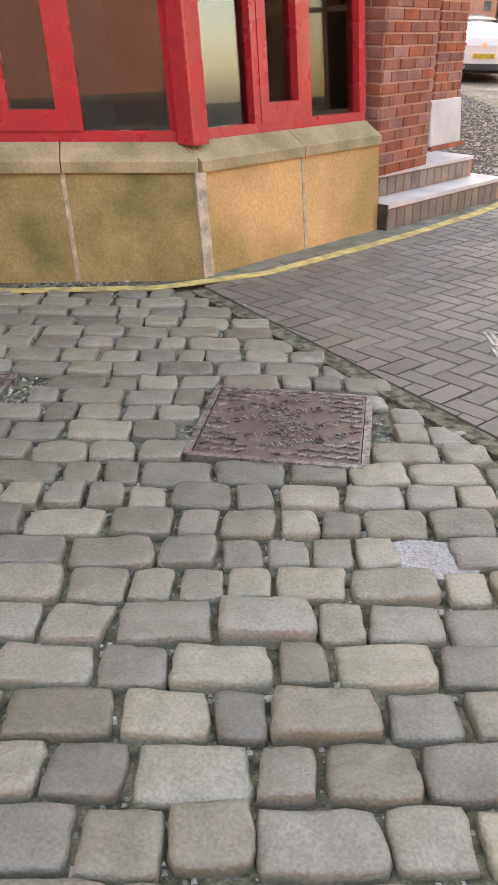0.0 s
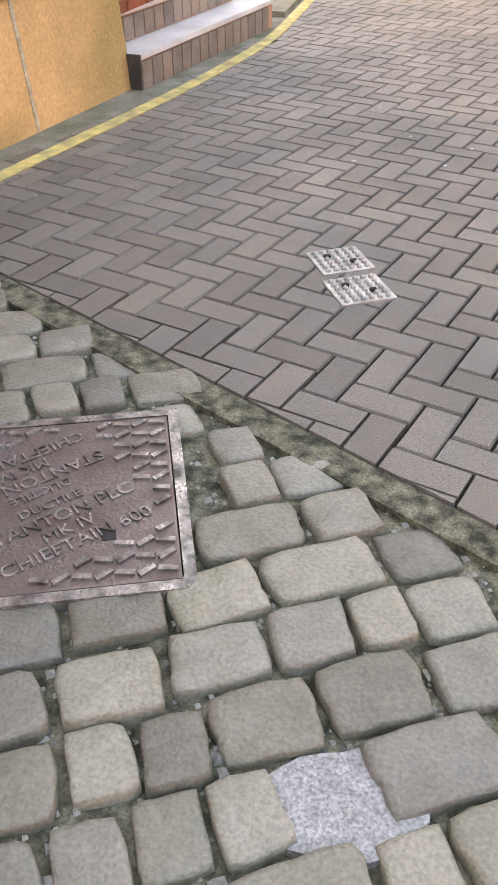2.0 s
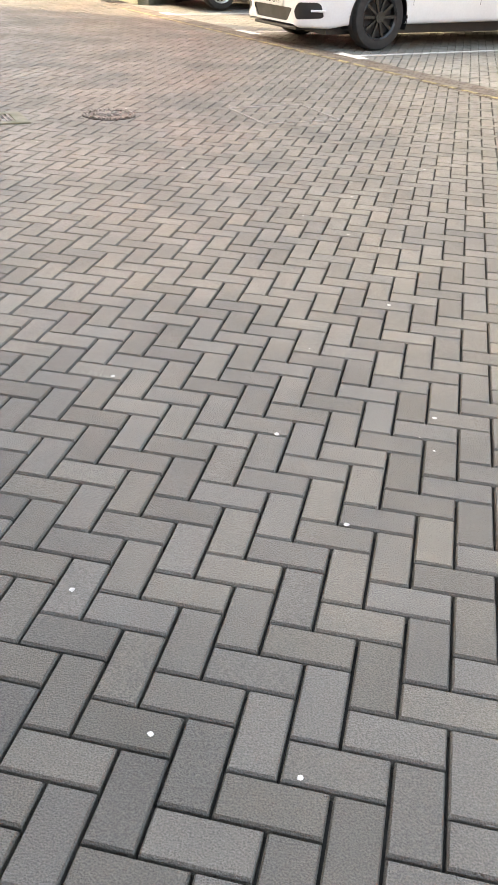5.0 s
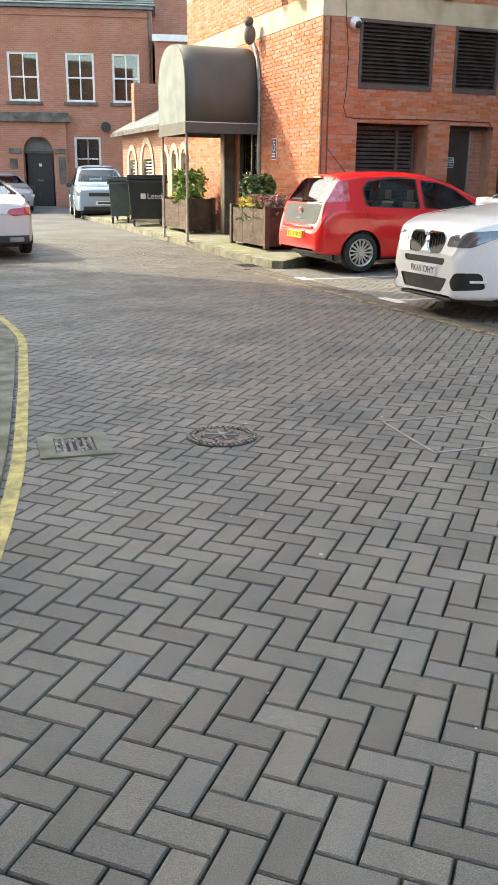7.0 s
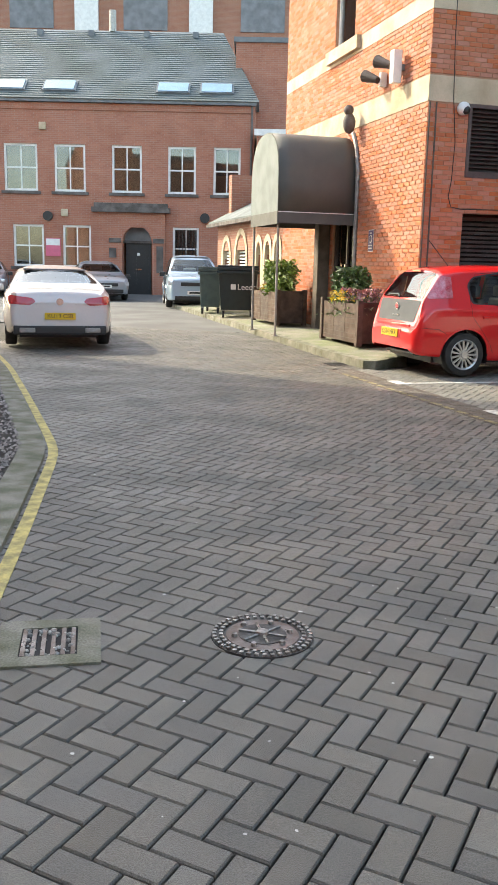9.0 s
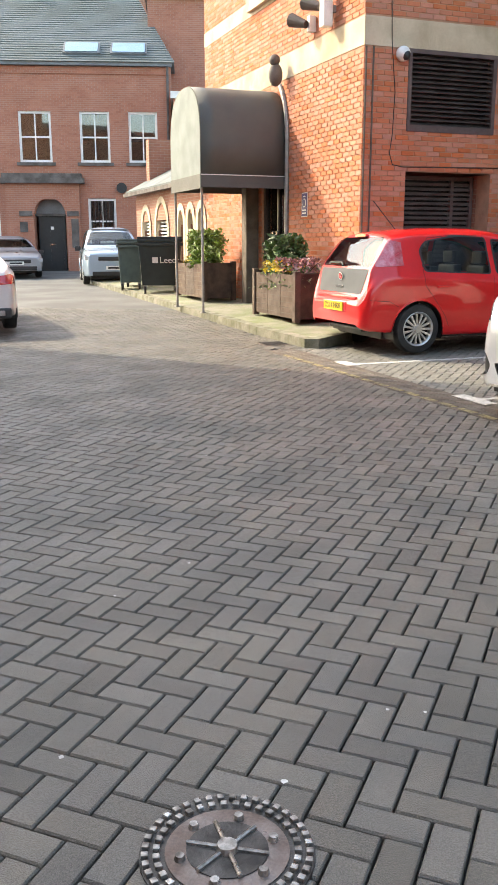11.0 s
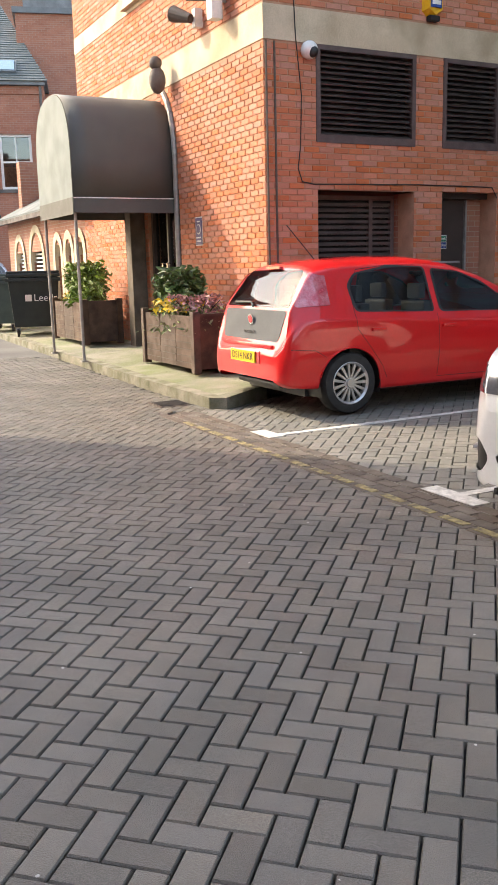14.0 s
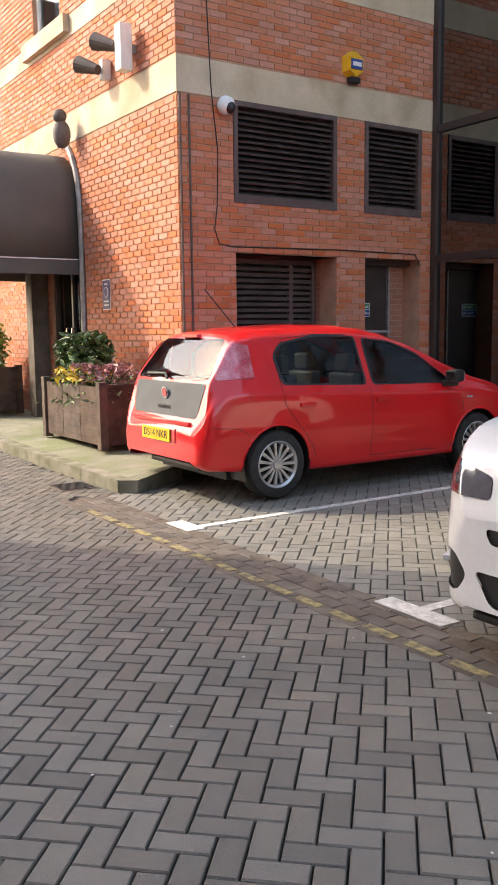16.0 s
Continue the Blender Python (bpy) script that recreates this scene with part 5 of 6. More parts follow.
part("inner_wall", boxes((-15.6, -0.4, 3.0, 3.1, 0, 7.7), (-15.6, -0.4, 0.4, 3.0, 3.4, 3.5)), WARM_REFLECTION, house)


def sash(x0, x1, z0, z1, blind, bars=True):
    w = part("window", pierced(x0, x1, z0, z1, 0.06, 0.16, [(x0 + 0.09, x1 - 0.09, z0 + 0.1, z1 - 0.09)]), WHITE, house, "white timber sash window")
    part("glazing_bar", boxes(((x0 + x1) / 2 - 0.025, (x0 + x1) / 2 + 0.025, 0.08, 0.13, z0 + 0.1, z1 - 0.09), (x0 + 0.09, (x0 + x1) / 2 - 0.025, 0.07, 0.13, (z0 + z1) / 2 - 0.03, (z0 + z1) / 2 + 0.03), ((x0 + x1) / 2 + 0.025, x1 - 0.09, 0.07, 0.13, (z0 + z1) / 2 - 0.03, (z0 + z1) / 2 + 0.03)), WHITE, w)
    part("pane", boxes((x0 + 0.05, x1 - 0.05, 0.105, 0.115, z0 + 0.05, z1 - 0.05)), WINDOW_GLASS, w)
    # the warm sheet gives the pane its reflection colour
    part("blind", boxes((x0 + 0.05, x1 - 0.05, 0.22, 0.24, z0 + (0.05 if blind > 1 else 0.8), z1 - 0.05)), WARM_REFLECTION if blind else GREY_BLIND, w)
    part("sill", boxes((x0 - 0.12, x1 + 0.12, -0.08, 0.1, z0 - 0.12, z0)), STONE_DARK, w)
    return w


for i, (a, b) in enumerate(UP):
    sash(a, b, WZ[0], WZ[1], (1, 2, 2, 2, 0, 2)[i])
for i, (a, b) in enumerate(LOW):
    w = sash(a, b, WZ[2], WZ[3], (1, 2, 0, 1)[i])
    if i == 2:
        for k in range(7):
            part("security_bar", boxes((a + 0.12 + k * 0.14, a + 0.145 + k * 0.14, 0.0, 0.025, WZ[2] + 0.1, WZ[3] - 0.1)), BLACK, w)
door = part("door", boxes((-5.35, -4.3, 0.2, 0.26, -0.05, 2.15)), BLACK, house, "black panelled front door")
part("letterbox", boxes((-4.95, -4.7, 0.185, 0.2, 1.0, 1.06)), CHROME, door)
part("number_plate", boxes((-4.88, -4.76, 0.185, 0.2, 1.6, 1.72)), WHITE, door)
for s in (0, 1):
    part("door_panel", boxes((-5.25 + s * 0.5, -4.9 + s * 0.5, 0.185, 0.2, 0.2, 0.9), (-5.25 + s * 0.5, -4.9 + s * 0.5, 0.185, 0.2, 1.15, 1.55)), BLACK, door)
bm = bmesh.new()
n = 16
arch = [[bm.verts.new((-4.825 - q * math.cos(math.pi * i / n), y, 2.2 + q * math.sin(math.pi * i / n))) for i in range(n + 1)] for q, y in ((0.85, -0.27), (0.6, -0.27), (0.6, 0.2))]
for p, q in zip(arch, arch[1:]):
    for i in range(n):
        bm.faces.new((p[i], p[i + 1], q[i + 1], q[i]))
part("door_arch", bm, HOUSE_BRICK, house)
part("fanlight", boxes((-5.45, -4.2, 0.22, 0.24, 2.2, 2.9)), GREY_BLIND, house)
part("transom", boxes((-5.5, -4.15, 0.1, 0.22, 2.12, 2.22)), STONE_DARK, house)
part("porch", pierced(-6.5, -3.65, -0.3, 3.35, -0.25, 0.0, [(-5.45, -4.2, -0.3, 2.75)]), HOUSE_BRICK, house)
part("porch_cornice", boxes((-6.7, -3.45, -0.45, 0.0, 3.35, 3.55), (-6.6, -3.55, -0.38, 0.0, 3.55, 3.72)), STONE_DARK, house, "sooty stone cornice over the door")
part("impost", boxes((-6.0, -5.5, -0.31, -0.25, 2.12, 2.3), (-4.15, -3.7, -0.31, -0.25, 2.12, 2.3)), STONE_DARK, house)
part("name_board", boxes((-4.0, -3.72, -0.29, -0.25, 0.9, 2.0)), STONE_DARK, house)
part("name_board", boxes((-6.0, -5.7, -0.29, -0.25, 1.5, 1.9)), STONE_DARK, house)
part("eaves_gutter", boxes((-16, 0.05, -0.2, 0.0, 7.68, 7.82)), LEAD, house)
part("eaves_course", boxes((-16, 0.0, -0.05, 0.0, 7.4, 7.66)), HOUSE_BRICK, house)
bm = bmesh.new()
vs = [bm.verts.new(p) for p in ((-16.2, -0.25, 7.8), (0.15, -0.25, 7.8), (-1.6, 4.6, 11.6), (-14.2, 4.6, 11.6), (0.15, 9.4, 7.8), (-16.2, 9.4, 7.8))]
for fc in ((0, 1, 2, 3), (1, 4, 2), (4, 5, 3, 2), (5, 0, 3), (0, 5, 4, 1)):
    bm.faces.new([vs[i] for i in fc])
roof = part("roof", bm, SLATE, house, "blue-grey slate roof")
SL = math.atan2(3.8, 4.85)
V, F = [], []
for k in range(34):
    d = k * 0.18
    y, z = -0.25 + d * math.cos(SL), 7.8 + d * math.sin(SL)
    xa, xb = -16.2 + 2.0 * d / 6.16, 0.15 - 1.75 * d / 6.16
    o = len(V)
    nrm = Vector((0, -math.sin(SL), math.cos(SL))) * 0.022
    V += [(xa, y, z), (xb, y, z), (xb, y + nrm.y, z + nrm.z), (xa, y + nrm.y, z + nrm.z), (xa, y + 0.18 * math.cos(SL), z + 0.18 * math.sin(SL)), (xb, y + 0.18 * math.cos(SL), z + 0.18 * math.sin(SL))]
    F += [(o, o + 1, o + 2, o + 3), (o + 3, o + 2, o + 5, o + 4)]
tagged(raw("slate_courses", V, F, SLATE, house), kind="stuff")
for x in (-10.2, -8.1, -3.4, -1.6, -12.6):
    d = 0.9
    y, z = -0.25 + d * math.cos(SL), 7.8 + d * math.sin(SL)
    sk = part("skylight", box(bmesh.new(), x - 0.7, x + 0.7, y - 0.4, y + 0.4, z - 0.02, z + 0.09, turn=Matrix.Rotation(SL, 4, 'X')), LEAD, house)
    part("pane", box(bmesh.new(), x - 0.62, x + 0.62, y - 0.35, y + 0.33, z + 0.0, z + 0.115, turn=Matrix.Rotation(SL, 4, 'X')), SKYLIGHT, sk)
for x in (-12.5, -9.8, -7.5, -5.0, -2.8):
    part("roof_vent", boxes((x - 0.12, x + 0.12, 4.1, 4.35, 11.25, 11.5)), LEAD, house)
part("flue", cyl(bmesh.new(), 0.16, 0.16, 0.9, pose(-6.6, 4.6, 12.0), 14), GALV, house)
part("drainpipe", rod(bmesh.new(), (-0.12, -0.08, -0.1), (-0.12, -0.08, 7.7), 0.05), STONE_DARK, house)
for x, z in ((-8.6, 3.15), (-2.0, 3.2)):
    part("wall_lamp", cyl(bmesh.new(), 0.2, 0.2, 0.12, pose(x, -0.06, z, 90, 0, 0), 18), BLACK, house)
part("alarm", boxes((-8.05, -7.75, -0.1, 0, 3.15, 3.45), bevel=0.05), BAND, house)
part("alarm", boxes((-8.9, -8.6, -0.1, 0, 6.6, 6.9), bevel=0.05), BAND, house)
part("notice_board", boxes((-8.72, -8.1, -0.04, 0.0, 1.5, 2.25)), PINK_SIGN, house, "pink and white notice board")
part("notice_panel", boxes((-8.7, -8.12, -0.05, -0.04, 1.95, 2.22)), WHITE, house)

# brick blocks behind and beside the house
blk = thing("gable_building", HM, "taller red brick block beside the house", "building", kind="structure")
part("wall", boxes((-0.9, 6.0, 2.0, 12.0, -0.4, 10.6)), HOUSE_BRICK, blk)
part("wall", boxes((0.1, 3.2, -1.0, 2.0, -0.4, 6.4)), HOUSE_BRICK, blk)
part("parapet", boxes((0.0, 3.3, -1.1, 2.0, 6.4, 6.65)), WHITE, blk)
part("roof", boxes((-1.0, 6.1, 1.9, 12.1, 10.6, 10.8)), LEAD, blk)
tall = thing("office_block", HM @ pose(0, 26, 0), "tall pinkish brick office block far behind", "building", kind="structure")
part("wall", boxes((-40, 14, 0, 10, -0.4, 26)), PLAIN_BRICK, tall)
for x in (-34, -26, -19.5, -12, -4.2, 4):
    part("stone_pilaster", boxes((x - 0.8, x + 0.8, -0.3, 0, 0, 26)), WHITE, tall)
for x in (-30, -23, -15.8, -8, 0):
    for z in (5, 9, 13, 17, 21):
        part("window", boxes((x - 1.5, x + 1.5, -0.06, 0.0, z, z + 2.2)), GREY_BLIND, tall)

# ---- unseen blocks added to close the place: left, behind, right ----
# added out of view; height and ends set where its shadow falls on the road
west = thing("west_block", Matrix(), "tall plain brick block added unseen across the planted bed to shade the road", "building", kind="structure")
part("wall", boxes((-16, -13.2, 4.0, 17.3, -0.3, 14)), PLAIN_BRICK, west)
part("wall", boxes((-16, -4.6, -9, 1.9, -0.3, 10)), PLAIN_BRICK, west)
part("roof", boxes((-16.1, -13.1, 3.9, 17.4, 14, 14.3), (-16.1, -4.5, -9.1, 2.0, 10, 10.3)), LEAD, west)
# invented walls out of view; kept low so that sky light comes in
south = thing("south_block", Matrix(), "plain brick walls added unseen behind the alley and to the right", "building", kind="structure")
part("wall", boxes((-4.6, 14, -17, -15, -0.3, 6)), PLAIN_BRICK, south)
part("wall", boxes((11, 13, -15, 5.5, -0.3, 5)), PLAIN_BRICK, south)

# ---- bay-windowed shop front: sandstone plinth, red frames ----
P0, P1, P2 = Vector((-3.6, -3.49, 0)), Vector((-1.66, -1.73, 0)), Vector((-1.51, -0.04, 0))
shop = thing("shop_front", Matrix(), "shop bay with red window frames on a sandstone plinth", "building", kind="structure")


def facet(a, b):
    d = (b - a)
    return Matrix.Translation(a) @ Matrix.Rotation(math.atan2(d.y, d.x), 4, 'Z'), d.length


def prism_profile(bm, prof, x0, x1):
    lo = [bm.verts.new((x0, y, z)) for y, z in prof]
    hi = [bm.verts.new((x1, y, z)) for y, z in prof]
    bm.faces.new(lo)
    bm.faces.new(hi[::-1])
    for i in range(len(prof)):
        j = (i + 1) % len(prof)
        bm.faces.new((lo[i], hi[i], hi[j], lo[j]))
    bmesh.ops.recalc_face_normals(bm, faces=bm.faces[:])
    return bm


def bay(a, b, stone, joints, mullions, casements, blinds):
    m, n = facet(a, b)
    edges = [0.0] + joints + [n]
    for e0, e1 in zip(edges, edges[1:]):
        s = part("plinth_stone", prism_profile(bmesh.new(), [(0.0, -0.05), (0.0, 0.56), (0.6, 0.56), (0.6, -0.05)], e0 + 0.004, e1 - 0.004), stone, shop, "sandstone plinth block, stained by damp")
        s.matrix_basis = m
        c = part("plinth_cap", prism_profile(bmesh.new(), [(-0.025, 0.56), (-0.025, 0.615), (0.10, 0.70), (0.6, 0.70), (0.6, 0.56)], e0 + 0.003, e1 - 0.003), SAND_CAP, shop)
        c.matrix_basis = m
    for j in joints:
        q = part("mortar_joint", prism_profile(bmesh.new(), [(-0.004, -0.02), (-0.004, 0.56), (0.05, 0.56), (0.05, -0.02)], j - 0.011, j + 0.011), LIME, shop)
        q.matrix_basis = m
    fr = part("window_frame", boxes((0.0, n, 0.11, 0.19, 0.70, 0.755), (0.0, n, 0.11, 0.19, 3.1, 3.2), *[(x - 0.035, x + 0.035, 0.10, 0.2, 0.755, 3.1) for x in mullions]), RED_FRAME, shop, "red gloss-painted window frame")
    fr.matrix_basis = m
    for x0, x1 in casements:
        cs = part("casement", pierced(x0, x1, 0.755, 3.1, 0.095, 0.17, [(x0 + 0.075, x1 - 0.075, 0.86, 3.0)]), RED_FRAME, fr, "opening red casement")
    spans = [0.02] + mullions + [n - 0.02]
    for x0, x1 in zip(spans, spans[1:]):
        part("pane", boxes((x0, x1, 0.15, 0.158, 0.74, 3.12)), WINDOW_GLASS, fr)
    for x0, x1, mm in blinds:
        part("blind", boxes((x0, x1, 0.3, 0.32, 0.76, 3.1)), mm, fr)


m0, n0 = facet(P0, P1)
m1, n1 = facet(P1, P2)
bay(P0, P1, SAND_GREEN, [n0 - 1.62, n0 - 0.72], [n0 - 2.2, n0 - 1.05, n0 - 0.62, n0 - 0.04], [(n0 - 1.03, n0 - 0.64)], [(0.1, n0 - 1.1, GREY_BLIND), (n0 - 0.42, n0 - 0.1, GREY_BLIND)])
bay(P1, P2, SAND, [0.88], [0.04, 0.62, 1.08, n1 - 0.04], [(0.64, 1.06)], [(0.1, 0.3, WHITE)])
cp = thing("corner_mullion", Matrix.Translation(P1 + Vector((-0.06, 0.06, 0))), "thick red corner post of the bay window", "window frame", kind="structure")
part("post", boxes((-0.07, 0.05, -0.07, 0.06, 0.69, 3.2), bevel=0.012), RED_FRAME, cp)
part("corner_mortar", prism_profile(bmesh.new(), [(-0.02, -0.02), (-0.02, 0.56), (0.06, 0.56), (0.06, -0.02)], -0.03, 0.03), LIME, shop).matrix_basis = Matrix.Translation(P1) @ Matrix.Rotation(radians(63), 4, 'Z')
part("interior", boxes((-4.4, -4.3, -3.4, 1.5, 0.0, 3.3), (-4.4, -1.9, 1.4, 1.5, 0.0, 3.3), (-4.4, -1.9, -1.6, 1.4, 0.0, 0.1)), GREY_BLIND, shop)
part("ceiling", slab(bmesh.new(), [(-4.5, -4.3), (P0.x, P0.y), (P1.x, P1.y), (P2.x, P2.y), (-1.75, 1.9), (-4.5, 1.9)], 3.2, 3.5), SAND_CAP, shop)
part("upper_wall", slab(bmesh.new(), [(-4.6, -4.4), (P0.x - 0.1, P0.y), (P1.x - 0.15, P1.y + 0.1), (P2.x - 0.15, P2.y), (-1.85, 1.9), (-4.6, 1.9)], 3.5, 10.0), PLAIN_BRICK, shop)
part("left_wall", slab(bmesh.new(), [(-8, -8.2), (-3.62, -3.52), (-3.9, -3.2), (-8.3, -7.9)], -0.3, 3.5), PLAIN_BRICK, shop)


def pier(x0, x1, y0, y1, z0, z1, name="brick_pier"):
    """A brick pier whose bricks are laid one by one on its two seen faces."""
    t = thing(name, Matrix(), "dark red brick pier beside the entrance steps", "pier", kind="structure")
    part("core", boxes((x0, x1, y0, y1, z0, z1)), MORTAR, t)
    me = bpy.data.meshes.new("brick")
    v, f = brick_mesh(0.213)
    me.from_pydata(v, [], f)
    me.materials.append(DARK_BRICK)
    for face, length in ((Matrix.Translation((x0, y0, 0)), x1 - x0), (Matrix.Translation((x1, y0, 0)) @ Matrix.Rotation(radians(90), 4, 'Z'), y1 - y0)):
        row, z = 0, z0
        while z + 0.07 < min(z1, 2.2):
            x = 0.0 if row % 2 else -0.1125
            while x < length - 0.02:
                a, b = max(0.0, x), min(length, x + 0.213)
                if b - a > 0.03:
                    ob = new("brick", me)
                    ob.parent = t
                    ob.matrix_basis = face @ pose(a, 0, z) @ Matrix.Diagonal(((b - a) / 0.213, 1, 1, 1))
                x += 0.225
            z += 0.075
            row += 1


pier(-2.5, -1.60, 0.02, 0.78, 0.33, 3.3)
pier(-2.9, -1.95, 1.55, 2.05, 0.33, 3.3)
pb = thing("pier_base", Matrix(), "pale stone base at the foot of the pier", "pier base", kind="structure")
part("base_stone", boxes((-2.2, -1.88, 1.50, 2.09, 0.36, 0.72), bevel=0.02), STEP_STONE, pb)
part("base_course", boxes((-2.22, -1.86, 1.48, 2.11, 0.33, 0.36)), DARK_BRICK, pb)
stp = thing("entrance_steps", Matrix(), "two pale stone entrance steps with brick risers", "steps", kind="structure")
SD = Vector((P2.x + 0.07, -0.06, 0))
for k, (out, z0, z1, ye) in enumerate(((0.0, -0.03, 0.17, 1.62), (-0.22, 0.17, 0.33, 1.5))):
    q = [(-1.44 + out, -0.05), (-1.30 + out, ye), (-2.9, ye + 0.15), (-2.9, -0.05)]
    part("tread", slab(bmesh.new(), [(x, y) for x, y in q], z1 - 0.025, z1), STEP_STONE, stp)
    part("riser_core", slab(bmesh.new(), [(x - 0.012, y) for x, y in q], z0, z1 - 0.025), MORTAR, stp)
    me = bpy.data.meshes.new("riser_brick")
    v, f = brick_mesh(0.1, z1 - 0.03 - z0 - 0.01, 0.012)
    me.from_pydata(v, [], f)
    me.materials.append(STEP_BRICK)
    a, b = Vector((q[0][0] - 0.012, q[0][1], 0)), Vector((q[1][0] - 0.012, q[1][1], 0))
    fm, fl = facet(a, b)
    for i in range(int(fl / 0.107)):
        ob = new("riser_brick", me)
        ob.parent = stp
        ob.matrix_basis = fm @ pose(i * 0.107, 0, z0 + 0.005)
part("dark_end", boxes((-1.9, -1.445, -0.062, -0.05, -0.02, 0.17)), STEP_DARK, stp)

# ---- planted gravel bed, its kerb and the yellow line ----
def ribbon(line, o0, o1, z0, z1):
    """A band along a line, from o0 to o1 to the right of it."""
    bm = bmesh.new()
    pts = [Vector((x, y, 0)) for x, y in line]
    rows = []
    for i, p in enumerate(pts):
        d = (pts[min(i + 1, len(pts) - 1)] - pts[max(i - 1, 0)]).normalized()
        nrm = Vector((d.y, -d.x, 0))
        zz = rise(p.y)
        rows.append([bm.verts.new((*(p + nrm * o).xy, z + zz)) for o, z in ((o0, z0), (o0, z1), (o1, z1), (o1, z0))])
    for a, b in zip(rows, rows[1:]):
        for k in range(4):
            bm.faces.new((a[k], a[(k + 1) % 4], b[(k + 1) % 4], b[k]))
    bm.faces.new(rows[0])
    bm.faces.new(rows[-1][::-1])
    bmesh.ops.recalc_face_normals(bm, faces=bm.faces[:])
    return bm


def dense(line, step=0.12):
    out = []
    n = len(line)
    for i in range(n - 1):
        a, b = Vector(line[i]), Vector(line[i + 1])
        k = max(1, int((b - a).length / step))
        out += [tuple(a.lerp(b, q / k)) for q in range(k)]
    return out + [line[-1]]


SM = dense(KERB_LINE)
for _ in range(12):
    SM = [SM[0]] + [((a[0] + 2 * b[0] + c[0]) / 4, (a[1] + 2 * b[1] + c[1]) / 4) for a, b, c in zip(SM, SM[1:], SM[2:])] + [SM[-1]]
YL = [(-4.6, -4.55)] + [(-2.33, -2.62), (-1.75, -2.08)] + SM[2:]
yl = tagged(part("yellow_line", ribbon(dense(YL, 0.1), 0.005, 0.08, -0.002, 0.004), YELLOW_LINE), "worn yellow no-waiting line along the kerb", "road marking", kind="structure")
kb = thing("bed_kerb", Matrix(), "mossy concrete kerb round the gravel bed", "kerb", kind="structure")
low = [p for p in SM if p[1] > 1.9]
i = 0
while i < len(low) - 1:
    seg = low[i:i + 6]
    if len(seg) > 1:
        part("kerb_stone", ribbon(seg, -0.23, -0.02, -0.03, 0.035), KERB, kb)
    i += 5
edge = [(p[0], p[1]) for p in low]
bed = tagged(part("gravel_bed", slab(bmesh.new(), [(x - 0.2, y) for x, y in edge] + [(-14, 19.0), (-14, 2.0), (-4.4, 1.95)], -0.04, lambda x, y: 0.02 + rise(y)), SOIL), "dark soil bed under loose gravel", "planted bed", kind="structure")
margin = tagged(part("pavement_margin", slab(bmesh.new(), [p for p in SM if p[1] < 2.0] + [(-1.5, 2.0), (-1.75, 1.7), (-1.75, -0.1), (-1.68, -1.75)], -0.03, -0.002), KERB), "mossy margin between step and yellow line", "pavement", kind="structure")
rng = random.Random(11)
V, F = [], []
while len(V) < 6 * 9000:
    y = rng.uniform(2.1, 13.5) if rng.random() < 0.8 else rng.uniform(2.1, 18)
    x = kerb_x(y) - 0.27 - rng.random() ** 1.5 * 4.0
    r = rng.uniform(0.008, 0.024)
    z = 0.03 + rise(y) + rng.uniform(0.0, 0.016)
    o = len(V)
    V += [(x + r * rng.uniform(.7, 1.3), y, z), (x, y + r, z), (x - r, y + 0.3 * r, z), (x, y - r * rng.uniform(.7, 1.3), z), (x + r * 0.2, y, z + r * 0.8), (x, y, z - r)]
    F += [(o, o + 1, o + 4), (o + 1, o + 2, o + 4), (o + 2, o + 3, o + 4), (o + 3, o, o + 4)]
tagged(raw("gravel", V, F, GRAVEL), "loose brown gravel in the planted bed", "gravel", kind="stuff")

# ---- footway by the canopy, its kerb ----
fw = thing("footway", MB, "pale mossy flagged footway by the canopy", "pavement", kind="structure")
for j in range(16):
    for k in range(2):
        v0, v1 = -0.9 + j * 0.95, -0.9 + (j + 1) * 0.95
        u0, u1 = (-1.36, -0.7) if k == 0 else (-0.7, 0.0)
        part("flagstone", slab(bmesh.new(), [(u0 + 0.004, v0 + 0.004), (u1 - 0.004, v0 + 0.004), (u1 - 0.004, v1 - 0.004), (u0 + 0.004, v1 - 0.004)], lambda a, b: FW(a, b) - 0.12, lambda a, b: FW(a, b)), FLAG, fw)
for j in range(17):
    v0, v1 = -1.35 + j * 0.915, -1.35 + (j + 1) * 0.915
    part("kerb_stone", slab(bmesh.new(), [(-1.5, v0 + 0.004), (-1.36, v0 + 0.004), (-1.36, v1 - 0.004), (-1.5, v1 - 0.004)], lambda a, b: FW(a, b) - 0.2, lambda a, b: FW(a, b) + 0.004), KERB, fw)
part("kerb_stone", slab(bmesh.new(), [(-1.5, -1.36), (-1.36, -1.5), (-0.62, -1.06), (-0.70, -0.93), (-1.36, -1.30)], lambda a, b: FW(a, b) - 0.2, lambda a, b: FW(a, b) + 0.004), KERB, fw)
part("end_flag", slab(bmesh.new(), [(-1.36, -1.29), (-0.70, -0.925), (-0.70, -0.9), (-1.36, -0.9)], lambda a, b: FW(a, b) - 0.12, lambda a, b: FW(a, b)), FLAG, fw)
gd = thing("kerb_gully", MB @ pose(-1.72, -0.75, 0.0), "dark iron gully grate at the kerb", "drain")
part("frame", boxes((-0.19, 0.19, -0.2, 0.2, -0.02, 0.005)), IRON, gd)
for k in range(7):
    part("bar", boxes((-0.16, 0.16, -0.17 + k * 0.052, -0.145 + k * 0.052, 0.005, 0.012)), DARK, gd)

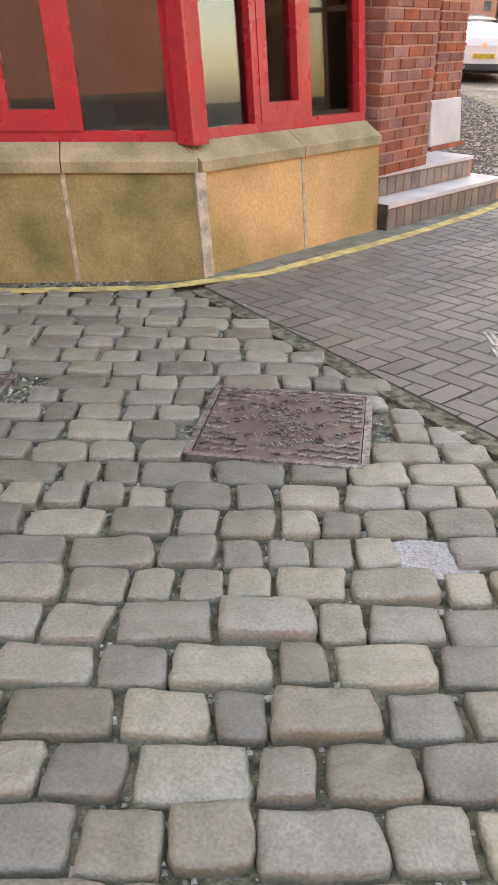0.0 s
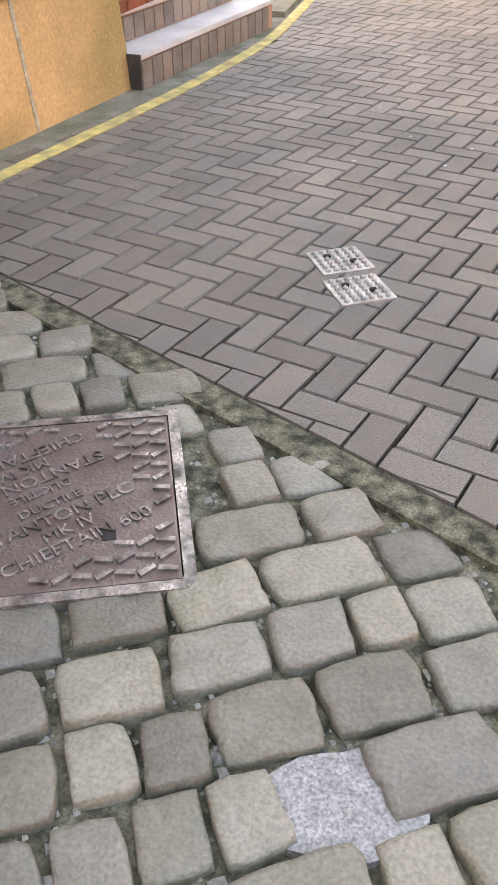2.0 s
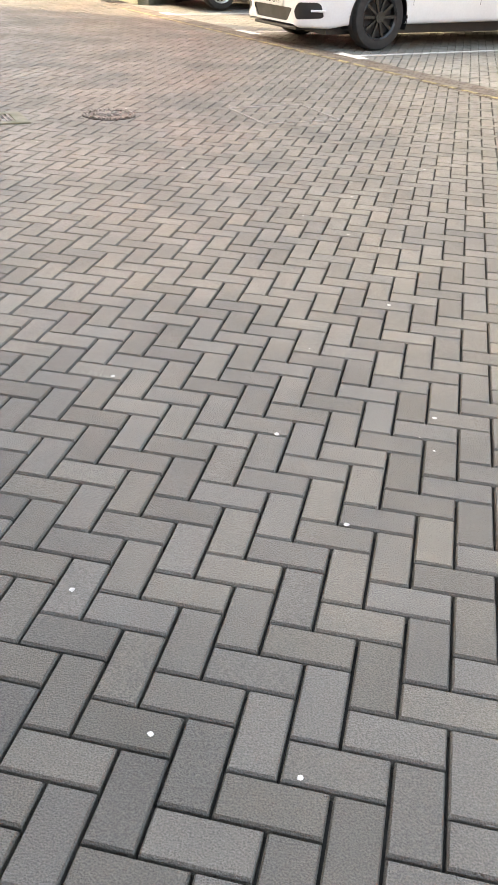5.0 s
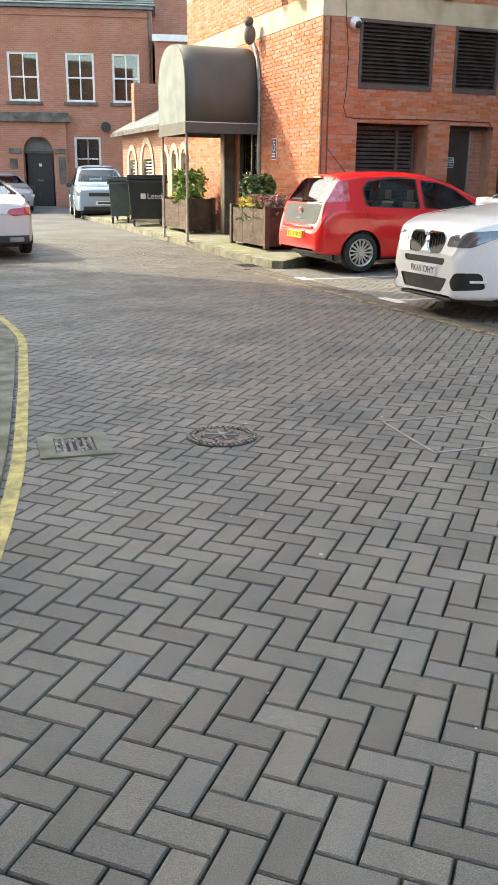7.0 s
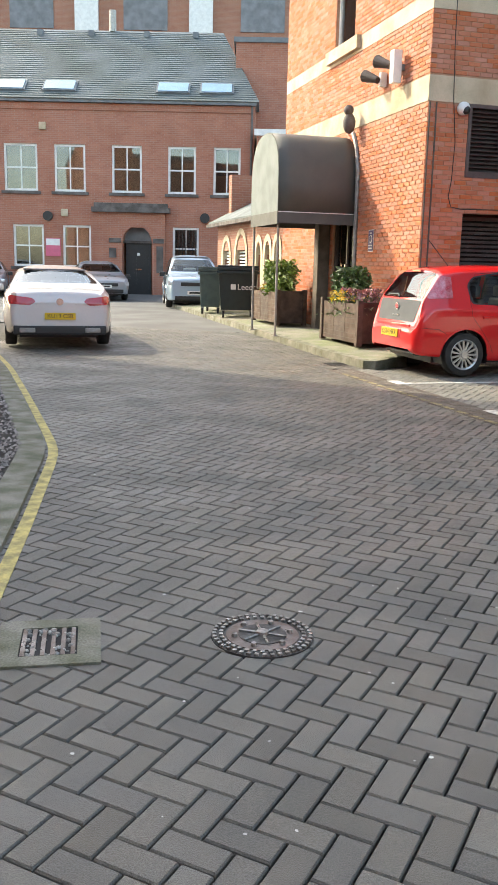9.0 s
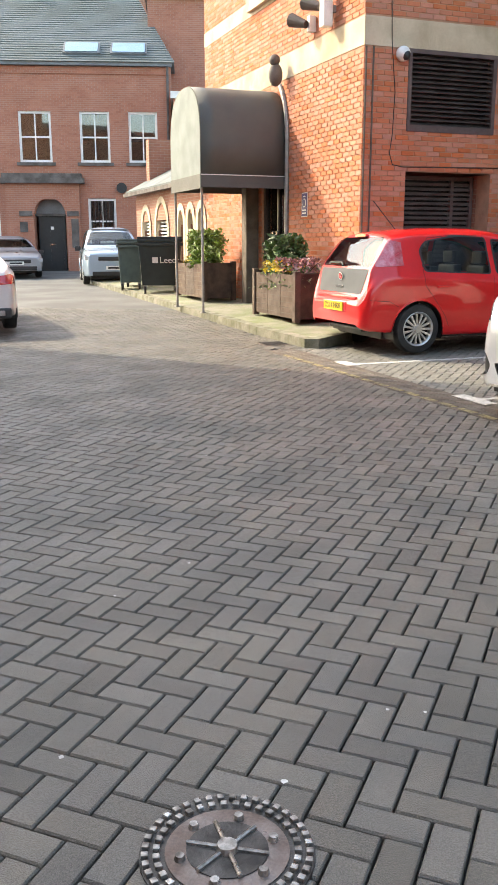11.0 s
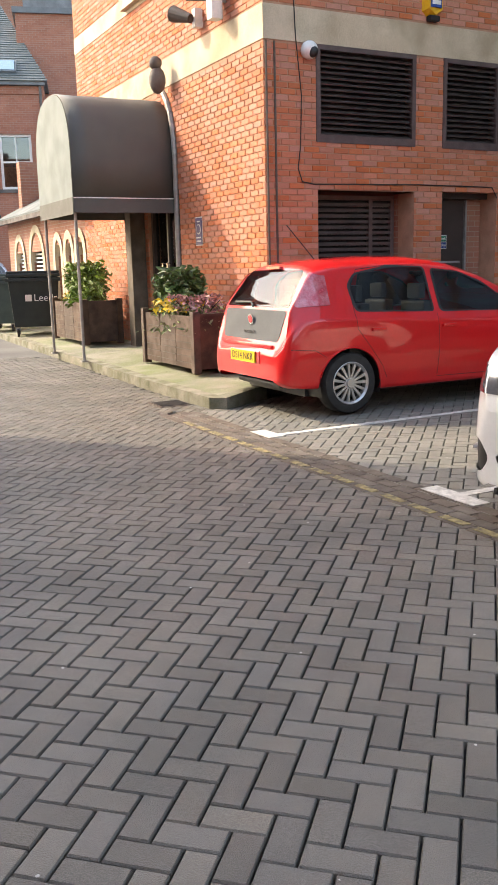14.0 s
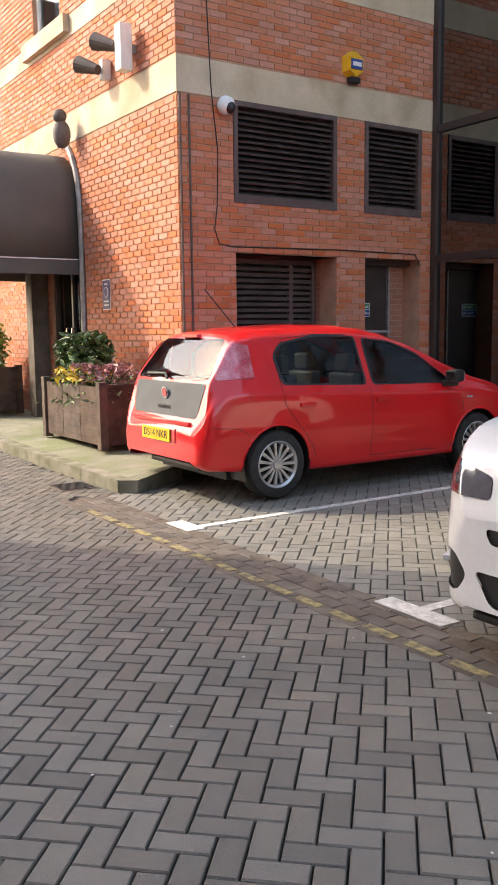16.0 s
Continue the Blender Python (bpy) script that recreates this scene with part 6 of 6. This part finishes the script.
# ---- parking bay lines ----
for v in (-3.06, -5.56, -8.02):
    tagged(part("bay_line", boxes((-1.68, 3.9, v - 0.04, v + 0.04, -0.01, 0.004), (-1.76, -1.62, v - 0.26, v + 0.26, -0.01, 0.0075))if v != -3.06 else boxes((-1.68, 3.9, v - 0.04, v + 0.04, -0.01, 0.004), (-1.76, -1.60, v - 0.1, v + 0.26, -0.01, 0.0075)), WHITE_LINE), "white parking bay line with a short cross bar", "road marking", kind="structure").matrix_basis = MB
for k in range(30):
    v = -2.2 - k * 0.3
    tagged(part("faded_yellow_dash", boxes((-2.09, -2.03, v, v + 0.22, -0.01, 0.007)), FADED_YELLOW), "faded yellow dash on the bay edging", "road marking", kind="structure").matrix_basis = MB

# ---- iron covers ----
cv = thing("access_cover", Matrix.Translation((-0.19, -3.105, 0.004)) @ Matrix.Rotation(radians(28), 4, 'Z'), "square rusty cast-iron access cover with raised lettering", "manhole cover")
part("frame", pierced(-0.305, 0.305, -0.305, 0.305, -0.03, 0.003, [(-0.28, 0.28, -0.28, 0.28)]), IRON_BRIGHT, cv).matrix_basis = FACE_X
part("plate", boxes((-0.277, 0.277, -0.277, 0.277, -0.04, 0.002), bevel=0.004), IRON, cv)
for side in (0, 180):
    for i, (txt, sz) in enumerate((("DUCTILE", 0.036), ("STANTON PLC", 0.052), ("MK IV", 0.046), ("CHIEFTAIN 600", 0.05))):
        writing("lettering", txt, sz, pose(0, 0, 0.003, 0, 0, side + 27) @ pose(0.0, -0.026 - i * 0.046, 0), IRON_BRIGHT, cv, 0.004)
rr = random.Random(4)
bm = bmesh.new()
for i in range(13):
    for j in range(13):
        x, y = -0.25 + i * 0.0417, -0.25 + j * 0.0417
        if abs(y * 0.891 - x * 0.454) > 0.215 or abs(y * 0.454 + x * 0.891) > 0.2:
            box(bm, x - 0.019, x + 0.019, y - 0.0065, y + 0.0065, 0.0, 0.009, turn=Matrix.Rotation(radians(35 if (i + j) % 2 else -10), 4, 'Z'))
tagged(part("tread_bars", bm, IRON_BRIGHT, cv), kind="stuff")
part("keyhole", boxes((-0.15, -0.12, 0.12, 0.15, 0.0, 0.004), (0.12, 0.15, -0.15, -0.12, 0.0, 0.004)), DARK, cv)
cv2 = copy_thing(cv, Matrix.Translation((-1.42, -3.78, 0.002)) @ Matrix.Rotation(radians(30), 4, 'Z'))
cv2["label"] = "second rusty cast-iron cover among the setts"

for k, (x, y) in enumerate(((0.085, -1.724), (0.196, -1.905))):
    wm = thing("stopcock_cover", Matrix.Translation((x, y, 0.003)) @ Matrix.Rotation(radians(37), 4, 'Z'), "small square galvanised cover with raised studs", "drain cover", "stopcock covers")
    part("plate", boxes((-0.09, 0.09, -0.087, 0.087, -0.03, 0.002), bevel=0.006), GALV, wm)
    bm = bmesh.new()
    for i in range(6):
        for j in range(6):
            ball(bm, 0.0095, pose(-0.068 + i * 0.027, -0.068 + j * 0.027, 0.003), 8)
    part("stud", bm, GALV, wm)
    part("keyhole", boxes((-0.045, -0.025, 0.02, 0.035, 0.0, 0.012), (0.025, 0.045, -0.035, -0.02, 0.0, 0.012)), DARK, wm)

mh = thing("manhole_cover", Matrix.Translation((-1.057, 5.565, 0.002)), "round cast-iron manhole cover with studded rim", "manhole cover")
part("rim", cyl(bmesh.new(), 0.212, 0.208, 0.03, pose(0, 0, -0.012), 48), IRON_DARK, mh)
part("lid", cyl(bmesh.new(), 0.15, 0.148, 0.03, pose(0, 0, -0.009), 40), IRON, mh)
part("well", cyl(bmesh.new(), 0.10, 0.098, 0.03, pose(0, 0, -0.0065), 32), IRON_DARK, mh)
for ring_r, n in ((0.195, 40), (0.168, 34)):
    for i in range(n):
        a = 6.2832 * i / n
        ob = part("stud", box(bmesh.new(), -0.0085, 0.0085, -0.0085, 0.0085, 0.0, 0.013, bevel=0.003), IRON_BRIGHT, mh)
        ob.matrix_basis = pose(ring_r * math.cos(a), ring_r * math.sin(a), 0, 0, 0, math.degrees(a))
for i in range(6):
    a = 1.0472 * i
    part("spoke", rod(bmesh.new(), (0.02 * math.cos(a), 0.02 * math.sin(a), 0.011), (0.1 * math.cos(a), 0.1 * math.sin(a), 0.011), 0.006, 6), IRON_BRIGHT, mh)
    part("boss", cyl(bmesh.new(), 0.014, 0.011, 0.014, pose(0.115 * math.cos(a + .5), 0.115 * math.sin(a + .5), 0.012), 10), IRON_BRIGHT, mh)
part("hub", cyl(bmesh.new(), 0.03, 0.024, 0.02, pose(0, 0, 0.012), 14), IRON_BRIGHT, mh)

gu = thing("road_gully", Matrix.Translation((-1.83, 5.22, 0.002)) @ Matrix.Rotation(radians(26.5), 4, 'Z'), "square gully grate full of debris in a concrete surround", "drain")
part("surround", pierced(-0.2, 0.2, -0.21, 0.21, -0.03, 0.008, [(-0.11, 0.11, -0.13, 0.13)]), KERB, gu).matrix_basis = FACE_X
part("pit", boxes((-0.11, 0.11, -0.13, 0.13, -0.05, 0.0)), DARK, gu)
for k in range(6):
    part("bar", boxes((-0.105 + k * 0.038, -0.088 + k * 0.038, -0.125, 0.125, -0.02, 0.007)), IRON, gu)
bm = bmesh.new()
for k in range(60):
    ball(bm, rr.uniform(0.006, 0.013), pose(rr.uniform(-.1, .1), rr.uniform(-.12, .12), rr.uniform(-0.004, 0.001)), 6)
part("debris", bm, GRIT, gu)
rc = thing("recessed_cover", Matrix(), "steel-edged paved inspection cover in the road", "manhole cover")
q = [Vector((-0.14, 6.08, 0)), Vector((0.16, 5.49, 0)), Vector((0.76, 5.80, 0)), Vector((0.46, 6.39, 0))]
for a, b in zip(q, q[1:] + q[:1]):
    fm, fl = facet(a, b)
    part("edge", boxes((0, fl, -0.008, 0.008, -0.03, 0.005)), STEEL, rc).matrix_basis = fm

# ---- gritstone setts ----
SR = radians(36.5)
SE, SN = Vector((math.cos(SR), math.sin(SR))), Vector((-math.sin(SR), math.cos(SR)))
tagged(part("sett_bed", slab(bmesh.new(), [(-8, -9), (4.5, -9), (4.5, -4.43), JB, JA, (-1.66, -1.74), (-4.6, -4.4), (-8, -7.4)], -0.05, -0.027), MOSS_JOINT), "mossy gritty bed between the setts", "ground", kind="structure")


ex = Vector((JB[0] - JA[0], JB[1] - JA[1])).normalized()
en = Vector((ex.y, -ex.x))
q0, q1 = Vector(JA) - ex * 0.05, Vector(JA) + ex * 4.2
tagged(part("joint_strip", slab(bmesh.new(), [tuple(p + en * o) for p, o in ((q0, -0.008), (q1, -0.008), (q1, 0.085), (q0, 0.085))], -0.03, -0.007), MOSS_JOINT), "mossy mortar strip between setts and block paving", "ground", kind="structure")


def sett_mesh(l, w, rng):
    """A worn stone: an uneven rounded block outline, shoulders worn off, a hummocky top."""
    n = 20
    ph = [rng.uniform(0, 6.283) for _ in range(5)]
    skew, taper, power = rng.uniform(-0.12, 0.12), rng.uniform(-0.10, 0.10), rng.uniform(7.0, 14.0)
    rim = []
    for i in range(n):
        a = 6.2832 * (i + 0.5) / n
        c, d = math.cos(a), math.sin(a)
        q = (abs(c) ** power + abs(d) ** power) ** (-1 / power)
        q *= 1 + 0.025 * math.sin(2 * a + ph[0]) + 0.022 * math.sin(5 * a + ph[1]) + 0.014 * math.sin(9 * a + ph[2])
        x, y = c * q * l / 2, d * q * w / 2
        rim.append((x * (1 + taper * y / w) + skew * y, y * (1 + taper * 0.8 * x / l)))
    V = []
    for k, z in ((1.0, -0.055), (1.012, -0.018), (0.985, -0.006), (0.94, -0.0008), (0.80, 0.001), (0.45, 0.002)):
        for x, y in rim:
            hump = 0.0035 * math.sin(31 * x + ph[3]) * math.sin(37 * y + ph[4]) + rng.uniform(-0.0012, 0.0012)
            V.append((x * k, y * k, z + (hump if k < 0.99 else 0)))
    V.append((0, 0, 0.0025))
    F = [(q * n + i, q * n + (i + 1) % n, (q + 1) * n + (i + 1) % n, (q + 1) * n + i) for q in range(5) for i in range(n)]
    F += [(5 * n + i, 5 * n + (i + 1) % n, 6 * n) for i in range(n)]
    return V, F


rng = random.Random(21)
LENGTHS = (0.11, 0.15, 0.18, 0.225)
SM_MESH = {}
for l in LENGTHS:
    for k in range(6):
        V, F = sett_mesh(l, rng.uniform(0.128, 0.143), rng)
        me = bpy.data.meshes.new("sett")
        me.from_pydata(V, [], F)
        me.materials.append(SETT)
        me.shade_smooth()
        SM_MESH[l, k] = (me, V, F)
setts = thing("sett_paving", Matrix(), "old worn gritstone setts in uneven rows with mossy joints", "paving", kind="structure")
CVI = [(Matrix.Translation((-0.19, -3.105, 0)) @ Matrix.Rotation(radians(28), 4, 'Z')).inverted(), (Matrix.Translation((-1.42, -3.78, 0)) @ Matrix.Rotation(radians(30), 4, 'Z')).inverted()]
BV, BF, count = [], [], 0
GV, GF = [], []
RAISED = ((0.45, -4.02), (0.70, -4.27), (0.30, -4.1))
for row in range(-12, 52):
    t = -7.0 + row * 0.152
    s = -7.0 + rng.uniform(0, 0.2)
    while s < 4.0:
        l = rng.choice(LENGTHS)
        c = SE * (s + l / 2) + SN * (t + rng.uniform(-0.008, 0.008))
        s += l + rng.uniform(0.006, 0.022)
        x, y = c
        if not (-4.6 < x < 3.5 and -6.5 < y):
            continue
        if not in_setts(x, y + 0.075) or y > -1.9 + (x + 1.55) * 0.92 and x < -1.4:
            continue
        if any(max(abs((m @ Vector((x, y, 0))).x) - l * 0.3, abs((m @ Vector((x, y, 0))).y) - 0.04) < 0.26 for m in CVI):
            continue
        if (Vector((x, y)) - Vector((0.605, -3.55))).length < 0.115:
            continue
        k = rng.randrange(6)
        lift = max([0.02 if (Vector((x, y)) - Vector(p)).length < 0.12 else 0 for p in RAISED])
        m = pose(x, y, rng.uniform(-0.007, 0.008) + lift, rng.uniform(-3.2, 3.2), rng.uniform(-2.6, 2.6), 36.5 + rng.uniform(-2.5, 2.5) + (180 if rng.random() < 0.5 else 0))
        if not in_setts(x, y + 0.17):
            m = Matrix.Translation((0, 0, -0.007)) @ m
        me, V, F = SM_MESH[l, k]
        if count < 300 and -1.2 < x < 1.5 and -5.1 < y < -2.3:
            ob = new("sett", me)
            ob.parent = setts
            ob.matrix_basis = m
            count += 1
        else:
            o = len(BV)
            BV += [tuple(m @ Vector(v)) for v in V]
            BF += [tuple(i + o for i in f) for f in F]
tagged(raw("setts", BV, BF, SETT_J, setts, True), kind="stuff")
for k in range(16000):
    x, y = rng.uniform(-2.5, 1.8), rng.uniform(-5.4, -2.0)
    if not in_setts(x, y + 0.05):
        continue
    r = rng.uniform(0.003, 0.009) if rng.random() < 0.9 else rng.uniform(0.01, 0.017)
    z = -0.027
    o = len(GV)
    GV += [(x + r, y, z), (x, y + r, z), (x - r, y + 0.3 * r, z), (x, y - r, z), (x + r * 0.2, y, z + r * 0.9)]
    GF += [(o, o + 1, o + 4), (o + 1, o + 2, o + 4), (o + 2, o + 3, o + 4), (o + 3, o, o + 4)]
tagged(raw("joint_grit", GV, GF, GRIT), "loose pale grit in the sett joints", "grit", kind="stuff")
bm = bmesh.new()
pp = []
for i in range(26):
    a = 6.2832 * i / 26
    r = 0.14 + 0.012 * math.sin(3 * a) + 0.006 * math.sin(7 * a + 1)
    pp.append((0.605 + 1.08 * r * math.cos(a) * 0.85 - 0.66 * r * math.sin(a) * 0.53, -3.55 + 1.08 * r * math.cos(a) * 0.53 + 0.66 * r * math.sin(a) * 0.85))
tagged(part("tar_patch", slab(bm, pp, -0.03, -0.008), WET), "small glistening tarmac patch filling a missing sett", "patch", kind="structure")

# ---- brickwork pieces ----
rng = random.Random(8)
brickwork(brick_house, Matrix(), 0.0, 4.0, 0.0, 9.4, R_HOLES + [(-1, 5, 4.2, 4.62), (-1, 5, 5.60, 6.0)], (0.0, 4.0, 2.2, 4.6), rng)
LF = Matrix.Rotation(radians(-90), 4, 'Z')
brickwork(brick_house, LF, -7.6, 0.0, 0.0, 9.4, [(-h[1], -h[0], h[2], h[3]) for h in L_HOLES if h[1] < 7.0] + [(-9, 1, 4.2, 4.62), (-9, 1, 5.60, 5.9)], (-2.2, 0.0, 1.0, 4.2), rng)

# ---- herringbone block paving ----
HA = radians(-10.9)
E1, E2 = Vector((math.cos(HA), math.sin(HA))), Vector((-math.sin(HA), math.cos(HA)))
HO = Vector((-0.865, 6.964)) - 0.101 * (3 * E1 + 2 * E2)
paving = thing("block_paving", Matrix(), "dark grey concrete block paving laid in herringbone", "paving", kind="structure")


def paver_mesh(l, w):
    g, c = 0.0035, 0.0075
    V = [(x, y, z) for q, z in ((g, -0.03), (g, -0.007), (c, 0.0)) for x, y in ((q, q), (l - q, q), (l - q, w - q), (q, w - q))]
    F = [(8, 9, 10, 11)] + [(a + 4 * s, (a + 1) % 4 + 4 * s, (a + 1) % 4 + 4 * (s + 1), a + 4 * (s + 1)) for s in (0, 1) for a in range(4)]
    return V, F


PVM = {}
for key, (l, w) in (("h", (0.202, 0.101)), ("v", (0.101, 0.202))):
    V, F = paver_mesh(l, w)
    me = bpy.data.meshes.new("paver")
    me.from_pydata(V, [], F)
    me.materials.append(PAVER)
    PVM[key] = (me, V, F)
GUI = (Matrix.Translation((-1.83, 5.22, 0)) @ Matrix.Rotation(radians(26.5), 4, 'Z')).inverted()
WMI = [(Matrix.Translation((x, y, 0)) @ Matrix.Rotation(radians(37), 4, 'Z')).inverted() for x, y in ((0.085, -1.724), (0.196, -1.905))]
def blocked(x, y):
    if in_setts(x, y + 0.13) or in_footway(x, y) or x < kerb_x(y) - (0.13 if y > 2 else 0.02) or y < -4.4:
        return True
    if math.hypot(x + 1.057, y - 5.565) < 0.12:
        return True
    p = GUI @ Vector((x, y, 0))
    if abs(p.x) < 0.12 and abs(p.y) < 0.13:
        return True
    return any(abs((m @ Vector((x, y, 0))).x) < 0.02 and abs((m @ Vector((x, y, 0))).y) < 0.02 for m in WMI)
SLOPE = (JB[1] - JA[1]) / (JB[0] - JA[0])
JV, JF, YV, YF, count = [], [], [], [], 0
rng = random.Random(31)
for i in range(-130, 110):
    for j in range(-130, 190):
        k = (i - j) % 4
        if k not in (0, 3):
            continue
        key = "h" if k == 0 else "v"
        p = HO + 0.101 * (i * E1 + j * E2)
        c = p + 0.1 * (E1 + 0.5 * E2 if key == "h" else 0.5 * E1 + E2)
        x, y = c
        if not (-9.5 < x < 7.5 and -4.4 < y < 21.0) or (y > 15 and x > 2.5) or blocked(x, y):
            continue
        u, v = bl(x, y)
        if u > 3.95 and v < 0.3:
            continue
        if u > 0.0 and v > 0.0:
            continue
        band = v < -1.35 and -2.02 < u < -1.80
        if band:
            continue
        z = rise(y) + rng.uniform(-0.0016, 0.0012)
        m = pose(p.x, p.y, z, 0, 0, math.degrees(HA))
        me, V, F = PVM[key]
        if count < 300 and -1.6 < x < 0.6 and 7.0 < y < 10.0 and not (u > -1.68 and v < -1.35):
            ob = new("paver", me)
            ob.parent = paving
            ob.matrix_basis = m
            count += 1
            continue
        near_line = JA[1] + (x - JA[0]) * SLOPE
        if abs(y - near_line) < 0.2 and x > JA[0] - 0.3:
            poly = [p + a * E1 + b * E2 for a, b in ((0.003, 0.003), (V[1][0] - 0.003, 0.003), (V[1][0] - 0.003, V[2][1] - 0.003), (0.003, V[2][1] - 0.003))]
            side = [q.y - (JA[1] + (q.x - JA[0]) * SLOPE) - 0.012 for q in poly]
            out = []
            for a in range(4):
                b = (a + 1) % 4
                if side[a] > 0:
                    out.append(poly[a])
                if side[a] * side[b] < 0:
                    out.append(poly[a].lerp(poly[b], side[a] / (side[a] - side[b])))
            if len(out) > 2:
                o = len(JV)
                n = len(out)
                JV += [(q.x, q.y, z) for q in out] + [(q.x, q.y, -0.03) for q in out]
                JF += [tuple(range(o, o + n))] + [(o + (a + 1) % n, o + a, o + n + a, o + n + (a + 1) % n) for a in range(n)]
            continue
        TV, TF = (YV, YF) if (u > -1.68 and v < -1.35) else (JV, JF)
        o = len(TV)
        ca, sa = E1
        TV += [(p.x + a * ca - b * sa, p.y + a * sa + b * ca, z + q) for a, b, q in V]
        TF += [tuple(n + o for n in f) for f in F]
tagged(raw("pavers", JV, JF, PAVER_J, paving), kind="stuff")
bays = thing("bay_paving", Matrix(), "herringbone paving of the parking bays, lighter grey to carry the sun patch", "paving", kind="structure")
tagged(raw("pavers", YV, YF, BAY_PAVER_SUNNED, bays), kind="stuff")
edging = thing("bay_edging", MB, "brown clay edging course with faded yellow dashes", "paving", kind="structure")
EV, EF = [], []
ev, ef = paver_mesh(0.2, 0.1)
for row in range(4):
    for k in range(60):
        v = -1.35 - k * 0.2 - (0.1 if row % 2 else 0)
        u = -2.13 + row * 0.112
        o = len(EV)
        EV += [(u + b * 1.1, v - a, q + 0.003) for a, b, q in ev]
        EF += [tuple(n + o for n in f) for f in ef]
tagged(raw("edging_bricks", EV, EF, EDGE_PAVER, edging), kind="stuff")

# the shop front stands true while the alley falls away: uprights lean against the ground's normal
LEAN = Matrix(((1, 0, -0.062, 0), (0, 1, -0.046, 0), (0, 0, 1, 0), (0, 0, 0, 1)))
for top in (shop, cp, pb):
    for ob in top.children_recursive:
        m = ob.matrix_basis.copy()
        q = ob.parent
        while q:
            m = q.matrix_basis @ m
            q = q.parent
        ob.data.transform(m.inverted() @ LEAN @ m)
        ob.data.update()

# pale gum spots trodden into the paving
rng = random.Random(77)
V, F = [], []
for k in range(300):
    x, y = rng.uniform(-4, 3.5), rng.uniform(-2.2, 15)
    if blocked(x, y) or x < kerb_x(y) + 0.2:
        continue
    rad = rng.uniform(0.003, 0.010)
    o = len(V)
    V += [(x + rad * rng.uniform(0.7, 1.2) * math.cos(a * 0.785), y + rad * rng.uniform(0.7, 1.2) * math.sin(a * 0.785), 0.0025) for a in range(8)]
    F += [tuple(range(o, o + 8))]
tagged(raw("gum_spots", V, F, WHITE_LINE), "pale trodden gum spots on the paving", "litter", kind="stuff")
